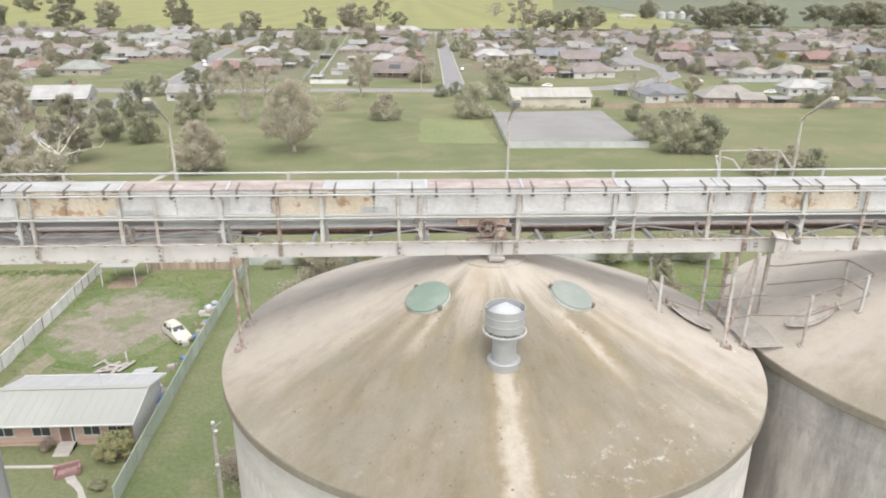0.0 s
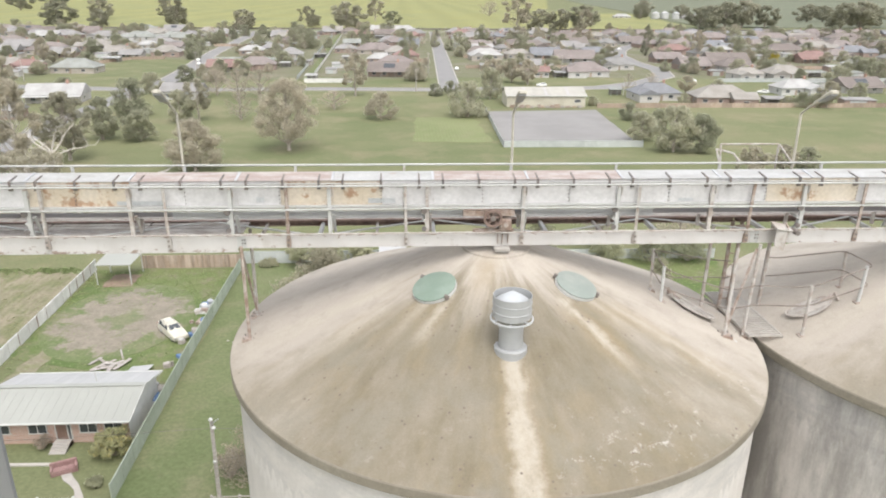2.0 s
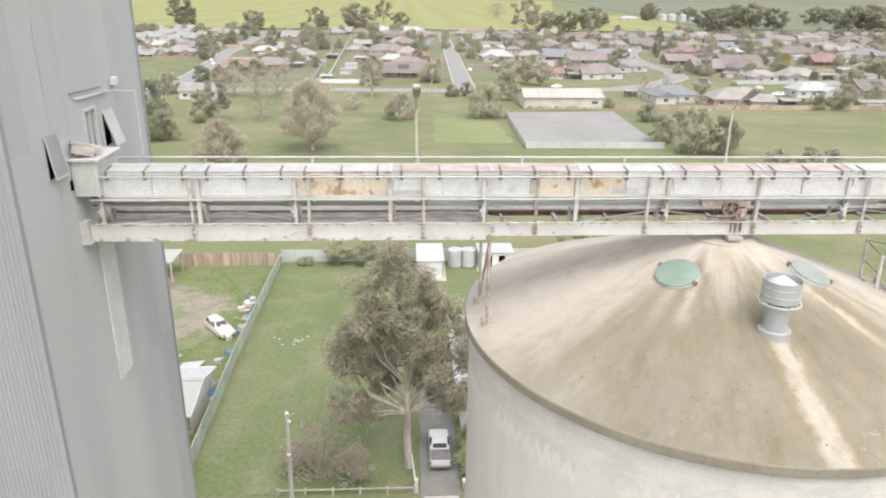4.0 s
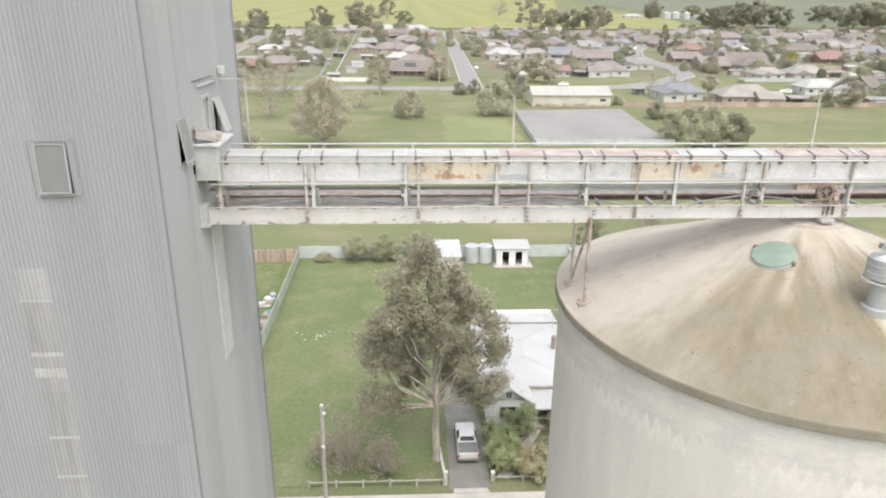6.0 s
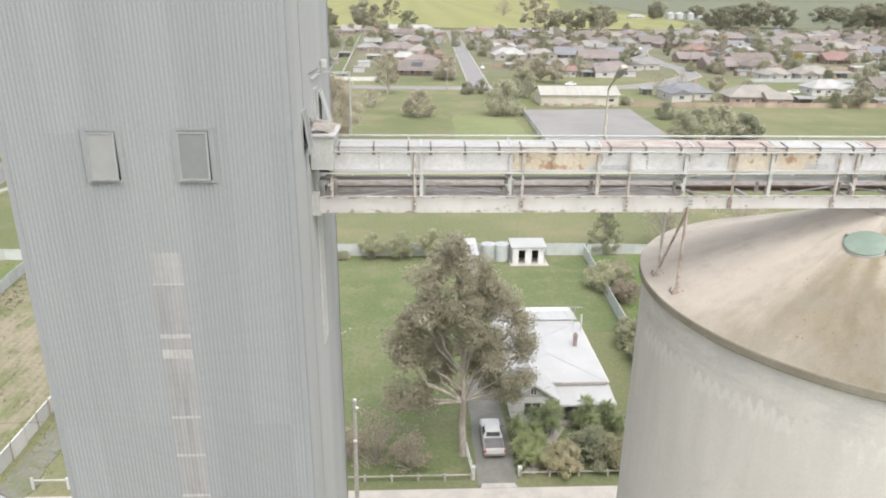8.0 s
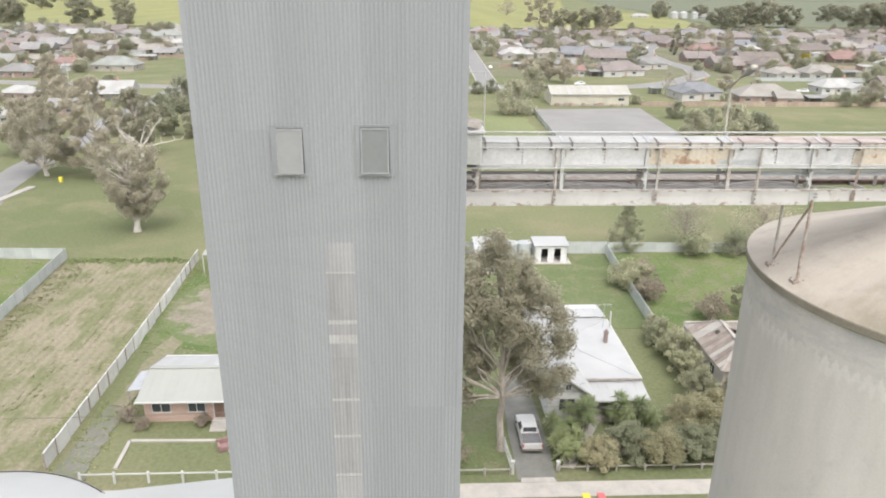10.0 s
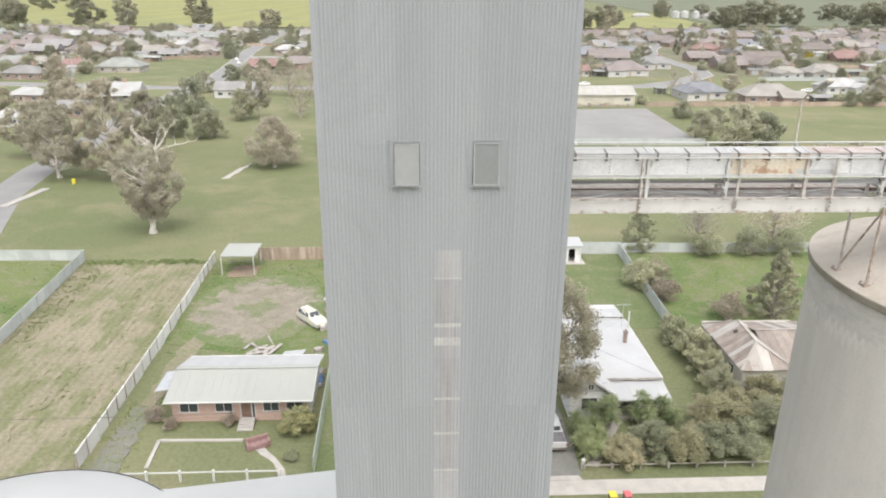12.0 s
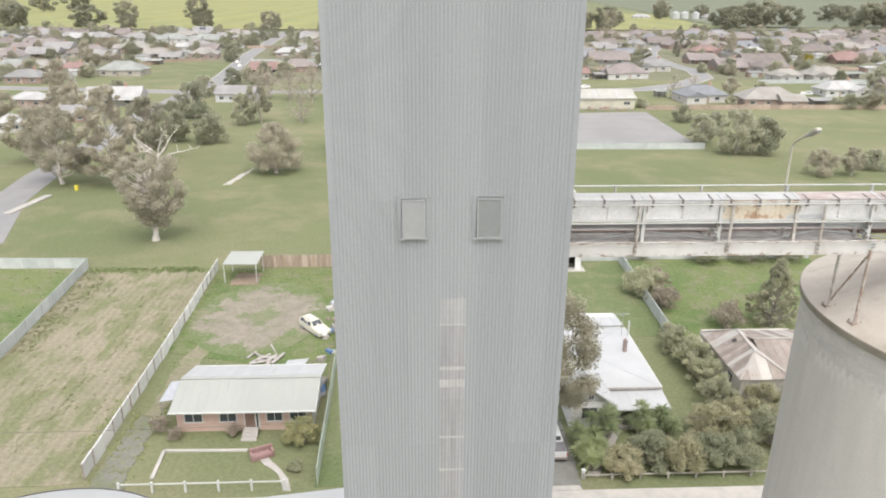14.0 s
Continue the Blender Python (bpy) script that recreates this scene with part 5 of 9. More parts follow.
part("roof", Shape().sheet([(TX0 - 0.2, TY0 - 0.2, TTOP), (TX1 + 0.2, TY0 - 0.2, TTOP), (TX1 + 0.2, (TY0 + TY1) / 2, TTOP + 1.2), (TX0 - 0.2, (TY0 + TY1) / 2, TTOP + 1.2)], 0.04)
     .sheet([(TX1 + 0.2, TY1 + 0.2, TTOP), (TX0 - 0.2, TY1 + 0.2, TTOP), (TX0 - 0.2, (TY0 + TY1) / 2, TTOP + 1.2), (TX1 + 0.2, (TY0 + TY1) / 2, TTOP + 1.2)], 0.04), TIN_PALE, tower)
for x, y, sx, sy in ((TX1, TY0, 1, -1), (TX0, TY0, -1, -1), (TX1, TY1, 1, 1)):
    for z0, z1 in zip(ROWS[:-1], ROWS[1:]):
        s = Shape().box(min(x + sx * 0.03, x - sx * 0.07), max(x + sx * 0.03, x - sx * 0.07), y + sy * 0.026 - 0.003, y + sy * 0.026 + 0.003, z0, z1 - 0.01)
        s.box(x + sx * 0.026 - 0.003, x + sx * 0.026 + 0.003, min(y + sy * 0.03, y - sy * 0.09), max(y + sy * 0.03, y - sy * 0.09), z0, z1 - 0.01)
        part("corner_flashing", s, TIN, tower, "folded grey corner flashing")

# front windows: outer frame, sill, hopper sash that stands a little open
for (x0, x1, z0, z1), pane, tilt in ((WINS[0], PANE_PALE, 4), (WINS[1], PANE_DARK, 3)):
    y = TY0 - 0.03
    win = part("window", Shape().box(x0 - 0.08, x0, y + 0.008, y + 0.05, z0 - 0.05, z1 + 0.03).box(x1, x1 + 0.1, y + 0.008, y + 0.05, z0 - 0.05, z1 + 0.03)
               .box(x0, x1, y + 0.01, y + 0.05, z1 + 0.002, z1 + 0.03), TIN, tower, "small grey steel window")
    part("sill", Shape().box(x0 - 0.04, x1 + 0.02, y - 0.035, y + 0.05, z0 - 0.045, z0 - 0.012), SASH, win)
    m = Matrix.Translation((0, y, z1)) @ pose(0, 0, 0, -tilt)
    h = z1 - z0
    sash = Shape()
    for a, b, c, d in ((x0 + 0.01, x0 + 0.04, -h, -0.01), (x1 - 0.04, x1 - 0.01, -h, -0.01), (x0 + 0.04, x1 - 0.04, -0.04, -0.01), (x0 + 0.04, x1 - 0.04, -h, -h + 0.03)):
        sash.box(a, b, -0.02, 0.015, c, d, m)
    part("sash", sash, SASH, win)
    edge = Shape()
    for xa, xb in ((x0 - 0.115, x0 - 0.1), (x1 + 0.11, x1 + 0.125)):
        edge.box(xa, xb, y + 0.004, y + 0.04, z0 - 0.07, z1 + 0.04)
    edge.box(x0 - 0.115, x1 + 0.125, y + 0.002, y + 0.04, z1 + 0.04, z1 + 0.052)
    part("flashing_edge", edge, SASH, win, "thin grey flashing edge")
    part("pane", Shape().box(x0 + 0.04, x1 - 0.04, -0.006, 0.002, -h + 0.03, -0.04, m), pane, win, "opaque grey glass pane")

# translucent strip with overlaps
cuts = [22.0, 23.2, 24.4, 25.6, 26.8, 27.85, 28.75, 29.75, 30.05, 30.55, 31.6, 32.25]
for i in range(len(cuts) - 1):
    s = Shape()
    s.ribbed((STRIP[0] - 0.02, TY0 - 0.014 - 0.003 * (i % 2), cuts[i + 1]), (STRIP[1] + 0.02, TY0 - 0.014 - 0.003 * (i % 2), cuts[i + 1]), (0, 0, cuts[i] - cuts[i + 1]), PITCH, 0.012, (0, -1, 0), 6)
    part("skylight_sheet", s, SKYLIGHT, tower, "milky translucent cladding sheet")
for z, t in ((30.5, 0.09), (30.06, 0.2), (28.72, 0.06), (27.82, 0.06), (26.82, 0.07), (25.6, 0.06), (24.4, 0.06), (31.6, 0.03)):
    part("sheet_overlap", Shape().ribbed((STRIP[0] - 0.02, TY0 - 0.022, z + t), (STRIP[1] + 0.03, TY0 - 0.022, z + t), (0, 0, -t), PITCH, 0.012, (0, -1, 0), 6), SKYLIGHT_BAR, tower)
for lx in (-13.9, -13.72):
    part("ladder_stile", Shape().box(lx, lx + 0.05, TY0 + 0.08, TY0 + 0.12, 22, 32.2), DARK_STEEL, tower)

# side wall: opening with an awning where the conveyor enters, hopper window, white cover strip
fr = part("side_opening", Shape().box(TX1 - 0.03, TX1 + 0.05, 0.76, 0.82, 33.86, 34.8).box(TX1 - 0.03, TX1 + 0.05, 1.28, 1.34, 33.86, 34.8).box(TX1 - 0.03, TX1 + 0.05, 0.82, 1.28, 34.74, 34.8), WHITE_STEEL, tower, "white-framed opening")
part("pane", Shape().box(TX1 - 0.02, TX1 - 0.01, 0.82, 1.28, 33.9, 34.74), PANE_PALE, fr)
part("mullion", Shape().box(TX1 - 0.01, TX1 + 0.03, 1.03, 1.07, 33.9, 34.74), WHITE_STEEL, fr)
vent = part("side_vent", Shape().box(TX1 - 0.03, TX1 + 0.04, 1.58, 1.62, 33.88, 34.64).box(TX1 - 0.03, TX1 + 0.04, 2.06, 2.1, 33.88, 34.64).box(TX1 - 0.03, TX1 + 0.04, 1.62, 2.06, 34.6, 34.64), WHITE_STEEL, tower)
m = Matrix.Translation((TX1 + 0.04, 0, 34.62)) @ pose(0, 0, 0, 0, -16, 0)
part("shutter", Shape().box(0.0, 0.03, 1.62, 2.08, -0.74, 0, m), WHITE_STEEL, vent, "white propped-open shutter board")
part("awning", Shape().sheet([(TX1, 0.5, 35.08), (TX1 + 0.06, 0.52, 35.02), (TX1 + 0.06, 2.05, 34.98), (TX1, 2.05, 35.04)], 0.015), TIN_SIDE_LIT, tower, "pale sheet awning over the openings")
part("awning_stay", Shape().tube((TX1 + 0.03, 0.3, 35.16), (TX1 + 0.05, 1.7, 35.12), 0.012), DARK_STEEL, tower)
part("floodlight", Shape().box(TX1 + 0.03, TX1 + 0.16, 2.22, 2.42, 35.1, 35.26, c=0.02).tube((TX1, 2.32, 35.1), (TX1 + 0.08, 2.32, 35.15), 0.02), WHITE_PAINT, tower, "small white floodlight on the wall")
part("board", Shape().bar((TX1 + 0.08, -0.06, 34.2), (TX1 + 0.42, 0.1, 34.08), 0.2, 0.12).bar((TX1 + 0.12, 0.1, 34.22), (TX1 + 0.5, 0.26, 34.1), 0.14, 0.16).bar((TX1 + 0.05, 0.0, 34.3), (TX1 + 0.3, 0.3, 34.18), 0.1, 0.05), WOOD_GREY, tower, "weathered brown timber blocks")
part("head_box", Shape().box(TX1 + 0.02, TX1 + 0.5, -0.1, 0.95, 33.28, 33.97, c=0.02), WHITE_STEEL, tower, "white steel box at the conveyor end")
part("head_lid", Shape().box(TX1 + 0.0, TX1 + 0.57, -0.16, 1.0, 33.97, 34.02, c=0.01), PANEL, tower, tint=(1, 1, 1))
sw = part("side_window", Shape().box(TX1 - 0.03, TX1 + 0.04, -0.97, -0.92, 33.8, 34.6).box(TX1 - 0.03, TX1 + 0.04, -0.4, -0.35, 33.8, 34.6).box(TX1 - 0.03, TX1 + 0.04, -0.92, -0.4, 34.55, 34.6), TIN_SIDE_LIT, tower)
m = Matrix.Translation((TX1 + 0.04, 0, 34.57)) @ pose(0, 0, 0, 0, -7, 0)
part("sash", Shape().box(0, 0.02, -0.92, -0.88, -0.78, 0, m).box(0, 0.02, -0.44, -0.4, -0.78, 0, m).box(0, 0.02, -0.88, -0.44, -0.78, -0.74, m), TIN_PALE, sw)
part("pane", Shape().box(0.006, 0.012, -0.88, -0.44, -0.74, 0, m), PANE_PALE, sw)
part("cover_strip", Shape().box(TX1 + 0.02, TX1 + 0.06, 0.52, 1.2, 28.9, 32.3), WHITE_PAINT, tower, "white vertical cover strip")
part("beam_bracket", Shape().box(TX1 + 0.01, TX1 + 0.16, -0.1, 0.15, 32.3, 32.75).box(TX1 + 0.01, TX1 + 0.2, -0.14, 0.2, 32.3, 32.34), WHITE_STEEL, tower)

part("closing_plate", Shape().box(TX1 + 0.008, TX1 + 0.016, -0.2, 1.2, 32.3, 33.4), WHITE_STEEL, tower, "pale steel plate under the conveyor end")
# ---- low buildings at the foot of the tower ----
BIN_ROOF = surface("white_bin_roof", (0.44, 0.445, 0.435), (0.41, 0.415, 0.405), 0.25, 8, 0.5, bump=0.04, vary=0.04)
bin_ob = thing("storage_bin", (-29.8, 4.1, 0), "squat white round storage bin with a smooth cone roof", "storage bin", world_coords=False)
part("wall", Shape().turn([(6.9, -0.3), (6.9, 16.9)], 96), WHITE_STEEL, bin_ob)
part("roof", Shape().turn([(6.95, 16.85), (7.08, 16.86), (7.1, 16.95), (7.0, 17.02), (3.5, 18.1), (0.0, 18.9)], 96), BIN_ROOF, bin_ob, "smooth white cone roof")
part("eaves_angle", Shape().turn([(7.1, 16.86), (7.16, 16.86), (7.16, 16.98), (7.1, 17.0)], 96), DARK_STEEL, bin_ob)
annex = thing("tower_annex", (-20.5, 7.0, 0), "low white corrugated annex beside the tower", "shed")
part("wall", Shape().slab([(-25.6, 3.0), (-16.5, 3.4), (-16.4, 10.7), (-25.3, 9.5)], -0.3, 16.6), WHITE_STEEL, annex)
part("roof", Shape().ribbed((-25.9, 9.7, 16.95), (-16.31, 10.98, 17.05), (0.45, -3.4, 0.75), PITCH, 0.02, (0, 0.2, 1), 4), BIN_ROOF, annex, "white corrugated roof")
part("roof", Shape().ribbed((-25.5, 6.35, 17.6), (-16.31, 7.5, 17.7), (0.4, -3.4, -1.6), PITCH, 0.03, (0, -0.3, 1), 4), BIN_ROOF, annex, "white corrugated roof")
part("ridge_cap", Shape().bar((-25.5, 6.32, 17.73), (-16.31, 7.52, 17.83), 0.3, 0.04), BIN_ROOF, annex)

# ---- kits for houses, trees, fences ----


def house_window(parent, x, z, w, h, y, face=-1, nrm="y"):
    """A window on a wall at y (or x): white surround and dark glass, set into the wall."""
    s, g = Shape(), Shape()
    f = face
    lo, hi = sorted((y - f * 0.02, y + f * 0.05))
    for a, b, c, d in ((x, x + 0.07, z + 0.04, z + h - 0.07), (x + w - 0.07, x + w, z + 0.04, z + h - 0.07), (x, x + w, z + h - 0.07, z + h), (x - 0.05, x + w + 0.05, z - 0.06, z + 0.04), (x + w / 2 - 0.03, x + w / 2 + 0.03, z + 0.04, z + h - 0.07)):
        if nrm == "y":
            s.box(a, b, lo, hi, c, d)
        else:
            s.box(lo, hi, a, b, c, d)
    lo, hi = sorted((y + f * 0.01, y + f * 0.022))
    if nrm == "y":
        g.box(x + 0.05, x + w - 0.05, lo, hi, z + 0.03, z + h - 0.05)
    else:
        g.box(lo, hi, x + 0.05, x + w - 0.05, z + 0.03, z + h - 0.05)
    win = part("window", s, WHITE_PAINT, parent)
    part("pane", g, WINDOW_GLASS, win)
    return win


def hip_roof(w, d, z, rise, over, hip=True):
    """A roof over a w x d block centred on the origin, with a fascia; ridge along the longer side."""
    s = Shape()
    a, b = w / 2 + over, d / 2 + over
    if w >= d:
        r = max(0.3, a - b) if hip else a
        ridge = [(-r, 0, z + rise), (r, 0, z + rise)]
        e = [(-a, -b, z), (a, -b, z), (a, b, z), (-a, b, z)]
        low = [(x, y, zz - 0.16) for x, y, zz in e]
        pts = e + ridge + low
        fs = [(0, 1, 5, 4), (2, 3, 4, 5), (1, 2, 5), (3, 0, 4)]
    else:
        r = max(0.3, b - a) if hip else b
        ridge = [(0, -r, z + rise), (0, r, z + rise)]
        e = [(-a, -b, z), (a, -b, z), (a, b, z), (-a, b, z)]
        low = [(x, y, zz - 0.16) for x, y, zz in e]
        pts = e + ridge + low
        fs = [(1, 2, 5, 4), (3, 0, 4, 5), (0, 1, 4), (2, 3, 5)]
    fs += [(6, 7, 1, 0), (7, 8, 2, 1), (8, 9, 3, 2), (9, 6, 0, 3), (9, 8, 7, 6)]
    return s.add(pts, fs)


def house(x, y, w, d, roof, wall, label, rz=0.0, hip=True, rise=None, h=2.8, wing=0, chimney=False, porch=False, panels=False, group="town houses", name="house"):
    """A single-storey house: walls, roof, windows and door on its front, a wing where asked."""
    ob = thing(name, (x, y, 0), label, "house", group, rz=rz, world_coords=False)
    rise = rise if rise else min(w, d) * 0.3
    part("wall", Shape().box(-w / 2, w / 2, -d / 2, d / 2, -0.3, h), WALL_TINT, ob, tint=wall)
    part("roof", hip_roof(w, d, h, rise, 0.5, hip), ROOF_TINT, ob, tint=roof)
    if w >= d:
        part("ridge_cap", Shape().bar((-(w - d) / 2 - 0.2, 0, h + rise + 0.02), ((w - d) / 2 + 0.2, 0, h + rise + 0.02), 0.4, 0.12), ROOF_TINT, ob, tint=tuple(c * 0.9 for c in roof))
    else:
        part("ridge_cap", Shape().bar((0, -(d - w) / 2 - 0.2, h + rise + 0.02), (0, (d - w) / 2 + 0.2, h + rise + 0.02), 0.4, 0.12), ROOF_TINT, ob, tint=tuple(c * 0.9 for c in roof))
    wx = 0.0
    if wing:
        ww, wd = w * 0.42, 4.0
        wx = wing * (w / 2 - ww / 2)
        s = hip_roof(ww, wd + 4, h, ww * 0.24, 0.4, False)
        s.v = [(a + wx, b - d / 2 - wd / 2 + 2, c) for a, b, c in s.v]
        part("wing_wall", Shape().box(wx - ww / 2, wx + ww / 2, -d / 2 - wd, -d / 2 + 0.1, -0.3, h), WALL_TINT, ob, tint=wall)
        part("wing_roof", s, ROOF_TINT, ob, tint=roof)
        house_window(ob, wx - 0.9, 0.9, 1.8, 1.2, -d / 2 - wd)
    slots = [-w / 2 + w * f for f in (0.1, 0.36, 0.72)]
    for k, sx in enumerate(slots):
        if wing and abs(sx + 0.8 - wx) < w * 0.25:
            continue
        house_window(ob, sx, 0.95, 1.7, 1.15, -d / 2)
    dx = -w * 0.06 + (0 if not wing else -wing * w * 0.1)
    part("door", Shape().box(dx, dx + 0.9, -d / 2 - 0.04, -d / 2 + 0.02, 0, 2.05), WOOD_BROWN, ob)
    if y < 380:
        house_window(ob, -d * 0.25, 0.95, 1.4, 1.1, -math.copysign(w / 2, x), -math.copysign(1, x), "x")
    if porch:
        part("porch_roof", Shape().sheet([(-w / 2 - 0.3, -d / 2 - 2.4, h - 0.45), (w / 2 + 0.3, -d / 2 - 2.4, h - 0.45), (w / 2 + 0.3, -d / 2 - 0.4, h - 0.1), (-w / 2 - 0.3, -d / 2 - 0.4, h - 0.1)], 0.1), ROOF_TINT, ob, tint=tuple(c * 1.05 for c in roof))
        for k in range(4):
            px = -w / 2 + 0.2 + (w - 0.4) * k / 3
            part("porch_post", Shape().box(px - 0.07, px + 0.07, -d / 2 - 2.3, -d / 2 - 2.16, -0.1, h - 0.5), WHITE_PAINT, ob)
    if panels and w >= d and not wing:
        run = d / 2 + 0.5
        at = lambda u, v: (u, -run * (1 - v), h + rise * v + 0.12)
        part("solar_panel", Shape().sheet([at(-2.6, 0.3), at(2.6, 0.3), at(2.6, 0.75), at(-2.6, 0.75)], 0.06), WINDOW_GLASS, ob, "dark solar panels on the roof")
    if chimney:
        part("chimney", Shape().box(w * 0.18, w * 0.18 + 0.8, -0.4, 0.4, h, h + rise + 1.1, c=0.05), BRICK, ob)
    return ob


def leaf_cloud(blobs, count, size, seed, squash=0.8, out=0.7):
    """Leaves spread over clumps (x, y, z, radius): small four-sided blades facing outwards and up, which brightens
    them.
    """
    rs = np.random.RandomState(seed)
    b = np.array(blobs, float)
    pick = rs.choice(len(b), count, p=b[:, 3] ** 2 / (b[:, 3] ** 2).sum())
    dirs = rs.normal(size=(count, 3))
    dirs /= np.linalg.norm(dirs, axis=1)[:, None]
    rad = b[pick, 3] * (0.35 + 0.55 * rs.rand(count) ** 0.6 + 0.45 * rs.rand(count) ** 3)
    pos = b[pick, :3] + dirs * rad[:, None] * np.array([1, 1, squash])
    nrm = dirs * out + rs.normal(size=(count, 3)) * 0.5 + np.array([0, 0, 0.55])
    nrm /= np.linalg.norm(nrm, axis=1)[:, None]
    ref = rs.normal(size=(count, 3))
    u = np.cross(nrm, ref)
    u /= np.linalg.norm(u, axis=1)[:, None]
    w = np.cross(nrm, u)
    s = size * (0.55 + 0.9 * rs.rand(count))[:, None]
    u, w = u * s, w * s * 0.48
    v = np.stack([pos - u, pos - w * 0.9 + u * 0.1, pos + u, pos + w], 1).reshape(-1, 3)
    f = np.arange(count * 4).reshape(-1, 4)
    me = bpy.data.meshes.new("crown")
    me.from_pydata(v.tolist(), [], f.tolist())
    me.update()
    return me


def grown(name, height, spread, trunk_r, clumps, leaves, leaf, mat, bark, seed, label, low=0.35, lean=0.0, squash=0.8, group="", category="tree", at=(0, 0, 0), clump_r=0.3, lobes=None, shape=None):
    """A tree: bent tapered trunk, limbs to each clump, crown of many leaves."""
    rnd = random.Random(seed)
    ob = thing(name, at, label, category, group, world_coords=False)
    blobs = []
    for lx, ly, lz, lr in lobes or ():
        # each limb ends in a ragged mass of small clumps
        for i in range(int(4 + 2.6 * lr * lr)):
            d = Vector((rnd.gauss(0, 1), rnd.gauss(0, 1), rnd.gauss(0, 1))).normalized() * lr * rnd.uniform(0.35, 1.0)
            blobs.append((lx + d.x, ly + d.y, lz + d.z * 0.85, rnd.uniform(0.55, 1.15)))
    for i in range(0 if lobes else clumps):
        t = (i + 0.5) / clumps
        z = height * (low + (1 - low) * t)
        full = float(np.interp(t, *zip(*shape))) if shape else math.sin(math.pi * min(1.0, 0.22 + 0.78 * t)) ** 0.7
        wide = spread * full * math.sqrt(rnd.uniform(0.1, 1.0))
        a = i * 2.4 + rnd.uniform(-0.5, 0.5)
        r = spread * clump_r * rnd.uniform(0.6, 1.3) * (1.0 - 0.3 * t)
        blobs.append((wide * math.cos(a) + lean * t, wide * math.sin(a), min(z, height - r * squash), r))
    s = Shape()
    pts = [Vector((0, 0, -0.2))]
    steps = 6
    top = height * 0.82
    for i in range(1, steps + 1):
        pts.append(Vector((rnd.uniform(-0.03, 0.03) * height * 0.5 + lean * i / steps * 0.8, rnd.uniform(-0.03, 0.03) * height * 0.5, top * i / steps)))
    s.line(pts, trunk_r, 8, trunk_r * 0.2)
    s.tube((0, 0, -0.2), (0, 0, trunk_r * 1.5), trunk_r * 1.5, trunk_r)
    boughs = []
    for lx, ly, lz, lr in lobes or ():
        k = max(5.2, lz * 0.62 - abs(lx) * 0.25) / top
        i = min(steps - 1, int(k * steps))
        root = pts[i].lerp(pts[i + 1], k * steps - i)
        tip = Vector((lx, ly, lz))
        mid = root.lerp(tip, 0.5) + Vector((0.1 * lx, 0, -0.12 * (tip - root).length + 0.25))
        boughs.append((root, mid, tip))
        s.line([root, root.lerp(mid, 0.5) + Vector((0, 0, 0.12)), mid, mid.lerp(tip, 0.5) + Vector((0, 0, 0.2)), tip], trunk_r * 0.34, 6, trunk_r * 0.1)
    for bx, by, bz, br in blobs:
        if boughs:
            tip = Vector((bx, by, bz))
            root, mid, end = min(boughs, key=lambda q: (q[2] - tip).length)
            start = mid.lerp(end, rnd.uniform(0.3, 0.95))
            s.line([start, start.lerp(tip, 0.55) + Vector((0, 0, -0.08)), tip], trunk_r * 0.12, 4, 0.012)
            continue
        k = min(1.0, max(0.12, (bz - spread * 0.45) / top)) * 0.9
        i = min(steps - 1, int(k * steps))
        root = pts[i].lerp(pts[i + 1], k * steps - i)
        tip = Vector((bx, by, bz))
        mid = root.lerp(tip, 0.5) + Vector((rnd.uniform(-0.1, 0.1), rnd.uniform(-0.1, 0.1), rnd.uniform(-0.14, 0.02))) * (tip - root).length
        r0 = trunk_r * 0.42 * (1 - 0.6 * k)
        s.line([root, mid, tip], r0, 5, r0 * 0.3)
        for j in range(2):
            s.tube(mid.lerp(tip, 0.5 + 0.3 * j), tip + Vector((rnd.uniform(-1, 1), rnd.uniform(-1, 1), rnd.uniform(-0.3, 0.8))) * br * 0.8, r0 * 0.4, r0 * 0.15, 5)
    part("trunk", s, bark, ob)
    part("crown", leaf_cloud(blobs, leaves, leaf, seed, squash), mat, ob)
    return ob


def fence_run(name, pts, height, material, label, panel=2.4, lean=0.03, ribs=0, rails=True, seed=1, group="", post=None):
    """A sheet or paling fence along a bent line: posts, rails and panels, each panel a part."""
    rnd = random.Random(seed)
    ob = thing(name, (*pts[0], 0), label, "fence", group)
    for (xa, ya), (xb, yb) in zip(pts[:-1], pts[1:]):
        length = math.hypot(xb - xa, yb - ya)
        k = max(1, int(round(length / panel)))
        d = Vector(((xb - xa) / length, (yb - ya) / length, 0))
        nrm = Vector((-d.y, d.x, 0))
        for i in range(k):
            a = Vector((xa, ya, 0)) + d * (length * i / k)
            b = Vector((xa, ya, 0)) + d * (length * (i + 1) / k - 0.02)
            hh = height + rnd.uniform(-0.05, 0.05)
            off = nrm * rnd.uniform(-lean, lean)
            s = Shape()
            if ribs:
                s.ribbed(a + off + Vector((0, 0, hh)), b + off + Vector((0, 0, hh)), Vector((0, 0, -hh - 0.1)) - off, ribs, 0.04, nrm, 4)
            else:
                s.bar(a + off * 0.5 + Vector((0, 0, hh / 2)), b + off * 0.5 + Vector((0, 0, hh / 2)), 0.035, hh)
            part("panel", s, material, ob)
            part("post", Shape().box(a.x - 0.05, a.x + 0.05, a.y - 0.05, a.y + 0.05, -0.2, height + 0.06), post or material, ob)
        if rails:
            part("top_rail", Shape().bar((xa, ya, height - 0.02), (xb, yb, height - 0.02), 0.09, 0.06), material, ob)
    return ob

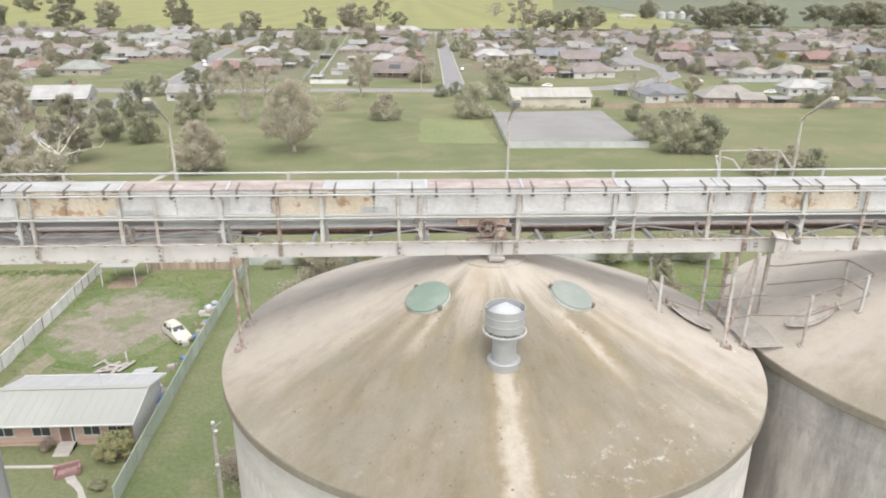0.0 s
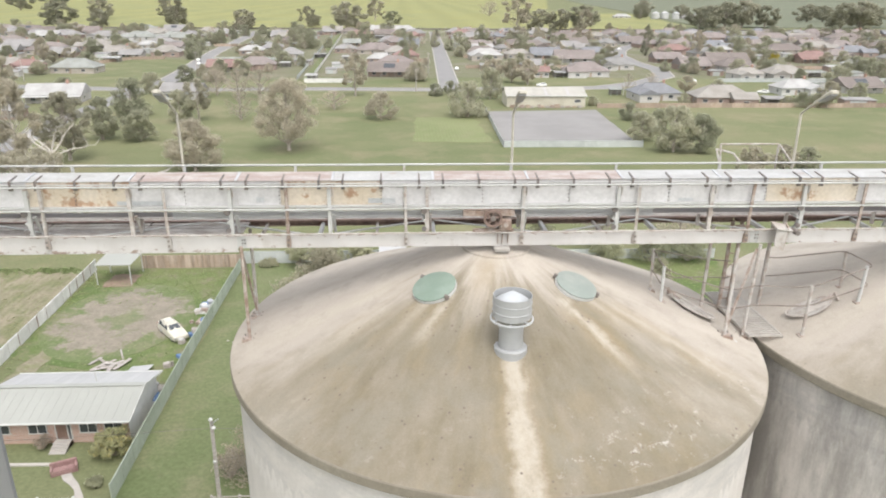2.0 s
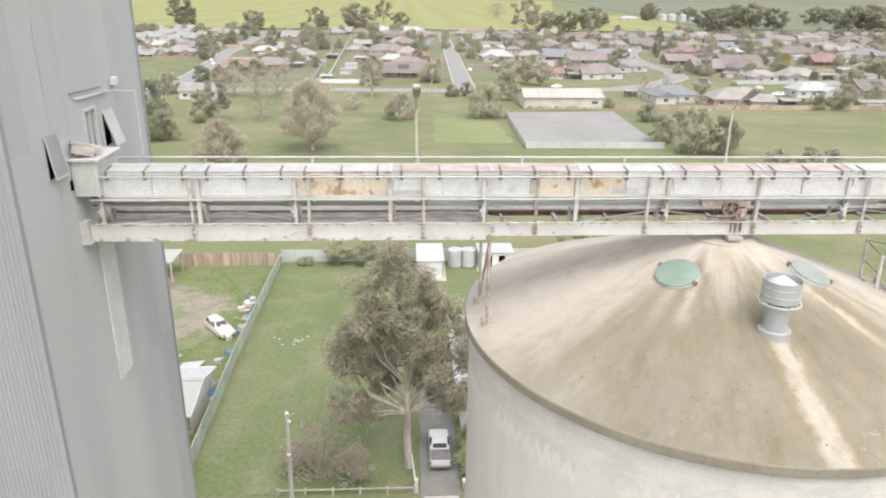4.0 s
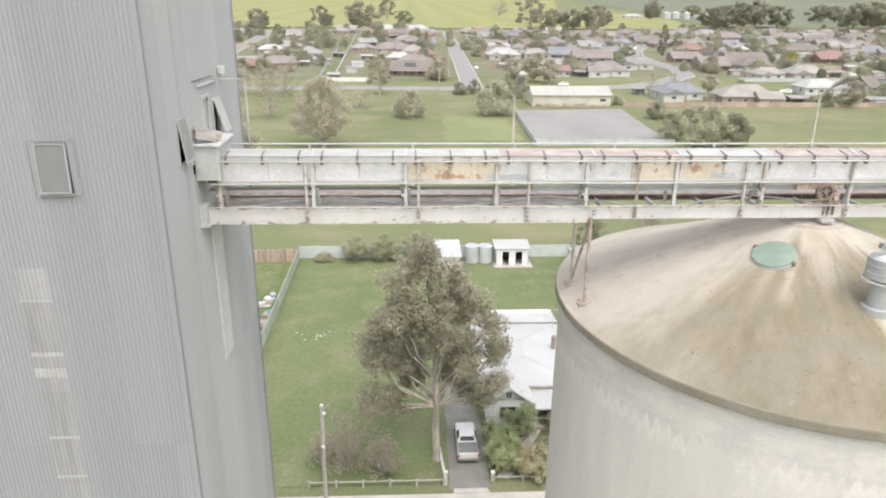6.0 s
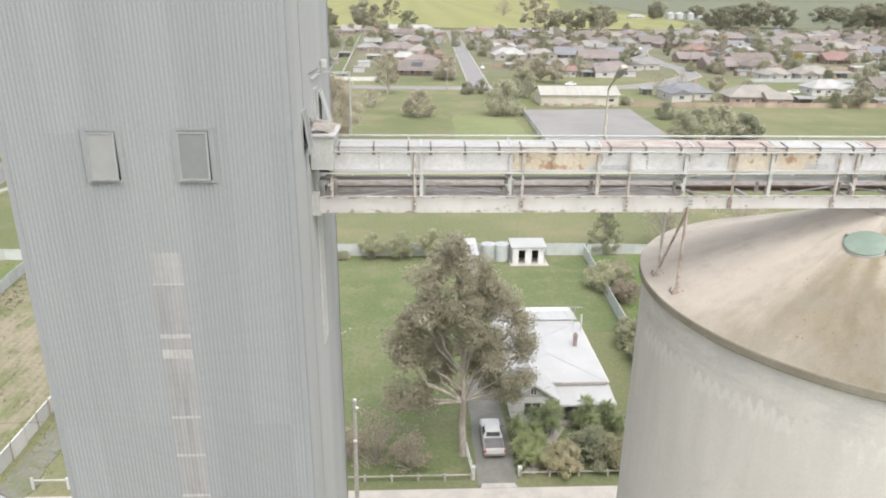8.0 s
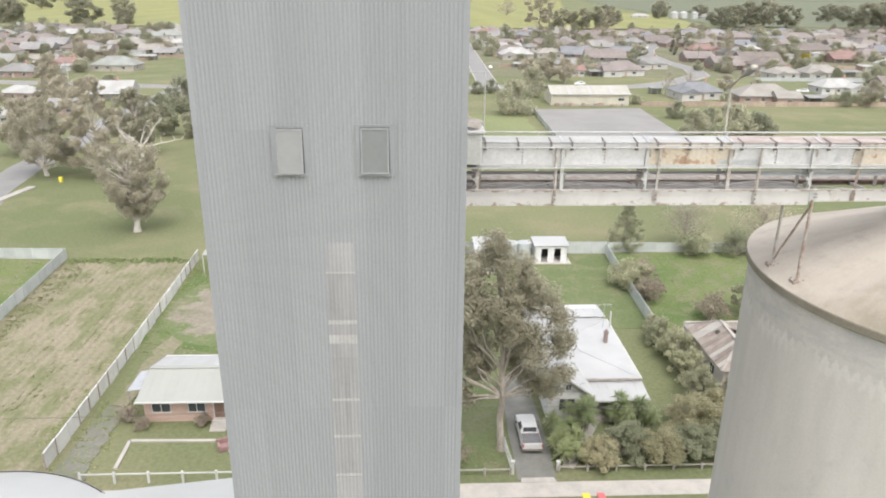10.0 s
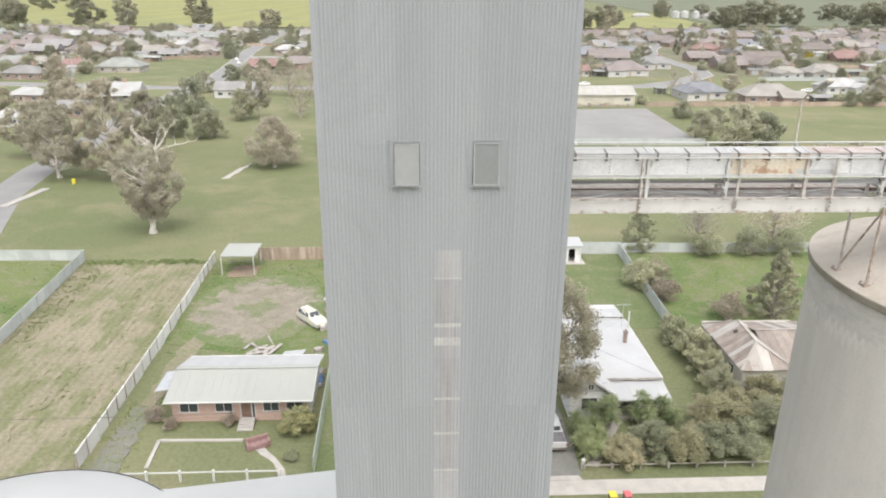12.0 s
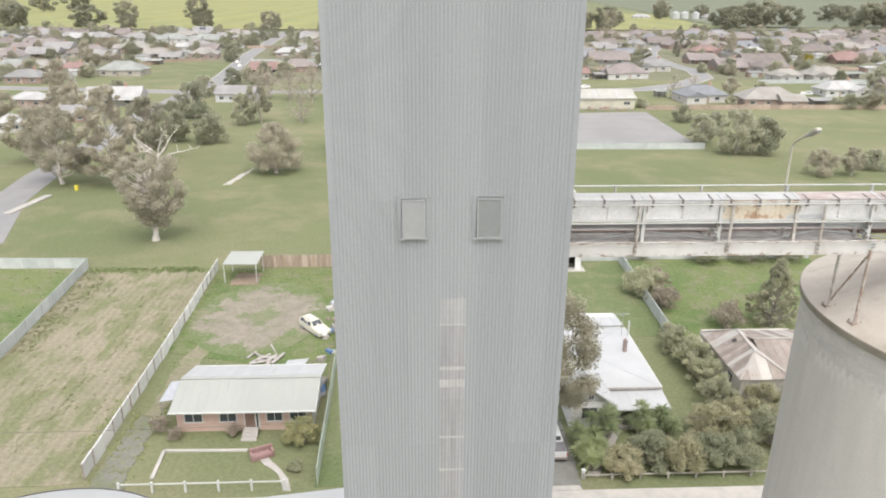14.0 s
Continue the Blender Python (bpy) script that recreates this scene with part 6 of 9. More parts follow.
# ---- yards in front of the park ----
fence_run("back_fence", [(-23.2, 83.0), (16.6, 82.9)], 1.85, FENCE_GREY, "long grey sheet-metal back fence", 2.4, 0.02)
fence_run("back_fence", [(16.9, 83.4), (46, 83.0)], 1.5, FENCE_GREY, "pale grey back fence behind shrubs", 2.4, 0.02, seed=2)
fence_run("back_fence", [(-37.2, 81.6), (-23.5, 81.6)], 1.9, WOOD_BROWN, "brown weathered timber paling fence", 0.45, 0.03, rails=False, seed=3)
fence_run("side_fence", [(-22.8, 32.4), (-23.3, 55), (-23.2, 82.2)], 1.7, FENCE_GREEN, "mossy grey-green side fence", 2.4, 0.02, seed=4)
fence_run("side_fence", [(15.3, 56), (16.3, 82.8)], 1.7, FENCE_GREY, "grey side fence half hidden by shrubs", 2.4, 0.02, seed=5)
fence_run("white_fence", [(-42.2, 33.6), (-42.3, 44.4), (-42.6, 58.6), (-43.3, 81.2)], 1.6, FENCE_WHITE, "leaning white sheet fence with frame rails", 2.2, 0.22, seed=6, post=RUST_STEEL)
fence_run("far_fence", [(-59.9, 44), (-60.6, 59), (-62.3, 81.9), (-74.2, 82.2), (-92, 82.8)], 1.6, FENCE_GREY, "grey sheet fence round a neighbouring yard", 2.4, 0.05, seed=7)


def post_rail(name, x0, x1, y, count, h, mat, label, tall=None):
    ob = thing(name, (x0, y, 0), label, "fence")
    for i in range(count):
        x = x0 + (x1 - x0) * i / (count - 1)
        part("post", Shape().box(x - 0.09, x + 0.09, y - 0.09, y + 0.09, -0.2, h + 0.12, c=0.03), mat, ob)
    for z in (h - 0.05, h * 0.5) if tall is None else tall:
        part("rail", Shape().bar((x0, y, z), (x1, y, z), 0.07, 0.1), mat, ob)
    return ob


post_rail("post_and_rail_fence", -38.7, -25.4, 31.9, 6, 0.95, WHITE_PAINT, "low white post-and-rail front fence", (0.85,))
post_rail("timber_rail_fence", -15.2, -4.6, 32.05, 6, 0.55, WOOD_GREY, "low weathered timber rail fence", (0.5,))
post_rail("timber_rail_fence", -0.6, 16.0, 32.3, 8, 0.5, WOOD_GREY, "low weathered timber rail fence under shrubs", (0.45,))
for x, y, hgt in ((-4.45, 32.15, 1.15), (-0.65, 32.5, 0.8)):
    solo("gate_post", Shape().box(x - 0.13, x + 0.13, y - 0.13, y + 0.13, -0.2, hgt, c=0.04).box(x - 0.17, x + 0.17, y - 0.17, y + 0.17, hgt, hgt + 0.1, c=0.04), WHITE_PAINT, "white-painted timber gate post", "gate post", group="gate posts", at=(x, y, 0))
gate = thing("farm_gate", (-4.5, 32.4, 0), "white timber gate swung open along the drive", "gate")
for z in (0.35, 0.75, 1.15):
    part("gate_rail", Shape().bar((-4.5, 32.4, z), (-4.75, 35.2, z), 0.05, 0.1), WHITE_PAINT, gate)
part("gate_brace", Shape().bar((-4.5, 32.4, 0.3), (-4.75, 35.2, 1.2), 0.05, 0.08), WHITE_PAINT, gate)
part("gate_stile", Shape().bar((-4.75, 35.2, 0.1), (-4.75, 35.2, 1.3), 0.09, 0.09), WHITE_PAINT, gate)


def sheets(parent, a, b, down, count, material, thick=0.02, name="roof_sheet"):
    """Roof sheets side by side from a to b, each running along down, with raised seams."""
    a, b, down = Vector(a), Vector(b), Vector(down)
    nrm = (b - a).cross(down).normalized()
    if nrm.z < 0:
        nrm = -nrm
    for i in range(count):
        p, q = a.lerp(b, i / count), a.lerp(b, (i + 1) / count)
        s = Shape()
        c = [p, q, q + down, p + down]
        if (c[1] - c[0]).cross(c[3] - c[0]).dot(nrm) < 0:
            c.reverse()
        s.sheet(c, thick)
        s.bar(p + nrm * 0.01, p + down + nrm * 0.01, 0.03, 0.02, nrm)
        part(name, s, material, parent)


DOOR_BROWN = surface("dark_brown_door", (0.16, 0.1, 0.075), (0.2, 0.13, 0.1), 2.0, 16, 0.6, streak=(3, 3, 0.5), bump=0.1)


def brick_house():
    ob = thing("brick_house", (-30.4, 44.2, 0), "low red-brick house with a pale green metal roof", "house")
    x0, x1, y0, y1 = -36.6, -24.2, 40.35, 47.6
    wall = part("wall", Shape().box(x0, x1, y0, y1, -0.2, 2.45), BRICK, ob, "pinkish red brick wall")
    m, n, l, bsdf = nodes_of("brick_wall_courses")
    pos = n.new("ShaderNodeNewGeometry").outputs["Position"]
    tex = n.new("ShaderNodeTexBrick")
    for key, v in (("Scale", 1.0), ("Mortar Size", 0.012), ("Brick Width", 0.24), ("Row Height", 0.086)):
        tex.inputs[key].default_value = v
    tex.inputs["Color1"].default_value, tex.inputs["Color2"].default_value, tex.inputs["Mortar"].default_value = (0.42, 0.25, 0.19, 1), (0.5, 0.32, 0.25, 1), (0.5, 0.45, 0.4, 1)
    sep, com = n.new("ShaderNodeSeparateXYZ"), n.new("ShaderNodeCombineXYZ")
    l.new(pos, sep.inputs[0])
    l.new(calc(n, l, "ADD", sep.outputs[0], sep.outputs[1]), com.inputs[0])
    l.new(sep.outputs[2], com.inputs[1])
    l.new(com.outputs[0], tex.inputs["Vector"])
    l.new(tex.outputs["Color"], bsdf.inputs["Base Color"])
    bsdf.inputs["Roughness"].default_value = 0.9
    bumped(n, l, bsdf, tex.outputs["Fac"], -0.4, 0.01)
    wall.data.materials[0] = m
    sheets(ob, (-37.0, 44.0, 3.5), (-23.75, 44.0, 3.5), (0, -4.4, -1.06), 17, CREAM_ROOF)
    # The far slope gets lighter sheets than the near one.
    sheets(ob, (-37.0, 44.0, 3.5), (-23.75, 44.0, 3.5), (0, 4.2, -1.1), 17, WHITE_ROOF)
    part("ridge_cap", Shape().bar((-37.0, 44.0, 3.52), (-23.75, 44.0, 3.52), 0.5, 0.05), CREAM_ROOF, ob)
    part("gutter", Shape().bar((-37.05, 39.6, 2.42), (-23.7, 39.6, 2.42), 0.12, 0.12), WHITE_PAINT, ob, "white gutter")
    part("gutter", Shape().bar((-37.05, 48.25, 2.38), (-23.7, 48.25, 2.38), 0.12, 0.12), WHITE_PAINT, ob, "white gutter")
    part("end_wall", Shape().box(x1, x1 + 0.03, y0 + 0.02, y1, -0.1, 2.45), WHITE_PAINT, ob, "white end wall")
    for x in (x0 + 0.01, x1 - 0.01):
        part("gable_wall", Shape().add([(x, y0, 2.4), (x, y1, 2.4), (x, 44.0, 3.44), (x + 0.06, y0, 2.4), (x + 0.06, y1, 2.4), (x + 0.06, 44.0, 3.44)], [(0, 1, 2), (5, 4, 3), (0, 2, 5, 3), (1, 4, 5, 2), (0, 3, 4, 1)]), WHITE_PAINT, ob, "white gable end")
    part("barge_board", Shape().bar((-23.74, 39.65, 2.45), (-23.74, 44.0, 3.48), 0.05, 0.2).bar((-23.74, 44.0, 3.48), (-23.74, 48.2, 2.4), 0.05, 0.2), WHITE_PAINT, ob)
    for a, w in ((-35.9, 1.7), (-32.7, 1.6), (-28.4, 1.5), (-26.3, 1.6)):
        house_window(ob, a, 1.0, w, 1.15, y0)
    door = part("door", Shape().box(-30.35, -29.45, y0 - 0.05, y0 + 0.02, 0.3, 2.35), DOOR_BROWN, ob, "dark brown front door")
    part("door_frame", Shape().box(-30.45, -30.35, y0 - 0.06, y0 + 0.02, 0.3, 2.42).box(-29.45, -29.35, y0 - 0.06, y0 + 0.02, 0.3, 2.42).box(-29.15, -29.05, y0 - 0.06, y0 + 0.02, 0.3, 2.42), WHITE_PAINT, door)
    part("sidelight", Shape().box(-29.35, -29.15, y0 - 0.03, y0 + 0.02, 0.4, 2.35), WINDOW_GLASS, ob)
    part("vent_pipe", Shape().tube((-28.6, 45.2, 3.1), (-28.6, 45.2, 4.2), 0.05), WHITE_PAINT, ob)
    for i in range(4):
        part("step", Shape().box(-30.5, -29.1, 40.3 - 0.7 - i * 0.32, 40.3, -0.1, 0.42 - i * 0.1, c=0.02), CONCRETE, ob, "concrete front step")
    lean = part("lean_to_roof", Shape().sheet([(-38.6, 42.0, 2.2), (-36.9, 42.0, 2.45), (-36.9, 45.6, 2.45), (-38.6, 45.6, 2.2)], 0.04), GALV, ob, "grey lean-to roof")
    for y in (42.1, 45.4):
        part("lean_to_post", Shape().tube((-38.5, y, 0), (-38.5, y, 2.18), 0.05), WOOD_GREY, ob)
    return ob


brick_house()


def white_house():
    ob = thing("white_house", (4.2, 49, 0), "white weatherboard cottage with a bright white metal roof", "house")
    part("wall", Shape().box(-0.3, 8.4, 42.3, 58.0, -0.2, 3.0), WALL_TINT, ob, "white weatherboard wall", tint=(0.8, 0.8, 0.78))
    e = [Vector(c) for c in ((-0.7, 41.8, 3.0), (8.8, 41.8, 3.0), (8.8, 54.4, 3.0), (-0.7, 54.4, 3.0))]
    p, q = Vector((4.0, 46.4, 3.5)), Vector((4.0, 49.8, 3.5))
    for c in ([e[0], e[1], p], [e[1], e[2], q, p], [e[2], e[3], q], [e[3], e[0], p, q]):
        part("roof_slope", Shape().sheet(c, 0.05), WHITE_ROOF, ob, "bright white metal roof slope")
    for c, t in ((e[0], p), (e[1], p), (e[2], q), (e[3], q), (p, q)):
        part("hip_cap", Shape().bar(c + Vector((0, 0, 0.02)), t + Vector((0, 0, 0.02)), 0.14, 0.02), WHITE_ROOF, ob)
    sheets(ob, (-0.6, 54.42, 3.25), (8.75, 54.42, 3.25), (0, 4.0, -0.35), 10, WHITE_ROOF)
    # front wing with its own gable
    part("wing_wall", Shape().box(-0.3, 3.3, 39.6, 42.4, -0.2, 2.9), WALL_TINT, ob, tint=(0.8, 0.8, 0.78))
    part("wing_gable", Shape().add([(-0.4, 39.6, 2.85), (3.4, 39.6, 2.85), (1.5, 39.6, 4.3), (-0.4, 39.7, 2.85), (3.4, 39.7, 2.85), (1.5, 39.7, 4.3)], [(0, 1, 2), (5, 4, 3), (0, 2, 5, 3), (1, 4, 5, 2), (0, 3, 4, 1)]), WALL_TINT, ob, tint=(0.5, 0.5, 0.48))
    part("wing_roof", Shape().sheet([(1.5, 39.2, 4.4), (3.75, 39.2, 2.75), (3.75, 43.5, 2.75), (1.5, 43.5, 4.4)][::-1], 0.06).sheet([(1.5, 39.2, 4.4), (-0.75, 39.2, 2.75), (-0.75, 43.5, 2.75), (1.5, 43.5, 4.4)], 0.06), WHITE_ROOF, ob)
    part("barge_board", Shape().bar((1.5, 39.18, 4.35), (3.75, 39.18, 2.7), 0.05, 0.18).bar((1.5, 39.18, 4.35), (-0.75, 39.18, 2.7), 0.05, 0.18), WHITE_PAINT, ob)
    house_window(ob, 0.7, 1.0, 1.5, 1.3, 39.6)
    house_window(ob, 1.2, 3.1, 0.6, 0.7, 39.6)
    # verandah
    sheets(ob, (3.75, 42.0, 2.62), (8.95, 42.0, 2.62), (0, -2.95, -0.3), 6, WHITE_ROOF, name="verandah_sheet")
    for x in (3.9, 5.5, 7.1, 8.7):
        part("verandah_post", Shape().box(x - 0.05, x + 0.05, 39.15, 39.25, 0, 2.3), WHITE_PAINT, ob)
    part("verandah_beam", Shape().box(3.75, 8.95, 39.08, 39.15, 2.15, 2.3), WHITE_PAINT, ob)
    part("verandah_floor", Shape().box(3.4, 8.8, 39.2, 42.3, 0, 0.3), WOOD_GREY, ob)
    house_window(ob, 6.4, 0.9, 1.4, 1.4, 42.3)
    part("door", Shape().box(4.4, 5.3, 42.24, 42.32, 0.3, 2.35), WOOD_BROWN, ob)
    part("gutter", Shape().bar((8.88, 41.8, 2.93), (8.88, 54.4, 2.93), 0.12, 0.12), WHITE_PAINT, ob)
    # Grey strip under white eaves: the shade line is in its colour.
    part("fascia", Shape().bar((3.4, 41.78, 2.86), (8.8, 41.78, 2.86), 0.06, 0.24), WOOD_GREY, ob, "grey fascia that paints the eave's shade line")
    ch = part("chimney", Shape().box(7.0, 7.36, 48.4, 48.76, 3.0, 4.35, c=0.03).box(6.96, 7.4, 48.36, 48.8, 4.25, 4.42), CHIMNEY, ob, "sooty brown brick chimney")
    part("chimney_pot", Shape().tube((7.18, 48.58, 4.42), (7.18, 48.58, 4.62), 0.13), CHIMNEY, ch)
    ant = Shape().tube((7.6, 51.4, 3.5), (7.6, 51.4, 6.2), 0.025)
    for k in range(5):
        ant.tube((7.0 + 0.3 * k, 51.0, 6.1), (7.0 + 0.3 * k, 51.8, 6.1), 0.012)
    ant.tube((6.9, 51.4, 6.1), (8.4, 51.4, 6.1), 0.015)
    part("antenna", ant, GALV, ob)
    part("flue", Shape().tube((8.6, 52.2, 3.1), (8.6, 52.2, 4.9), 0.09), WHITE_PAINT, ob)
    for a in (44.0, 48.0, 51.5):
        house_window(ob, a, 1.0, 1.3, 1.3, 8.4, 1, "x")


white_house()


def rusty_house():
    rnd = random.Random(12)
    ob = thing("rusty_roof_house", (22.2, 48.3, 0), "old cottage with a rust-streaked hipped iron roof", "house")
    part("wall", Shape().box(17.3, 27.2, 43.2, 53.6, -0.2, 3.0), WALL_TINT, ob, "faded cream wall", tint=(0.6, 0.56, 0.5))
    # a hipped main wing and a cross wing beside it, roofed with sheets square to the eaves
    def slope(corners, width, old):
        """Sheets over a flat slope whose first two corners are the eaves, cut where the slope ends."""
        c = [Vector(v) for v in corners]
        u = (c[1] - c[0]).normalized()
        lo, hi = min((v - c[0]).dot(u) for v in c), max((v - c[0]).dot(u) for v in c)
        k, run = max(1, int((hi - lo) / width)), False
        for i in range(k):
            piece = c
            for cut, sign in ((lo + (hi - lo) * i / k, 1), (lo + (hi - lo) * (i + 1) / k - 0.02, -1)):
                res = []
                for v, w in zip(piece, piece[1:] + piece[:1]):
                    dv, dw = sign * ((v - c[0]).dot(u) - cut), sign * ((w - c[0]).dot(u) - cut)
                    if dv >= 0:
                        res.append(v)
                    if dv * dw < 0:
                        res.append(v.lerp(w, dv / (dv - dw)))
                piece = res
            if len(piece) < 3:
                continue
            rusted = rnd.random() < (0.6 if run else old)
            run = rusted
            up = Vector((0, 0, rnd.uniform(0, 0.03)))
            part("roof_sheet", Shape().sheet([v + up for v in piece], 0.03), RUSTED_SHEET if rusted else RUST_ROOF, ob, "brown rusted sheet" if rusted else "")

    p, q = (19.3, 45.2, 4.8), (19.6, 50.0, 4.8)
    slope([(16.9, 53.0, 3.0), (16.9, 42.7, 3.0), p, q], 0.62, 0.4)
    slope([(16.9, 42.7, 3.0), (22.3, 42.7, 3.0), p], 0.9, 0.35)
    slope([(22.3, 42.7, 3.0), (22.3, 53.0, 3.0), q, p], 0.8, 0.25)
    slope([(22.3, 53.0, 3.0), (16.9, 53.0, 3.0), q], 0.9, 0.3)
    slope([(20.4, 43.4, 3.05), (27.9, 43.4, 3.05), (27.9, 48.0, 4.65), (20.4, 48.0, 4.65)], 0.8, 0.35)
    slope([(27.9, 53.2, 3.05), (20.4, 53.2, 3.05), (20.4, 48.0, 4.65), (27.9, 48.0, 4.65)], 0.8, 0.35)
    for a, b in (((16.9, 42.7, 3.03), p), ((16.9, 53.0, 3.03), q), ((22.3, 42.7, 3.03), p), (p, q), ((20.6, 48.0, 4.68), (27.9, 48.0, 4.68))):
        part("ridge_cap", Shape().bar(Vector(a) + Vector((0, 0, 0.05)), Vector(b) + Vector((0, 0, 0.05)), 0.24, 0.04), RUST_ROOF, ob)
    # A near-black plate on the sheets paints the shade of a hole.
    part("painted_roof_hole", Shape().sheet([(18.4, 48.6, 4.26), (18.4, 48.1, 4.26), (18.75, 48.1, 4.51), (18.75, 48.6, 4.51)], 0.01), DARK_INSIDE, ob, "near-black plate standing in for a roof hole")
    part("gable_wall", Shape().add([(27.6, 43.5, 2.9), (27.6, 53.5, 2.9), (27.6, 48.0, 4.55)], [(0, 1, 2), (2, 1, 0)]), WALL_TINT, ob, tint=(0.6, 0.56, 0.5))
    for a in (45, 50):
        house_window(ob, a, 1.0, 1.2, 1.3, 17.3, -1, "x")
    house_window(ob, 19.0, 1.0, 1.5, 1.3, 43.2)


rusty_house()


def small_shed(x0, x1, y0, y1, h, label, bays=0, roof=WHITE_ROOF, wall=(0.75, 0.75, 0.73), name="garden_shed", category="shed"):
    ob = thing(name, ((x0 + x1) / 2, (y0 + y1) / 2, 0), label, category)
    s = Shape().box(x0, x1, y1 - 0.08, y1, 0, h).box(x0, x0 + 0.08, y0, y1, 0, h).box(x1 - 0.08, x1, y0, y1, 0, h)
    part("wall", s, WALL_TINT, ob, tint=wall)
    if bays:
        w = (x1 - x0) / (2 * bays + 1)
        for k in range(bays + 1):
            part("front_pier", Shape().box(x0 + 2 * k * w, x0 + (2 * k + 1) * w, y0, y0 + 0.1, 0, h), WALL_TINT, ob, tint=wall)
        part("lintel", Shape().box(x0, x1, y0 - 0.01, y0 + 0.1, h - 0.5, h), WALL_TINT, ob, tint=wall)
        # A near-black panel paints the shade in the open bays.
        part("shade_panel", Shape().box(x0 + 0.1, x1 - 0.1, y1 - 0.5, y1 - 0.4, 0, h - 0.1), DARK_INSIDE, ob)
    else:
        part("front_wall", Shape().box(x0, x1, y0, y0 + 0.08, 0, h), WALL_TINT, ob, tint=wall)
    part("roof", Shape().sheet([(x0 - 0.2, y0 - 0.25, h + 0.03), (x1 + 0.2, y0 - 0.25, h + 0.03), (x1 + 0.2, y1 + 0.2, h + 0.32), (x0 - 0.2, y1 + 0.2, h + 0.32)], 0.05), roof, ob)
    part("floor_slab", Shape().box(x0 - 0.3, x1 + 0.5, y0 - 0.8, y1, -0.1, 0.08), CONCRETE, ob)
    return ob


small_shed(5.1, 9.8, 79.3, 82.2, 2.6, "small white open-fronted shed with two dark bays", 2)
small_shed(-3.6, -0.2, 76.0, 82.0, 2.7, "white metal shed beside water tanks")
tank = thing("water_tank", (1.8, 80.9, 0), "round grey-green corrugated water tank", "water tank", "water tanks", world_coords=False)
prof = []
for i in range(25):
    prof += [(1.0 + 0.025 * (i % 2), 0.1 + i * 0.1)]
part("shell", Shape().turn(prof, 32), FENCE_GREY, tank)
part("lid", Shape().turn([(1.03, 2.5), (1.03, 2.56), (0.0, 2.8)], 32), GALV, tank)
part("inlet", Shape().tube((0.4, -0.5, 2.6), (0.4, -0.5, 2.95), 0.12), WHITE_PAINT, tank)
copy_thing(tank, pose(3.75, 80.9, 0, 0, 0, 40))

car_port = thing("carport", (-39.0, 77.8, 0), "open white-roofed carport on thin posts", "carport")
part("roof", Shape().sheet([(-41.1, 75.6, 2.85), (-36.4, 75.6, 2.85), (-36.3, 80.4, 3.0), (-41.0, 80.4, 3.0)], 0.08), CREAM_ROOF, car_port, "pale sheet roof")
for x, y in ((-41.0, 75.7), (-36.6, 75.7), (-41.0, 80.2), (-36.6, 80.2)):
    part("post", Shape().box(x - 0.05, x + 0.05, y - 0.05, y + 0.05, 0, 2.85), WHITE_PAINT, car_port)


# ---- vehicles ----
def car_body(parent, length, width, sections, material):
    """A car body lofted through cross-sections (y, half width, floor z, waist z, roof z, roof half width)."""
    s = Shape()
    pts = []
    for y, hw, z0, zw, zr, rw in sections:
        pts += [(-hw, y, z0), (-hw * 1.01, y, (z0 + zw) / 2), (-hw * 0.97, y, zw), (-rw, y, zr), (0, y, zr + 0.03), (rw, y, zr), (hw * 0.97, y, zw), (hw * 1.01, y, (z0 + zw) / 2), (hw, y, z0)]
    k = 9
    fs = []
    for i in range(len(sections) - 1):
        for j in range(k):
            fs.append((i * k + j, i * k + (j + 1) % k, (i + 1) * k + (j + 1) % k, (i + 1) * k + j))
    n = len(sections) - 1
    fs += [tuple(range(k - 1, -1, -1)), tuple(n * k + j for j in range(k))]
    s.add(pts, [f[::-1] for f in fs], False)
    return part("body", s, material, parent)


CAR_WHITE = surface("white_car_paint", (0.78, 0.78, 0.75), (0.74, 0.74, 0.71), 0.8, 10, 0.3, bump=0, vary=0.03)
CAR_CREAM = surface("cream_car_paint", (0.58, 0.55, 0.46), (0.52, 0.49, 0.41), 0.8, 10, 0.4, bump=0, vary=0.04)
CAR_SILVER = surface("silver_car_paint", (0.6, 0.59, 0.575), (0.55, 0.54, 0.525), 0.8, 10, 0.35, metal=0.05, bump=0, vary=0.03)
RUBBER = surface("tyre_rubber", (0.035, 0.035, 0.035), bump=0.1)
TRAY = surface("dark_tray_cover", (0.13, 0.125, 0.13), (0.17, 0.165, 0.165), 2, 14, 0.7, bump=0.1)
TAIL = surface("red_lens", (0.4, 0.05, 0.04), rough=0.2, bump=0)


def wheels(ob, half, ys, r=0.33):
    for y in ys:
        for sx in (-1, 1):
            m = pose(0, 0, 0, 0, 90, 0)
            w = part("wheel", Shape().turn([(0.0, -0.1), (r - 0.04, -0.1), (r, -0.07), (r, 0.07), (r - 0.04, 0.1), (0.0, 0.1)], 18, (sx * (half - 0.1), y, r), m), RUBBER, ob)
            part("rim", Shape().turn([(0.0, 0.03), (0.2, 0.03), (0.21, 0.0)], 14, (sx * (half + 0.0), y, r), pose(0, 0, 0, 0, 90 * sx, 0)), GALV, w)


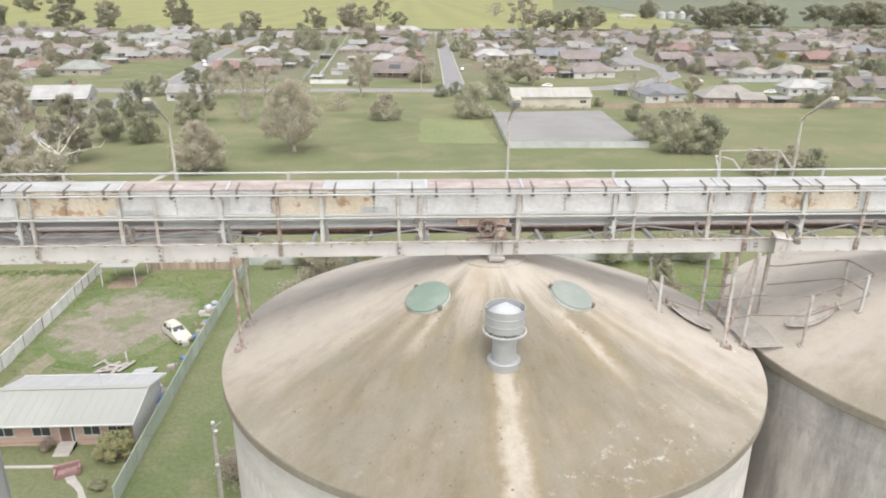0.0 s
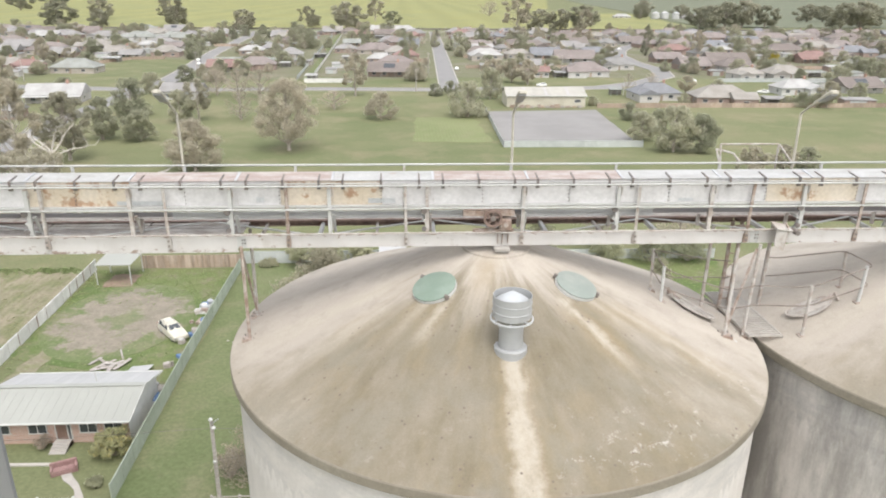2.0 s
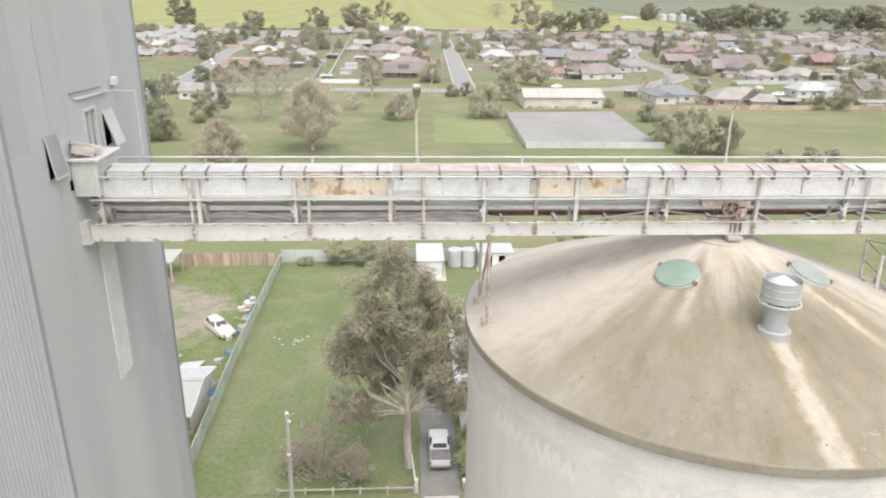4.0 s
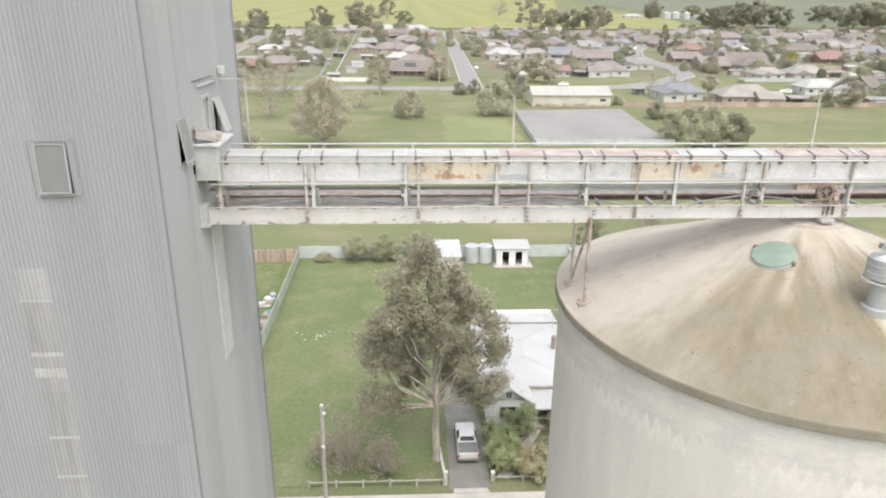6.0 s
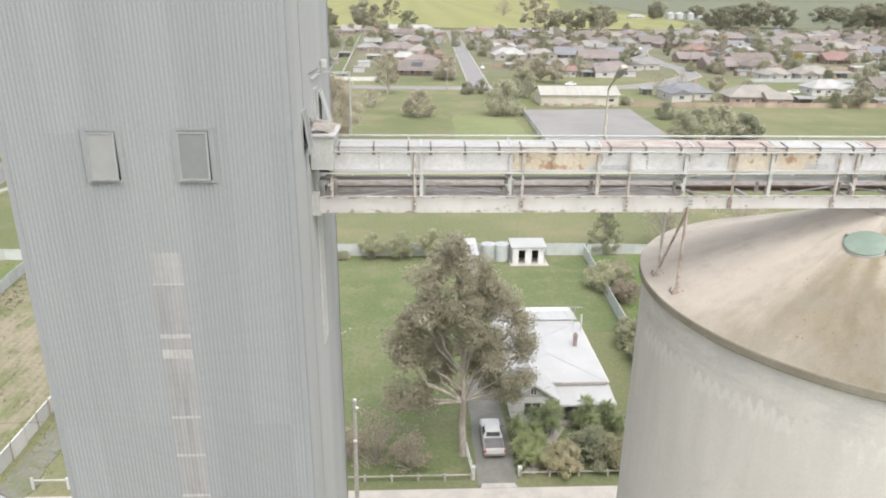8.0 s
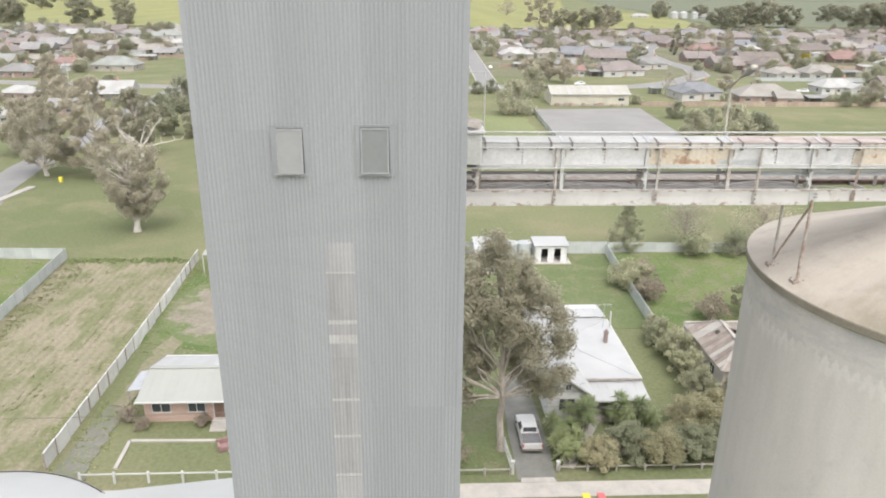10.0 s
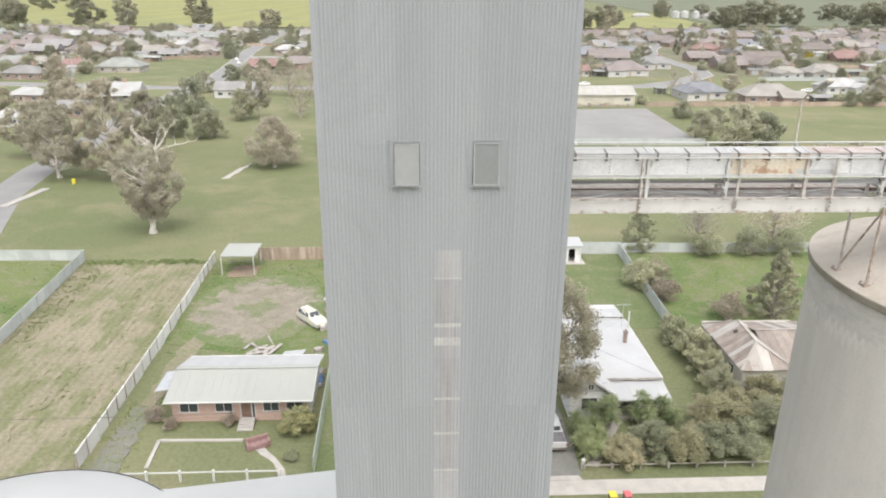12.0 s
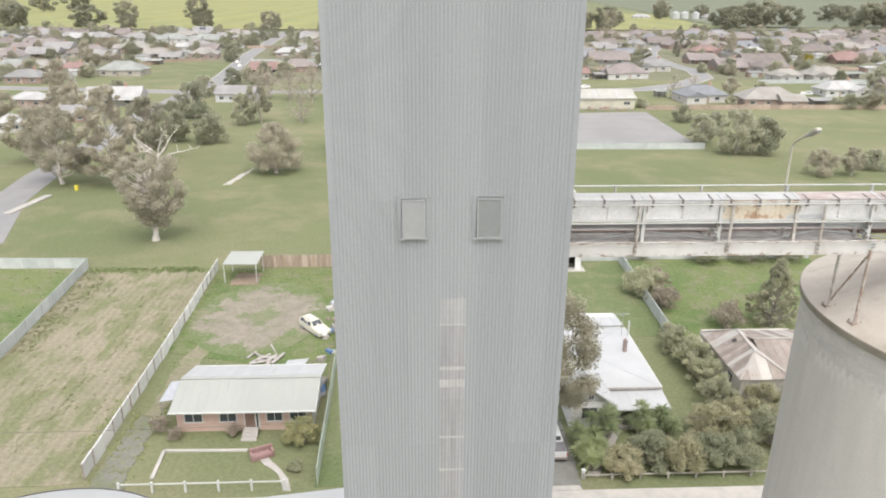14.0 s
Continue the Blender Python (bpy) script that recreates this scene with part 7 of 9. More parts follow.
wagon = thing("station_wagon", (-26.6, 60.6, 0.03), "cream station wagon parked on the grass beside junk", "car", rz=219, world_coords=False)
hw = 0.87
car_body(wagon, 4.9, 1.74, [(2.42, 0.7, 0.45, 0.62, 0.66, 0.62), (2.3, 0.84, 0.3, 0.72, 0.76, 0.74), (1.3, hw, 0.25, 0.86, 0.92, 0.76), (0.75, hw, 0.25, 0.92, 1.0, 0.72),
                           (0.1, hw, 0.25, 0.94, 1.42, 0.6), (-0.9, hw, 0.25, 0.95, 1.47, 0.61), (-1.9, hw, 0.25, 0.95, 1.42, 0.59), (-2.3, 0.83, 0.3, 0.92, 1.1, 0.66), (-2.42, 0.78, 0.4, 0.8, 0.86, 0.68)], CAR_CREAM)
part("windscreen", Shape().sheet([(-0.62, 0.72, 1.03), (0.62, 0.72, 1.03), (0.54, 0.16, 1.41), (-0.54, 0.16, 1.41)], 0.01), WINDOW_GLASS, wagon)
part("rear_window", Shape().sheet([(0.6, -2.26, 1.12), (-0.6, -2.26, 1.12), (-0.52, -1.95, 1.4), (0.52, -1.95, 1.4)], 0.01), WINDOW_GLASS, wagon)
for sx in (-1, 1):
    for a, b in ((0.45, -0.35), (-0.42, -1.15), (-1.22, -1.95)):
        c = [(sx * 0.845, a, 1.0), (sx * 0.845, b, 1.0), (sx * 0.635, b + 0.04, 1.38), (sx * 0.64, min(a, 0.1), 1.36)]
        part("side_window", Shape().sheet(c if sx < 0 else c[::-1], 0.01), WINDOW_GLASS, wagon)
    part("headlight", Shape().box(sx * 0.66 - 0.16, sx * 0.66 + 0.16, 2.3, 2.42, 0.58, 0.72), PANE_PALE, wagon)
    part("tail_light", Shape().box(sx * 0.72 - 0.08, sx * 0.72 + 0.08, -2.42, -2.3, 0.7, 1.0), TAIL, wagon)
part("roof_rack", Shape().tube((-0.5, -0.2, 1.52), (-0.5, -1.8, 1.5), 0.02).tube((0.5, -0.2, 1.52), (0.5, -1.8, 1.5), 0.02), DARK_STEEL, wagon)
wheels(wagon, hw, (1.45, -1.4))

ute = thing("utility_truck", (-2.42, 37.0, 0.06), "silver utility truck with a dark covered tray", "car", rz=0, world_coords=False)
ute.scale = (0.94, 0.94, 0.94)
hw = 0.92
car_body(ute, 5.2, 1.84, [(2.5, 0.75, 0.5, 0.75, 0.8, 0.68), (2.35, 0.88, 0.35, 0.88, 0.93, 0.78), (1.2, hw, 0.35, 1.0, 1.06, 0.8), (0.95, hw, 0.35, 1.02, 1.1, 0.76), (0.35, hw, 0.35, 1.05, 1.6, 0.65),
                         (-0.3, hw, 0.35, 1.05, 1.62, 0.66), (-0.62, hw, 0.35, 1.05, 1.56, 0.66), (-0.78, hw, 0.35, 1.03, 1.06, 0.8), (-2.55, hw, 0.4, 1.03, 1.05, 0.86)], CAR_SILVER)
part("tray_cover", Shape().box(-0.8, 0.8, -2.45, -0.95, 1.08, 1.105, c=0.02), TRAY, ute, "dark tray cover")
part("tray_rail", Shape().tube((-0.86, -2.5, 1.1), (-0.86, -0.85, 1.1), 0.03).tube((0.86, -2.5, 1.1), (0.86, -0.85, 1.1), 0.03), DARK_STEEL, ute)
part("rear_window", Shape().sheet([(0.62, -0.76, 1.12), (-0.62, -0.76, 1.12), (-0.6, -0.64, 1.5), (0.6, -0.64, 1.5)], 0.01), WINDOW_GLASS, ute)
part("windscreen", Shape().sheet([(-0.68, 0.95, 1.12), (0.68, 0.95, 1.12), (0.6, 0.4, 1.57), (-0.6, 0.4, 1.57)], 0.01), WINDOW_GLASS, ute)
part("tailgate", Shape().box(-0.85, 0.85, -2.6, -2.56, 0.55, 1.04), CAR_SILVER, ute)
part("bumper", Shape().box(-0.9, 0.9, -2.72, -2.58, 0.42, 0.58, c=0.03), DARK_STEEL, ute)
for sx in (-1, 1):
    part("tail_light", Shape().box(sx * 0.87 - 0.06, sx * 0.87 + 0.06, -2.62, -2.55, 0.7, 1.0), TAIL, ute)
    c = [(sx * 0.9, 0.7, 1.1), (sx * 0.9, -0.55, 1.1), (sx * 0.7, -0.5, 1.52), (sx * 0.7, 0.4, 1.52)]
    part("side_window", Shape().sheet(c if sx < 0 else c[::-1], 0.01), WINDOW_GLASS, ute)
    part("mirror", Shape().box(sx * 1.02 - 0.09, sx * 1.02 + 0.09, 0.72, 0.82, 1.1, 1.28, c=0.02), DARK_STEEL, ute)
wheels(ute, hw, (1.6, -1.55), 0.37)

# ---- yard clutter ----
SOFA = surface("faded_red_fabric", (0.26, 0.155, 0.145), (0.31, 0.2, 0.185), 2, 14, 0.95, bump=0.2)
sofa = thing("old_sofa", (-28.1, 36.3, 0.03), "faded red fabric sofa standing out on the lawn", "sofa", rz=24, world_coords=False)
part("base", Shape().box(-1.0, 1.0, -0.4, 0.4, 0, 0.3, c=0.04), SOFA, sofa)
part("backrest", Shape().box(-1.0, 1.0, 0.28, 0.5, 0.25, 0.85, c=0.06), SOFA, sofa)
for x in (-1.0, 0.8):
    part("armrest", Shape().box(x, x + 0.2, -0.42, 0.35, 0.25, 0.62, c=0.05), SOFA, sofa)
for x in (-0.78, -0.26, 0.26):
    part("seat_cushion", Shape().box(x, x + 0.5, -0.4, 0.26, 0.3, 0.45, c=0.05), SOFA, sofa)
edge = solo("garden_edging", Shape().bar((-36.7, 33.6, 0.05), (-36.9, 37.4, 0.05), 0.32, 0.16).bar((-36.9, 37.4, 0.05), (-29.6, 37.25, 0.05), 0.3, 0.16), CONCRETE, "pale concrete strip round the front lawn", "edging", "structure", at=(-36.8, 37.4, 0))
patch("garden_path", [(3.5, 39.6), (4.7, 39.4), (3.2, 37.1), (1.9, 34.6), (0.6, 32.6), (-0.2, 33.0), (1.0, 35.0), (1.9, 36.6)], 0.06, CONCRETE, "narrow grey path between yuccas and shrubs", "path", 0.9, 0.08, 22)
patch("garden_path", [(-28.2, 35.9), (-27.6, 36.2), (-25.2, 33.2), (-24.9, 31.8), (-25.6, 31.8), (-25.9, 33.2)], 0.06, CONCRETE, "pale broken path to the front gate", "path", 0.8, 0.12, 21)
rnd = random.Random(8)
for i in range(12):
    x, y = rnd.gauss(-31.0, 1.0), rnd.gauss(53.6, 0.9)
    s = Shape().box(-rnd.uniform(0.6, 1.6), rnd.uniform(0.6, 1.6), -rnd.uniform(0.06, 0.25), rnd.uniform(0.06, 0.25), 0, 0.05, Matrix.Translation((x, y, 0.05 + 0.05 * i % 0.3)) @ pose(0, 0, 0, rnd.uniform(-6, 6), rnd.uniform(-6, 6), rnd.uniform(0, 180)))
    solo("timber_board", s, WOOD_GREY, "pale weathered board in a scrap pile", "board", group="scrap boards", at=(x, y, 0.05))
solo("scrap_sheet", Shape().sheet([(-29.0, 51.2, 0.1), (-26.6, 51.0, 0.6), (-26.3, 53.0, 0.5), (-28.7, 53.3, 0.12)], 0.03), WHITE_ROOF, "bent white roofing sheet on the ground", "metal sheet", at=(-28, 52, 0.1))
JUNK = [surface("blue_plastic", (0.12, 0.2, 0.36)), WHITE_PAINT, WOOD_GREY, GALV, RUST_STEEL]
for i in range(34):
    x = -24.6 + rnd.uniform(-0.9, 0.7)
    y = rnd.choice((rnd.uniform(44, 56), rnd.uniform(57, 70)))
    w, d, h = rnd.uniform(0.2, 0.7), rnd.uniform(0.2, 0.6), rnd.uniform(0.15, 0.7)
    m = Matrix.Translation((x, y, 0)) @ pose(0, 0, 0, rnd.uniform(-12, 12), rnd.uniform(-12, 12), rnd.uniform(0, 180))
    s = Shape().box(-w, w, -d, d, 0, h, m, c=0.05)
    if i % 3 == 0:
        s = Shape().turn([(w * 0.6, 0), (w * 0.65, h * 0.5), (w * 0.6, h), (0, h + 0.03)], 14, m=m)
    solo("junk_item", s, JUNK[i % 5], "discarded household junk along the fence", "junk", group="junk along the fence", at=(x, y, 0))
for i in range(12):
    x, y = rnd.uniform(-20.5, -16.0), rnd.gauss(58.2, 0.5)
    solo("white_bag", Shape().turn([(0.0, 0.0), (0.13, 0.01), (0.14, 0.04), (0.08, 0.08), (0.0, 0.09)], 8, (x, y, 0.03)), CONCRETE, "small white object on the lawn", "bag", group="white objects on the lawn", at=(x, y, 0.03))
for x, col, nm in ((0.6, (0.75, 0.62, 0.08), "yellow-lidded wheelie bin on the verge"), (1.75, (0.62, 0.16, 0.16), "red-lidded wheelie bin on the verge")):
    b = thing("wheelie_bin", (x, 28.05, 0), nm, "bin", "wheelie bins", world_coords=False)
    part("bin_body", Shape().box(-0.26, 0.26, -0.3, 0.3, 0, 0.95, c=0.04), DARK_STEEL, b)
    part("bin_lid", Shape().box(-0.3, 0.3, -0.36, 0.36, 0.95, 1.05, c=0.04), surface("bin_lid_plastic", col, bump=0.05, rough=0.5), b)
bin3 = thing("wheelie_bin", (-83.0, 125.4, 0), "small yellow post marker beside the road", "bin", "wheelie bins", world_coords=False)
part("bin_body", Shape().box(-0.3, 0.3, -0.3, 0.3, 0, 1.05, c=0.04), surface("yellow_plastic", (0.7, 0.6, 0.07)), bin3)

# power pole with insulators, lamp and cables
pole = thing("power_pole", (-13.35, 28.2, 0), "weathered timber power pole with white insulators", "power pole")
part("shaft", Shape().line([(-13.4, 28.2, -0.3), (-13.36, 28.2, 5), (-13.3, 28.2, 9.95)], 0.17, 10, 0.12), WOOD_GREY, pole)
for z, dx in ((9.95, 0.0), (9.3, 0.14), (6.6, -0.05)):
    part("insulator", Shape().turn([(0.1, 0.0), (0.14, 0.05), (0.14, 0.12), (0.08, 0.2), (0.0, 0.24)], 12, (-13.3 + dx, 28.1, z)), WHITE_PAINT, pole)
part("crossbar", Shape().bar((-13.3, 28.1, 9.7), (-12.75, 28.0, 10.15), 0.06, 0.06), GALV, pole)


def cable(a, b, sag, r, label):
    a, b = Vector(a), Vector(b)
    pts = [a.lerp(b, i / 12) - Vector((0, 0, sag * 4 * (i / 12) * (1 - i / 12))) for i in range(13)]
    return solo("power_cable", Shape().line(pts, r, 5), DARK_STEEL, label, "cable", at=a)


cable((-13.3, 28.2, 6.7), (3.0, 39.9, 3.7), 0.5, 0.018, "thin black service cable to the white house")
cable((-13.3, 28.2, 9.3), (-75, 28.5, 9.3), 0.9, 0.014, "thin black street cable")
cable((-13.3, 28.2, 9.3), (48, 28.5, 9.3), 0.9, 0.014, "thin black street cable")

# ---- long shed at the park edge ----
SHED_ROOF = surface("cream_shed_roof", (0.4, 0.385, 0.34), (0.36, 0.345, 0.305), 0.3, 6, 0.6, bump=0.05, vary=0.05, pieces=0.04)
SHED_WALL = (0.57, 0.54, 0.44)
shed = thing("long_shed", (49, 234, 0), "long cream metal shed with a pale ribbed roof", "shed")
part("wall", Shape().box(35.3, 62.3, 228, 241, -0.3, 3.9), WALL_TINT, shed, tint=SHED_WALL)
sheets(shed, (34.9, 234.5, 6.1), (62.8, 234.5, 6.1), (0, -7.0, -2.2), 18, SHED_ROOF)
sheets(shed, (34.9, 234.5, 6.1), (62.8, 234.5, 6.1), (0, 7.0, -2.2), 18, SHED_ROOF)
for x in (41.2, 48.4, 56.0):
    part("roof_light", Shape().sheet([(x, 227.7, 4.0), (x + 0.9, 227.7, 4.0), (x + 0.9, 234.2, 6.04), (x, 234.2, 6.04)], 0.03), SKYLIGHT_BAR, shed, "grey translucent roof sheet")
for x in (35.4, 62.2):
    part("gable_wall", Shape().add([(x, 228, 3.9), (x, 241, 3.9), (x, 234.5, 5.95), (x + 0.1, 228, 3.9), (x + 0.1, 241, 3.9), (x + 0.1, 234.5, 5.95)], [(0, 1, 2), (5, 4, 3), (0, 2, 5, 3), (1, 4, 5, 2), (0, 3, 4, 1)]), WALL_TINT, shed, tint=SHED_WALL)
part("gutter", Shape().bar((34.9, 227.4, 3.85), (62.8, 227.4, 3.85), 0.2, 0.2), WHITE_PAINT, shed)
house_window(shed, 58.5, 1.6, 2.2, 1.0, 228)
rnd = random.Random(12)
for i in range(14):
    x = 37 + i * 1.75 + rnd.uniform(-0.5, 0.5)
    w, h = rnd.uniform(0.5, 0.9), rnd.uniform(0.5, 1.3)
    solo("pallet_stack", Shape().box(x - w, x + w, 226, 227.2, 0, h * 0.45).box(x - w * 0.9, x + w * 0.9, 226.1, 227.1, h * 0.5, h), (WOOD_BROWN, WOOD_GREY, RUST_STEEL)[i % 3], "stacked brown pallets and goods by the shed", "pallets", group="pallets by the shed", at=(x, 226.6, 0))
fence_run("court_fence", [(25.2, 162.6), (61.2, 162.2)], 1.7, FENCE_GREY, "pale low fence along the asphalt yard", 3.0, 0.01, seed=31)
fence_run("court_fence", [(25.2, 162.6), (26.9, 219)], 1.5, FENCE_GREY, "pale low fence beside the asphalt yard", 4.0, 0.01, seed=32)
fence_run("park_fence", [(66, 226), (102, 227), (165, 227), (230, 230)], 1.6, WOOD_BROWN, "brown back fence of the houses along the park", 4.0, 0.02, seed=33)

# ---- town houses ----
GREY, PALE, WHITE, BROWN, PINK, RED, BLUE, BEIGE, GREEN = (0.25, 0.245, 0.235), (0.29, 0.28, 0.27), (0.42, 0.415, 0.4), (0.205, 0.175, 0.158), (0.25, 0.215, 0.2), (0.27, 0.175, 0.155), (0.215, 0.22, 0.232), (0.31, 0.29, 0.26), (0.29, 0.3, 0.275)
ROOF_WORDS = {GREY: "grey", PALE: "pale grey", WHITE: "white", BROWN: "brown", PINK: "pinkish", RED: "red", BLUE: "blue-grey", BEIGE: "beige", GREEN: "pale green"}
WALLS = [(0.55, 0.53, 0.5), (0.36, 0.28, 0.24), (0.46, 0.42, 0.37), (0.6, 0.59, 0.57), (0.33, 0.25, 0.21)]
TOWN_A = [(-276, 572, 17, WHITE), (-263, 572, 22, PALE), (-231, 566, 19, PALE), (-200, 554, 23, GREEN), (-172, 549, 23, GREEN), (-151, 576, 15, PALE), (-243, 463, 19, PALE), (-217, 450, 15, PINK), (-196, 463, 21, BEIGE),
          (-167, 473, 13, WHITE), (-147, 464, 12, PINK), (-153, 405, 12, PALE), (-178, 337, 14, RED), (-152, 328, 20, GREEN), (-120, 237, 18, WHITE), (-86, 337, 15, RED), (-72, 345, 18, PINK), (-91, 431, 15, WHITE)]
TOWN_B = [(-82, 452, 15, PALE), (-93, 564, 16, BEIGE), (-36, 448, 14, PALE), (-36, 506, 12, GREEN), (-17, 440, 23, PINK), (-9, 535, 15, PALE), (2, 402, 14, RED), (-12, 379, 14, WHITE), (-6, 318, 19, BROWN), (-66, 639, 15, PALE), (-8, 676, 42, WHITE),
          (56, 575, 20, PALE), (65, 458, 10, GREY), (52, 458, 13, WHITE), (48, 403, 19, WHITE), (68, 410, 15, BEIGE), (90, 482, 18, BROWN), (134, 577, 28, BROWN), (163, 593, 17, BEIGE), (174, 533, 19, BROWN)]
TOWN_C = [(112, 468, 24, PALE), (97, 389, 22, PINK), (86, 318, 20, PINK), (64, 316, 7, RED), (176, 447, 18, RED), (258, 581, 27, PINK), (219, 485, 20, BLUE), (260, 529, 22, BLUE), (304, 582, 39, PINK), (209, 452, 13, WHITE), (250, 449, 26, BROWN),
          (289, 476, 21, BEIGE), (341, 525, 29, BROWN), (418, 641, 38, PINK), (178, 374, 23, BROWN), (150, 390, 16, PINK), (158, 308, 14, BEIGE), (178, 310, 18, BEIGE), (239, 356, 10, WHITE), (234, 390, 14, RED)]
TOWN_D = [(93, 243, 17, BLUE), (114, 232, 20, BEIGE), (155, 258, 16, WHITE), (184, 264, 17, BROWN), (289, 435, 23, BLUE), (319, 549, 28, BROWN), (-271, 474, 13, PINK), (-204, 338, 9, PALE), (-147, 234, 12, WHITE), (-130, 188, 7, WHITE), (-119, 204, 8, PALE),
          (-327, 561, 16, PALE), (-182, 300, 16, GREY), (-236, 340, 18, PINK), (215, 270, 20, PALE), (245, 285, 22, BROWN), (262, 345, 20, BROWN), (292, 390, 24, GREY), (340, 455, 24, PINK), (375, 585, 28, BROWN)]
# low sheds and carports with nearly flat roofs
LOW = [(-156, 382, 10, WHITE), (-52, 370, 9, PALE), (74, 316, 8, GREY), (227, 449, 11, PALE), (195, 319, 13, GREEN), (214, 318, 10, GREEN), (133, 232, 9, PALE), (161, 229, 11, PALE), (-40, 302, 5, WHITE), (-33, 356, 6, WHITE), (-30, 395, 8, WHITE), (-174, 330, 9, WHITE), (-48, 412, 7, PALE), (-34, 330, 5, PALE)]
taken = []
rnd = random.Random(21)


def town_house(x, y, w, d, roof, style):
    word = ROOF_WORDS[roof]
    wall = WALLS[rnd.randrange(5)]
    kind = "gabled" if style < 0.3 else "hipped"
    house(x, y, w, d, roof, wall, f"single-storey town house with a {kind} {word} roof", rz=rnd.uniform(-7, 7), hip=style >= 0.3,
          wing=rnd.choice((-1, 1)) if w > 13 and style > 0.4 else 0, chimney=rnd.random() < 0.2, porch=style < 0.3 and w > 11, panels=rnd.random() < 0.12)
    taken.append((x, y, max(w, d)))


def low_shed(x, y, w, d, roof, open_front):
    """A garden shed or carport: posts or walls under a gently sloping sheet roof."""
    ob = thing("garden_shed", (x, y, 0), f"low garden shed with a flat {ROOF_WORDS[roof]} roof", "shed", "garden sheds", rz=rnd.uniform(-6, 6), world_coords=False)
    if open_front:
        for px in (-w / 2 + 0.1, 0, w / 2 - 0.1):
            part("post", Shape().box(px - 0.08, px + 0.08, -d / 2, -d / 2 + 0.16, -0.1, 2.25), WHITE_PAINT, ob)
        part("back_wall", Shape().box(-w / 2, w / 2, d / 2 - 0.15, d / 2, -0.1, 2.5), WALL_TINT, ob, tint=(0.42, 0.4, 0.37))
    else:
        part("wall", Shape().box(-w / 2, w / 2, -d / 2, d / 2, -0.2, 2.25), WALL_TINT, ob, tint=rnd.choice(WALLS))
        part("roller_door", Shape().box(-w * 0.32, w * 0.2, -d / 2 - 0.04, -d / 2 + 0.02, 0, 2.0), FENCE_GREY, ob)
    part("roof", Shape().sheet([(-w / 2 - 0.2, -d / 2 - 0.3, 2.3), (w / 2 + 0.2, -d / 2 - 0.3, 2.3), (w / 2 + 0.2, d / 2 + 0.2, 2.75), (-w / 2 - 0.2, d / 2 + 0.2, 2.75)], 0.12), ROOF_TINT, ob, tint=roof)
    taken.append((x, y, max(w, d)))


for table in (TOWN_A, TOWN_B, TOWN_C, TOWN_D):
    for x, y, w, roof in table:
        d = max(7.0, min(13.0, w * 0.62))
        town_house(x, y + d / 2, w, d, roof, rnd.random())
for k, (x, y, w, roof) in enumerate(LOW):
    low_shed(x, y + 2.5, w, 5.0, roof, k % 2 == 0)
# the corner house with a tall gabled roof and white walls
house(-79, 250, 14, 9, PALE, WALLS[3], "white house with a pale grey gabled roof", rz=-4, hip=False, rise=2.6, h=3.0)
taken.append((-79, 250, 15))


def on_street(x, y):
    lines = [((18, 270), (30, 690)), ((-100, 283), (-134, 700)), ((82, 280), (124, 322)), ((124, 322), (130, 390)), ((130, 390), (165, 515)), ((165, 515), (200, 560)), ((-43, 303), (-56, 640)), ((200, 560), (520, 600)), ((20, 277), (82, 280))]
    for (xa, ya), (xb, yb) in lines:
        t = max(0, min(1, ((x - xa) * (xb - xa) + (y - ya) * (yb - ya)) / ((xb - xa) ** 2 + (yb - ya) ** 2)))
        if math.hypot(x - xa - t * (xb - xa), y - ya - t * (yb - ya)) < 12:
            return True
    return False


def open_lot(x, y):
    """The green corner lot and the verges that carry no house or garden tree."""
    return (-160 < x < -112 and 296 < y < 400) or (-4 < x < 40 and 264 < y < 300) or (60 < x < 140 and 268 < y < 312)


for y0 in (352, 412, 428, 500, 512, 592, 610, 632, 655, 672):
    x = -360 - (y0 - 300) * 0.2
    while x < 330 + (y0 - 300) * 0.45:
        x += rnd.uniform(19, 30)
        y = y0 + rnd.uniform(-5, 5)
        if on_street(x, y) or open_lot(x, y) or x > 500 or any(math.hypot(x - tx, y - ty) < 6 + tw * 0.6 for tx, ty, tw in taken):
            continue
        roof = rnd.choice((PINK, BROWN, BROWN, GREY, PALE, BEIGE, BLUE, PINK, PINK, RED) if x > -60 else (GREY, PALE, PALE, PINK, GREEN, BEIGE, BROWN))
        if rnd.random() < 0.6:
            town_house(x, y, rnd.uniform(13, 20), rnd.uniform(9, 13), roof, rnd.random())
        else:
            low_shed(x, y, rnd.uniform(5, 9), rnd.uniform(4, 6), rnd.choice((WHITE, PALE, roof)), rnd.random() < 0.3)
# sheds behind the houses
for x, y, w in list(taken):
    if w > 12 and rnd.random() < 0.7:
        sx, sy = x + rnd.choice((-1, 1)) * (w * 0.5 + rnd.uniform(0, 4)), y + rnd.uniform(9, 14)
        if not (on_street(sx, sy) or open_lot(sx, sy) or any(math.hypot(sx - tx, sy - ty) < 3 + tw * 0.5 for tx, ty, tw in taken)):
            low_shed(sx, sy, rnd.uniform(4, 8), rnd.uniform(3.5, 5), rnd.choice((WHITE, PALE, GREY, GREEN)), rnd.random() < 0.3)

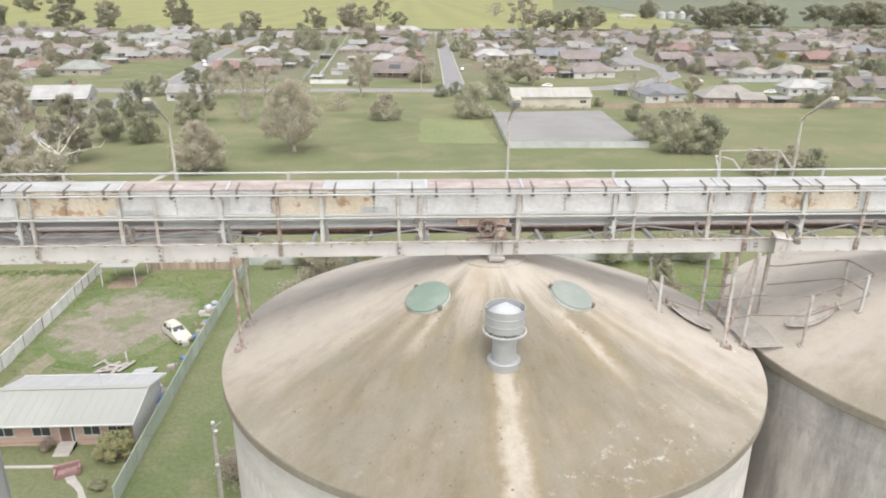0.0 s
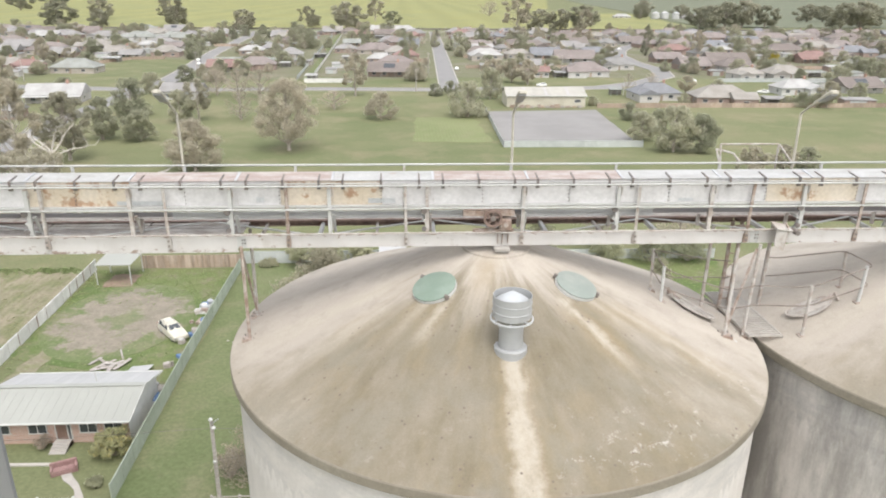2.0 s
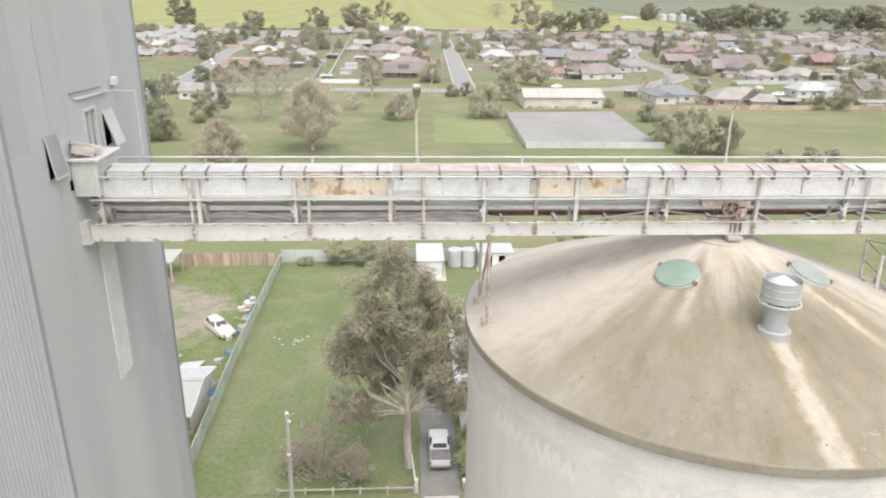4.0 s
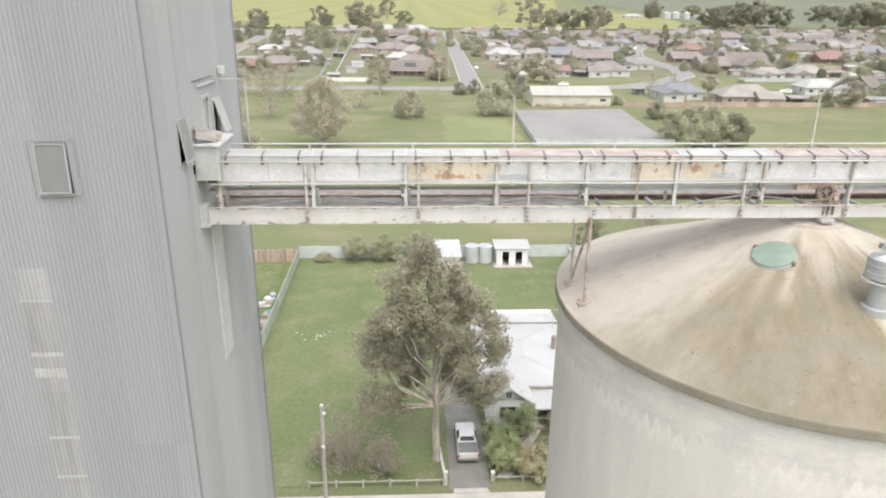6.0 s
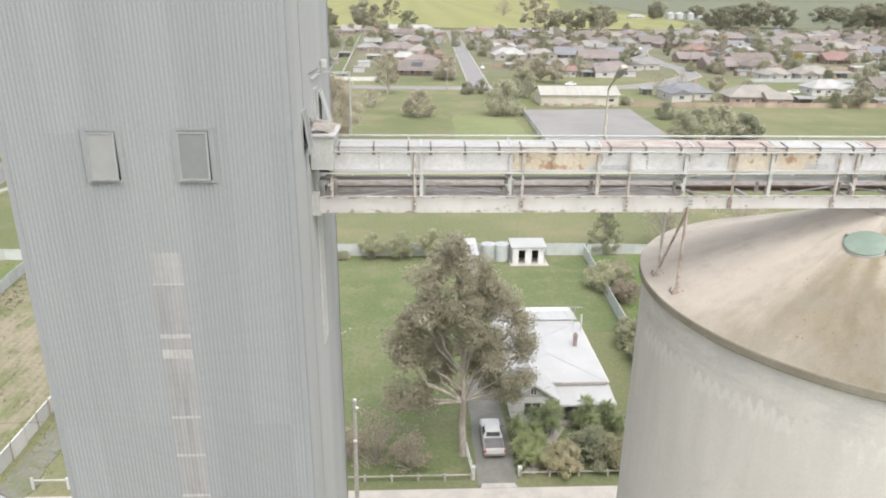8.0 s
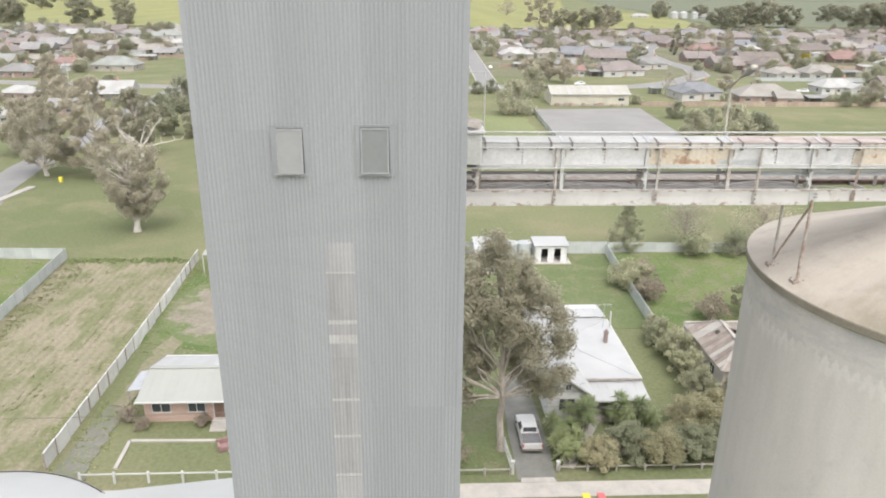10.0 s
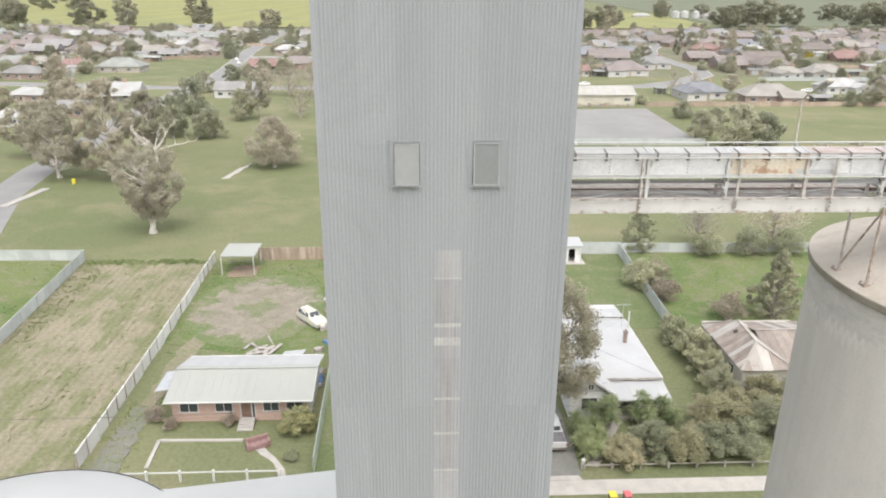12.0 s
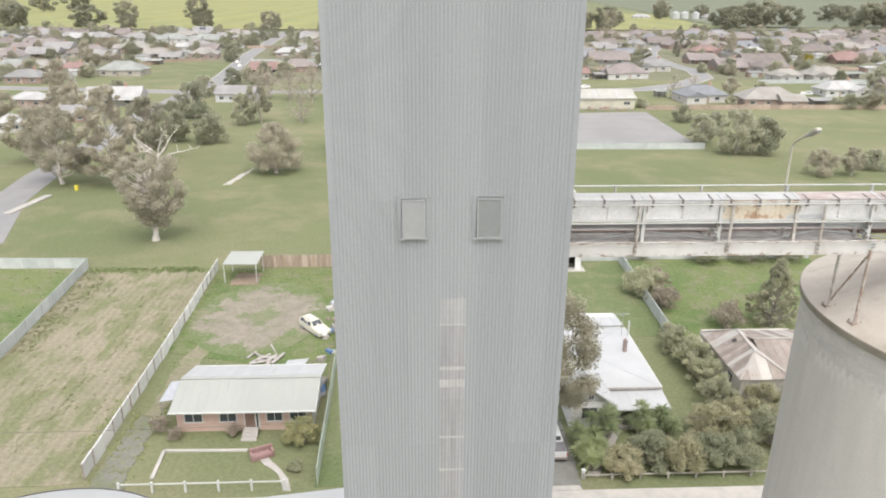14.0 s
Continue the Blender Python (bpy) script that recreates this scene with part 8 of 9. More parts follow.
# back fences between the gardens
for k, (xa, ya, xb, yb, white) in enumerate(((-40, 305, -52, 620, 1), (-46.5, 305, -60, 620, 0), (-20, 392, 14, 391, 0), (32, 356, 110, 357, 0), (36, 417, 120, 419, 0), (-163, 362, -150, 398, 0), (-150, 398, -133, 402, 0),
                                             (-105, 396, -58, 398, 0), (38, 500, 130, 502, 0), (-130, 500, -62, 502, 0), (140, 300, 260, 303, 0), (150, 355, 260, 358, 0), (-42, 296, -22, 296, 1))):
    fence_run("garden_fence", [(xa, ya), (xb, yb)], 1.7, FENCE_WHITE if white else rnd.choice((FENCE_GREY, WOOD_BROWN)), "back fence between town gardens", 12.0, 0.02, seed=50 + k, group="garden fences")

# far farm buildings and field edge
for x, y, r in ((380, 1080, 6), (396, 1086, 6), (410, 1078, 5)):
    b = thing("farm_silo", (x, y, 0.6), "small pale steel farm silo far off", "silo", "farm silos", world_coords=False)
    part("shell", Shape().turn([(r, 0), (r, 8)], 24), WHITE_STEEL, b)
    part("roof", Shape().turn([(r + 0.2, 7.9), (r + 0.2, 8.1), (0, 11)], 24), WHITE_ROOF, b)
house(340, 1120, 26, 12, WHITE, WALLS[0], "white farm shed far off in the fields", group="farm sheds", name="farm_shed")
house(440, 1095, 30, 14, PALE, WALLS[0], "pale farm shed far off in the fields", group="farm sheds", name="farm_shed")
fence_run("field_fence", [(-480, 728), (0, 740), (330, 748), (520, 760)], 1.3, DARK_STEEL, "dark wire fence line along the canola field", 30, 0.0, seed=70)

# street poles
for x, y, h in ((134, 352, 13), (160, 505, 11), (12, 330, 10), (-96, 330, 10), (-112, 470, 10), (76, 330, 9), (5, 268, 9), (240, 330, 9), (-160, 300, 10), (36, 600, 9), (32, 440, 9)):
    p = thing("street_pole", (x, y, 0), "dark timber street power pole", "power pole", "street poles", world_coords=False)
    part("shaft", Shape().tube((0, 0, -0.3), (0, 0, h), 0.22, 0.15), WOOD_GREY, p)
    part("crossarm", Shape().box(-1.1, 1.1, -0.08, 0.08, h - 0.7, h - 0.5), WOOD_GREY, p)

# parked cars in the streets
car = thing("parked_car", (-106, 372, 0.0), "small white car parked in the street", "car", "parked cars", world_coords=False)
car_body(car, 4.4, 1.74, [(2.2, 0.7, 0.4, 0.62, 0.66, 0.62), (2.05, 0.84, 0.3, 0.75, 0.8, 0.74), (1.0, 0.86, 0.25, 0.9, 0.96, 0.72), (0.3, 0.86, 0.25, 0.94, 1.42, 0.6),
                         (-1.2, 0.86, 0.25, 0.95, 1.42, 0.6), (-2.0, 0.84, 0.3, 0.9, 0.98, 0.7), (-2.2, 0.78, 0.4, 0.75, 0.8, 0.66)], CAR_WHITE)
part("windows", Shape().box(-0.84, 0.84, -1.5, 0.6, 0.98, 1.3, c=0.1), WINDOW_GLASS, car)
wheels(car, 0.86, (1.35, -1.35))
for x, y, a in ((143, 264, 60), (72, 335, 95), (-112, 392, 4), (-121, 505, 184), (27, 350, 2), (150, 485, 150), (58, 285, 92), (-88, 322, 88), (205, 300, 90), (128, 300, 40)):
    copy_thing(car, pose(x, y, 0.0, 0, 0, a))

# ---- trees of the yards and the park ----
LOBES = [(-1.0, 0.2, 18.2, 1.6), (-2.6, -0.3, 16.6, 1.5), (0.7, 0.3, 16.6, 1.5), (-0.9, -0.8, 14.2, 2.0), (-4.6, 0.2, 11.8, 1.6), (-4.9, -0.5, 9.7, 1.2), (-2.6, 1.2, 11.6, 1.7), (1.6, 1.2, 12.9, 1.9),
         (3.7, -0.2, 12.4, 1.7), (4.6, 0.4, 10.0, 1.3), (4.2, -0.3, 7.6, 1.2), (3.7, 0.2, 5.8, 0.9), (-4.4, 0.1, 6.0, 1.5), (-3.3, 0.6, 5.0, 1.0), (-5.4, 0.0, 5.2, 0.9), (-5.8, 0.0, 10.7, 1.2), (1.2, 1.6, 7.6, 1.4), (2.7, 0.6, 6.4, 1.2), (-1.8, 1.8, 7.0, 1.2), (1.9, 2.2, 9.6, 1.5), (-1.6, 2.4, 8.6, 1.3), (0.4, -1.2, 11.6, 1.3), (-2.6, -1.0, 13.6, 1.6), (2.2, -0.9, 10.4, 1.3), (2.6, 0.4, 14.6, 1.4), (-2.9, 0.2, 9.2, 1.2), (-0.9, -0.6, 16.4, 1.5), (-3.6, -0.6, 13.8, 1.3)]
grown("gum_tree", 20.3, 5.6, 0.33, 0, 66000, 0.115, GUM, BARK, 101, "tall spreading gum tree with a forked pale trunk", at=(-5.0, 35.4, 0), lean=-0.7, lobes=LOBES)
grown("gum_tree", 17.5, 7.6, 0.42, 60, 20000, 0.2, PARK_GUM, BARK, 102, "open grey-green gum tree in the park", low=0.22, at=(-28.3, 160, 0), clump_r=0.26)
grown("gum_tree", 14.2, 5.3, 0.5, 70, 24000, 0.16, PARK_GUM, PALE_BARK, 103, "round grey gum tree with a thick pale trunk", low=0.22, at=(-56.7, 94.2, 0), clump_r=0.22, shape=((0.0, 0.3), (0.25, 0.75), (0.55, 1.0), (0.85, 0.95), (1.0, 0.6)))
grown("gum_tree", 11.4, 5.6, 0.4, 56, 18000, 0.17, PARK_GUM, BARK, 104, "bushy grey gum tree standing in the park", low=0.16, at=(-45.3, 139, 0), clump_r=0.28)
DROOP = ((0.0, 0.75), (0.2, 1.0), (0.55, 0.95), (0.8, 0.7), (1.0, 0.3))
grown("gum_tree", 16.0, 6.6, 0.42, 48, 18000, 0.2, PARK_GUM, PALE_BARK, 105, "straggling old gum tree at the roadside", low=0.22, at=(-88.2, 130.5, 0), clump_r=0.2, shape=DROOP)
grown("gum_tree", 20.5, 6.0, 0.42, 64, 26000, 0.2, PARK_GUM, PALE_BARK, 106, "tall drooping gum tree beside the road", low=0.12, at=(-76.4, 128.6, 0), clump_r=0.22, shape=DROOP)
grown("gum_tree", 15.5, 6.2, 0.42, 48, 17000, 0.2, PARK_GUM, BARK, 107, "grey-brown gum tree in a roadside clump", low=0.25, at=(-76.5, 150, 0), clump_r=0.22)
grown("gum_tree", 11.0, 4.6, 0.4, 38, 9000, 0.22, PARK_GREEN, BARK, 108, "dark green tree behind the roadside gums", low=0.15, at=(-78.5, 174, 0), clump_r=0.28)
grown("gum_tree", 13.0, 5.8, 0.4, 34, 9000, 0.26, PARK_GUM, BARK, 109, "open gum tree across the road", low=0.25, at=(-103, 150, 0), clump_r=0.22)
# dead tree whose bare limbs stand above the round gum
dead = thing("dead_tree", (-59.4, 107.5, 0), "bare pale dead tree with twisted limbs", "tree")
rnd = random.Random(17)
s = Shape()
base = Vector((-59.4, 107.5, 0))
s.line([base - Vector((0, 0, 0.2)), base + Vector((-0.2, 0, 4)), base + Vector((0.1, 0.2, 8)), base + Vector((0, 0, 11))], 0.42, 8, 0.26)
for ang, tilt, reach in ((0.15, 0.45, 7.0), (0.5, 0.75, 6.5), (1.4, 1.1, 5.0), (2.2, 0.9, 5.5), (2.75, 0.55, 6.5), (3.05, 0.25, 7.0), (3.3, -0.05, 7.0), (3.0, -0.4, 6.0), (4.4, 0.5, 4.0)):
    p = base + Vector((0, 0, 11 - (2.6 if tilt < 0.3 else rnd.uniform(0, 1.0))))
    d = Vector((math.cos(ang) * math.cos(tilt), math.sin(ang) * 0.6 * math.cos(tilt), math.sin(tilt)))
    pts = [p]
    for j in range(6):
        d = (d + Vector((rnd.uniform(-0.35, 0.35), rnd.uniform(-0.35, 0.35), rnd.uniform(-0.3, 0.32)))).normalized()
        pts.append(pts[-1] + d * reach / 6)
        if j > 0:
            q = pts[-1] + Vector((rnd.uniform(-1, 1), rnd.uniform(-1, 1), rnd.uniform(-0.3, 1.2))) * 1.1
            s.line([pts[-1], pts[-1].lerp(q, 0.5) + Vector((0.1, 0, 0.12)), q], 0.06, 5, 0.02)
    s.line(pts, 0.18, 6, 0.04)
part("trunk", s, PALE_BARK, dead)

KIT, KIT_SIZE = {}, {}
for key, hgt, spr, cl, lv, lf, mt, nm, lb, low, cr in (
        ("gum", 10, 4.6, 30, 5200, 0.25, PARK_GUM, "gum_tree", "spreading grey-green gum tree", 0.22, 0.27), ("dark", 9, 4.6, 24, 5000, 0.26, PARK_GREEN, "round_tree", "rounded dark green garden tree", 0.12, 0.32),
        ("tall", 12, 4.4, 30, 4200, 0.26, PARK_GUM, "gum_tree", "tall open grey gum tree", 0.3, 0.22), ("bare", 8, 4.4, 34, 900, 0.2, BARE_TWIG, "bare_tree", "thin brown leafless garden tree", 0.25, 0.24),
        ("conifer", 10, 2.0, 18, 1800, 0.3, PARK_DARK, "conifer", "narrow dark green conifer", 0.05, 0.4), ("broad", 9, 5.4, 30, 5400, 0.26, PARK_GUM, "gum_tree", "broad dark gum tree", 0.14, 0.27),
        ("bush", 6, 3.6, 24, 4200, 0.21, PARK_GREEN, "round_tree", "dense grey-green garden bush", 0.08, 0.34),
        ("old_gum", 10, 4.8, 24, 4800, 0.3, PARK_DARK, "gum_tree", "large old gum tree at the edge of the fields", 0.2, 0.3)):
    KIT[key] = grown(nm, hgt, spr, 0.26, cl, lv, lf, mt, BARK, 200 + len(KIT), lb, low=low, clump_r=cr, group="town trees")
    KIT_SIZE[key] = (hgt, spr * 2.15)
rnd = random.Random(33)
fresh = set(KIT)


def plant(key, x, y, tall, wide):
    """A tree of the kit at x, y, with the height and width given."""
    hgt, spr = KIT_SIZE[key]
    m = pose(x, y, 0, 0, 0, rnd.uniform(0, 360)) @ Matrix.Diagonal((wide / spr, wide / spr, tall / hgt, 1))
    if key in fresh:
        fresh.discard(key)
        KIT[key].matrix_basis = m
        return KIT[key]
    ob = copy_thing(KIT[key], Matrix.Identity(4))
    ob.matrix_basis = m
    return ob


PARK = [("bush", -84, 211, 11.5, 11.5), ("dark", -94, 261, 8.2, 9.4), ("dark", -68.3, 172, 8.2, 10.7), ("dark", -66, 200, 9.5, 9.0), ("tall", -61.5, 203, 12.5, 10.0), ("bare", -49, 203, 8.8, 10.3), ("bare", -60, 250, 10.5, 12.3), ("bare", -69, 256, 9.7, 10.4),
        ("bare", -52, 250, 10.5, 12.3), ("bare", -23, 224, 6.2, 10.5), ("tall", -18, 256, 15.7, 12.2), ("broad", -7, 204, 8.5, 10.7), ("bush", 20, 209, 11.0, 12.8), ("dark", 32, 248, 11.5, 10.4), ("bush", 12, 256, 4.8, 6.0), ("bush", 18, 259, 5.3, 6.0)]
PARK2 = [("gum", 39, 301, 9.7, 11.0), ("gum", 47, 297, 9.6, 11.3), ("gum", 53, 291, 10.5, 10.7), ("bare", 86, 257, 8.6, 5.3), ("bush", 70, 203, 5.5, 7.1), ("conifer", 153, 438, 18.7, 6.5), ("tall", 179, 422, 16.7, 9.9), ("bush", 185, 500, 11.1, 10.7), ("gum", 111, 263, 7.0, 8.1),
         ("bush", 187, 288, 8.7, 10.0), ("gum", 147, 226, 9.4, 8.4), ("bush", 139, 228, 5.4, 8.0), ("bush", 134, 229, 4.1, 5.2), ("bush", 144, 228, 5.0, 6.0), ("gum", -123, 215, 10.8, 10.5), ("gum", -152, 268, 13.1, 12.7)]
PARK3 = [("bush", -118, 402, 10.6, 10.9), ("dark", -126, 504, 11.2, 11.6), ("dark", -183, 430, 8.1, 7.2), ("dark", -169, 446, 8.5, 8.9), ("dark", -206, 524, 8.2, 7.9), ("gum", -188, 378, 13.2, 9.9), ("dark", -165, 324, 6.0, 9.0), ("bush", -134, 279, 4.1, 8.0), ("dark", -92, 297, 7.2, 9.4),
         ("broad", -80, 299, 6.5, 11.9), ("bush", -12, 673, 10.9, 10.6), ("dark", -100, 499, 10.4, 7.0), ("bush", -76, 505, 12.2, 11.8), ("bush", -62, 485, 12.1, 12.1), ("bush", -30, 579, 12.1, 14.0), ("bush", 5, 496, 10.6, 9.5)]
PARK4 = [("bush", 61, 555, 11.9, 13.3), ("bush", 78, 468, 10.9, 10.6), ("bush", 36, 428, 11.0, 10.4), ("tall", 175, 685, 22.9, 20.0), ("dark", 66.8, 156.5, 11.5, 12.0), ("dark", 73.6, 156.0, 9.6, 9.6), ("dark", 63, 170, 8.0, 9.0), ("bush", 72, 183, 6.5, 7.5), ("broad", 76, 134, 6.2, 7.6), ("bush", 91.2, 139, 4.8, 6.0),
         ("gum", 83.3, 134, 6.4, 6.5), ("bare", 104, 282, 6.0, 6.5), ("bush", 100, 236, 3.8, 5.0), ("bush", 66, 232, 3.2, 5.0), ("bush", 171, 246, 6.5, 7.5), ("dark", 203, 242, 6.5, 8.0), ("bush", 128, 272, 4.5, 6.0), ("gum", -130, 222, 9.0, 9.0), ("broad", -118, 188, 8.0, 10.0), ("bush", -110, 178, 6.0, 8.0), ("gum", -140, 204, 10.0, 11.0)]
for row in PARK + PARK2 + PARK3 + PARK4:
    plant(*row)
FAR = [(0, -656, 1306, 3.2), (0, -631, 1386, 3.6), (5, -341, 741, 2.6), (0, -377, 937, 2.6), (2, -239, 771, 2.8), (5, -232, 765, 2.2), (5, -155, 722, 2.0), (2, -101, 781, 1.9), (5, -92, 770, 1.4), (0, -55, 726, 2.8), (2, -34, 934, 2.4), (1, -11, 855, 1.8),
       (3, 140, 1171, 3.0), (2, 112, 702, 2.9), (0, 140, 739, 2.2), (0, 163, 741, 2.2), (5, 186, 741, 2.6)]
FAR2 = [(0, 457, 1370, 2.6), (5, 370, 814, 3.0), (5, 392, 820, 3.2), (5, 418, 817, 2.6), (0, 564, 989, 2.6), (5, 590, 995, 2.4), (0, 496, 797, 3.0), (5, 520, 800, 3.2), (0, 350, 1060, 2.2), (5, 345, 800, 2.6), (0, -420, 760, 2.6), (5, -450, 800, 3.0), (0, -300, 742, 1.8),
        (0, 330, 790, 2.4), (5, 550, 830, 2.8), (0, 470, 1060, 2.0), (0, 430, 1110, 2.2)]
SORT = ("old_gum", "dark", "tall", "bare", "conifer", "old_gum")
for k, x, y, s in FAR + FAR2:
    plant(SORT[k], x, y, s * 0.95 * KIT_SIZE[SORT[k]][0], s * (1.35 if k != 4 else 1.0) * KIT_SIZE[SORT[k]][1])
# garden trees between the houses
planted = 0
while planted < 540:
    y = rnd.uniform(298, 692)
    x = rnd.uniform(-330 - (y - 300) * 0.25, 300 + (y - 300) * 0.5)
    if open_lot(x, y) or on_street(x, y) and rnd.random() < 0.8 or any(math.hypot(x - tx, y - ty) < 2.5 + tw * 0.5 for tx, ty, tw in taken):
        continue
    k = rnd.choice(("gum", "gum", "dark", "bush", "bush", "bush", "bush", "bare", "tall", "broad"))
    size = rnd.uniform(3.5, 8.5) * (1.25 if y > 560 else 1)
    plant(k, x, y, size, size * rnd.uniform(0.9, 1.5))
    planted += 1
b = grown("blossom_tree", 5, 3, 0.15, 8, 900, 0.35, YELLOW_LEAF, BARK, 300, "small yellow blossoming garden tree", low=0.2, at=(262, 482, 0), clump_r=0.5)
copy_thing(b, pose(214, 395, 0))

# ---- shrubs in the front gardens ----
def shrub(x, y, r, h, mat, n, leaf, seed, label, name="shrub"):
    rnd2 = random.Random(seed)
    ob = thing(name, (x, y, 0), label, "shrub", world_coords=False)
    blobs = []
    for i in range(34):
        a = i * 2.4 + rnd2.uniform(-0.4, 0.4)
        rr = r * 0.85 * math.sqrt((i + 0.4) / 34) * rnd2.uniform(0.8, 1.12)
        blobs.append((rr * math.cos(a), rr * math.sin(a), h * (0.92 - 0.5 * rr / r) * rnd2.uniform(0.35, 1.05), r * rnd2.uniform(0.13, 0.34)))
    s = Shape()
    for bx, by, bz, br in blobs:
        s.line([(0, 0, -0.1), (bx * 0.5, by * 0.5, bz * 0.5), (bx, by, bz + br * 0.3)], 0.05, 5, 0.015)
    if mat is BROWN_LEAF:
        n //= 3
        for j in range(70):
            bx, by, bz, br = rnd2.choice(blobs)
            tip = Vector((bx + rnd2.gauss(0, br * 0.7), by + rnd2.gauss(0, br * 0.7), bz + rnd2.uniform(-0.2, 0.9) * br))
            s.tube(Vector((bx, by, bz)) * rnd2.uniform(0.4, 0.9), tip, 0.018, 0.006, 4)
    part("stem", s, BARK, ob)
    part("foliage", leaf_cloud(blobs, n, leaf, seed, 0.8, 0.5), {GUM_GREY: SHRUB_LEAF, GREEN_LEAF: SHRUB_GREEN}.get(mat, mat), ob)
    return ob


shrub(-24.9, 38.4, 1.8, 2.8, LEMON_LEAF, 4200, 0.11, 401, "round yellow-green lemon tree by the brick house", "lemon_tree")
for i, (x, y, r, h, mat, n, lb) in enumerate((
        (-12.2, 34.3, 2.6, 6.2, BROWN_LEAF, 2600, "thin reddish-brown shrub behind the front fence"), (-9.4, 33.6, 2.1, 4.4, BROWN_LEAF, 1800, "thin reddish-brown shrub behind the front fence"), (-14.4, 35.0, 1.6, 4.0, BROWN_LEAF, 1200, "thin reddish-brown shrub behind the front fence"),
        (2.9, 33.2, 1.9, 2.6, WATTLE, 4200, "drooping tan-olive shrub over the front rails"), (5.6, 34.2, 2.4, 3.2, GUM_GREY, 4600, "olive-green shrub in the front garden"), (8.2, 33.8, 2.3, 3.2, WATTLE, 4600, "olive-green shrub in the front garden"),
        (10.7, 34.1, 2.4, 3.6, GUM_GREY, 4800, "olive-green shrub in the front garden"), (13.3, 34.0, 2.4, 3.5, GUM_GREY, 4800, "olive-green shrub in the front garden"), (11.6, 37.6, 1.9, 4.8, WATTLE, 4200, "upright yellow-green wattle shrub"),
        (14.6, 38.2, 2.2, 4.4, WATTLE, 4400, "yellow-green wattle shrub beside the lawn"), (17.4, 36.6, 2.5, 4.2, GUM_GREY, 4600, "olive-green shrub by the rusty cottage"), (18.4, 40.4, 2.4, 4.4, WATTLE, 4200, "tall yellow-green shrub by the rusty cottage"), (14.9, 42.2, 2.0, 4.2, GREEN_LEAF, 3600, "dense green shrub by the rusty cottage"),
        (21.4, 39.5, 3.0, 4.6, GUM_GREY, 4400, "olive-green shrub by the rusty cottage"), (25.0, 39.5, 2.8, 4.4, GREEN_LEAF, 4200, "dense green shrub by the rusty cottage"), (15.2, 46.4, 1.9, 4.2, GUM_GREY, 3400, "grey olive shrub along the side fence"))):
    shrub(x, y, r, h, mat, int(n * 1.9), 0.1, 410 + i, lb)
for i, (x, y, r, h, mat, n, lb) in enumerate((
        (15.4, 50.2, 2.2, 4.6, GUM_GREY, 3200, "grey olive shrub along the side fence"), (14.9, 53.9, 2.0, 3.4, GUM_GREY, 2800, "olive-green shrub along the side fence"), (15.6, 57.6, 1.5, 2.2, GREEN_LEAF, 1600, "low green shrub along the side fence"), (17.4, 66.0, 2.3, 3.6, BROWN_LEAF, 5200, "thin brown shrub behind the side fence"),
        (16.2, 70.4, 2.9, 4.2, GUM_GREY, 3600, "broad olive shrub over the side fence"), (18.6, 72.6, 2.0, 3.2, BROWN_LEAF, 4400, "thin brown shrub behind the side fence"),
        (-15.1, 81.6, 2.1, 4.6, GUM_GREY, 2400, "tall olive shrub against the back fence"), (-10.9, 81.8, 2.1, 5.0, GUM_GREY, 2400, "tall olive shrub against the back fence"), (-6.4, 81.8, 2.1, 5.0, GUM_GREY, 2400, "tall olive shrub against the back fence"), (-19.6, 82.0, 1.4, 1.2, GREEN_LEAF, 1000, "low green shrub against the back fence"),
        (29.2, 82.0, 2.8, 4.2, GUM_GREY, 2400, "olive shrub against the back fence"), (36, 82, 3.0, 4.8, GUM_GREY, 2400, "olive shrub against the back fence"), (41.5, 82, 2.8, 4.8, GUM_GREY, 2400, "olive shrub against the back fence"), (23.2, 59.9, 2.4, 4.4, BROWN_LEAF, 3600, "thin grey-brown shrub in the weedy yard"),
        (-36.5, 39.3, 0.8, 1.4, BROWN_LEAF, 800, "small brown shrub against the brick wall"), (-31.3, 39.6, 0.8, 1.5, BROWN_LEAF, 800, "small brown shrub against the brick wall"), (-38.2, 40.5, 1.0, 2.0, BROWN_LEAF, 900, "brown shrub at the house corner"), (-25.0, 34.5, 0.7, 0.8, GUM_GREY, 700, "grey shrub beside the front path"))):
    shrub(x, y, r, h, mat, int(n * 1.5), 0.14 if y > 50 else 0.11, 430 + i, lb)
grown("conifer", 8.9, 3.5, 0.22, 110, 15000, 0.13, SHRUB_GREEN, BARK, 451, "grey-green feathery conifer in the weedy yard", low=0.1, at=(29.0, 60.2, 0), clump_r=0.14, shape=((0.0, 0.8), (0.12, 1.0), (0.4, 0.72), (0.7, 0.4), (1.0, 0.05)))
grown("conifer", 7.6, 3.3, 0.2, 60, 7000, 0.14, SHRUB_LEAF, BARK, 452, "feathery grey-green conifer beside the back fence", low=0.06, at=(19.9, 84.5, 0), clump_r=0.2, shape=((0.0, 0.85), (0.2, 1.0), (0.55, 0.6), (0.85, 0.25), (1.0, 0.05)))
grown("bare_tree", 7.5, 4.2, 0.25, 40, 3600, 0.1, GUM_GREY, BARK, 453, "bare spreading tree behind the fence", low=0.4, at=(29.5, 86, 0), clump_r=0.4)
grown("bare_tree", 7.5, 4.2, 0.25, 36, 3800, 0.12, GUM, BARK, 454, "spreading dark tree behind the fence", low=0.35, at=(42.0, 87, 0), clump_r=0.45)
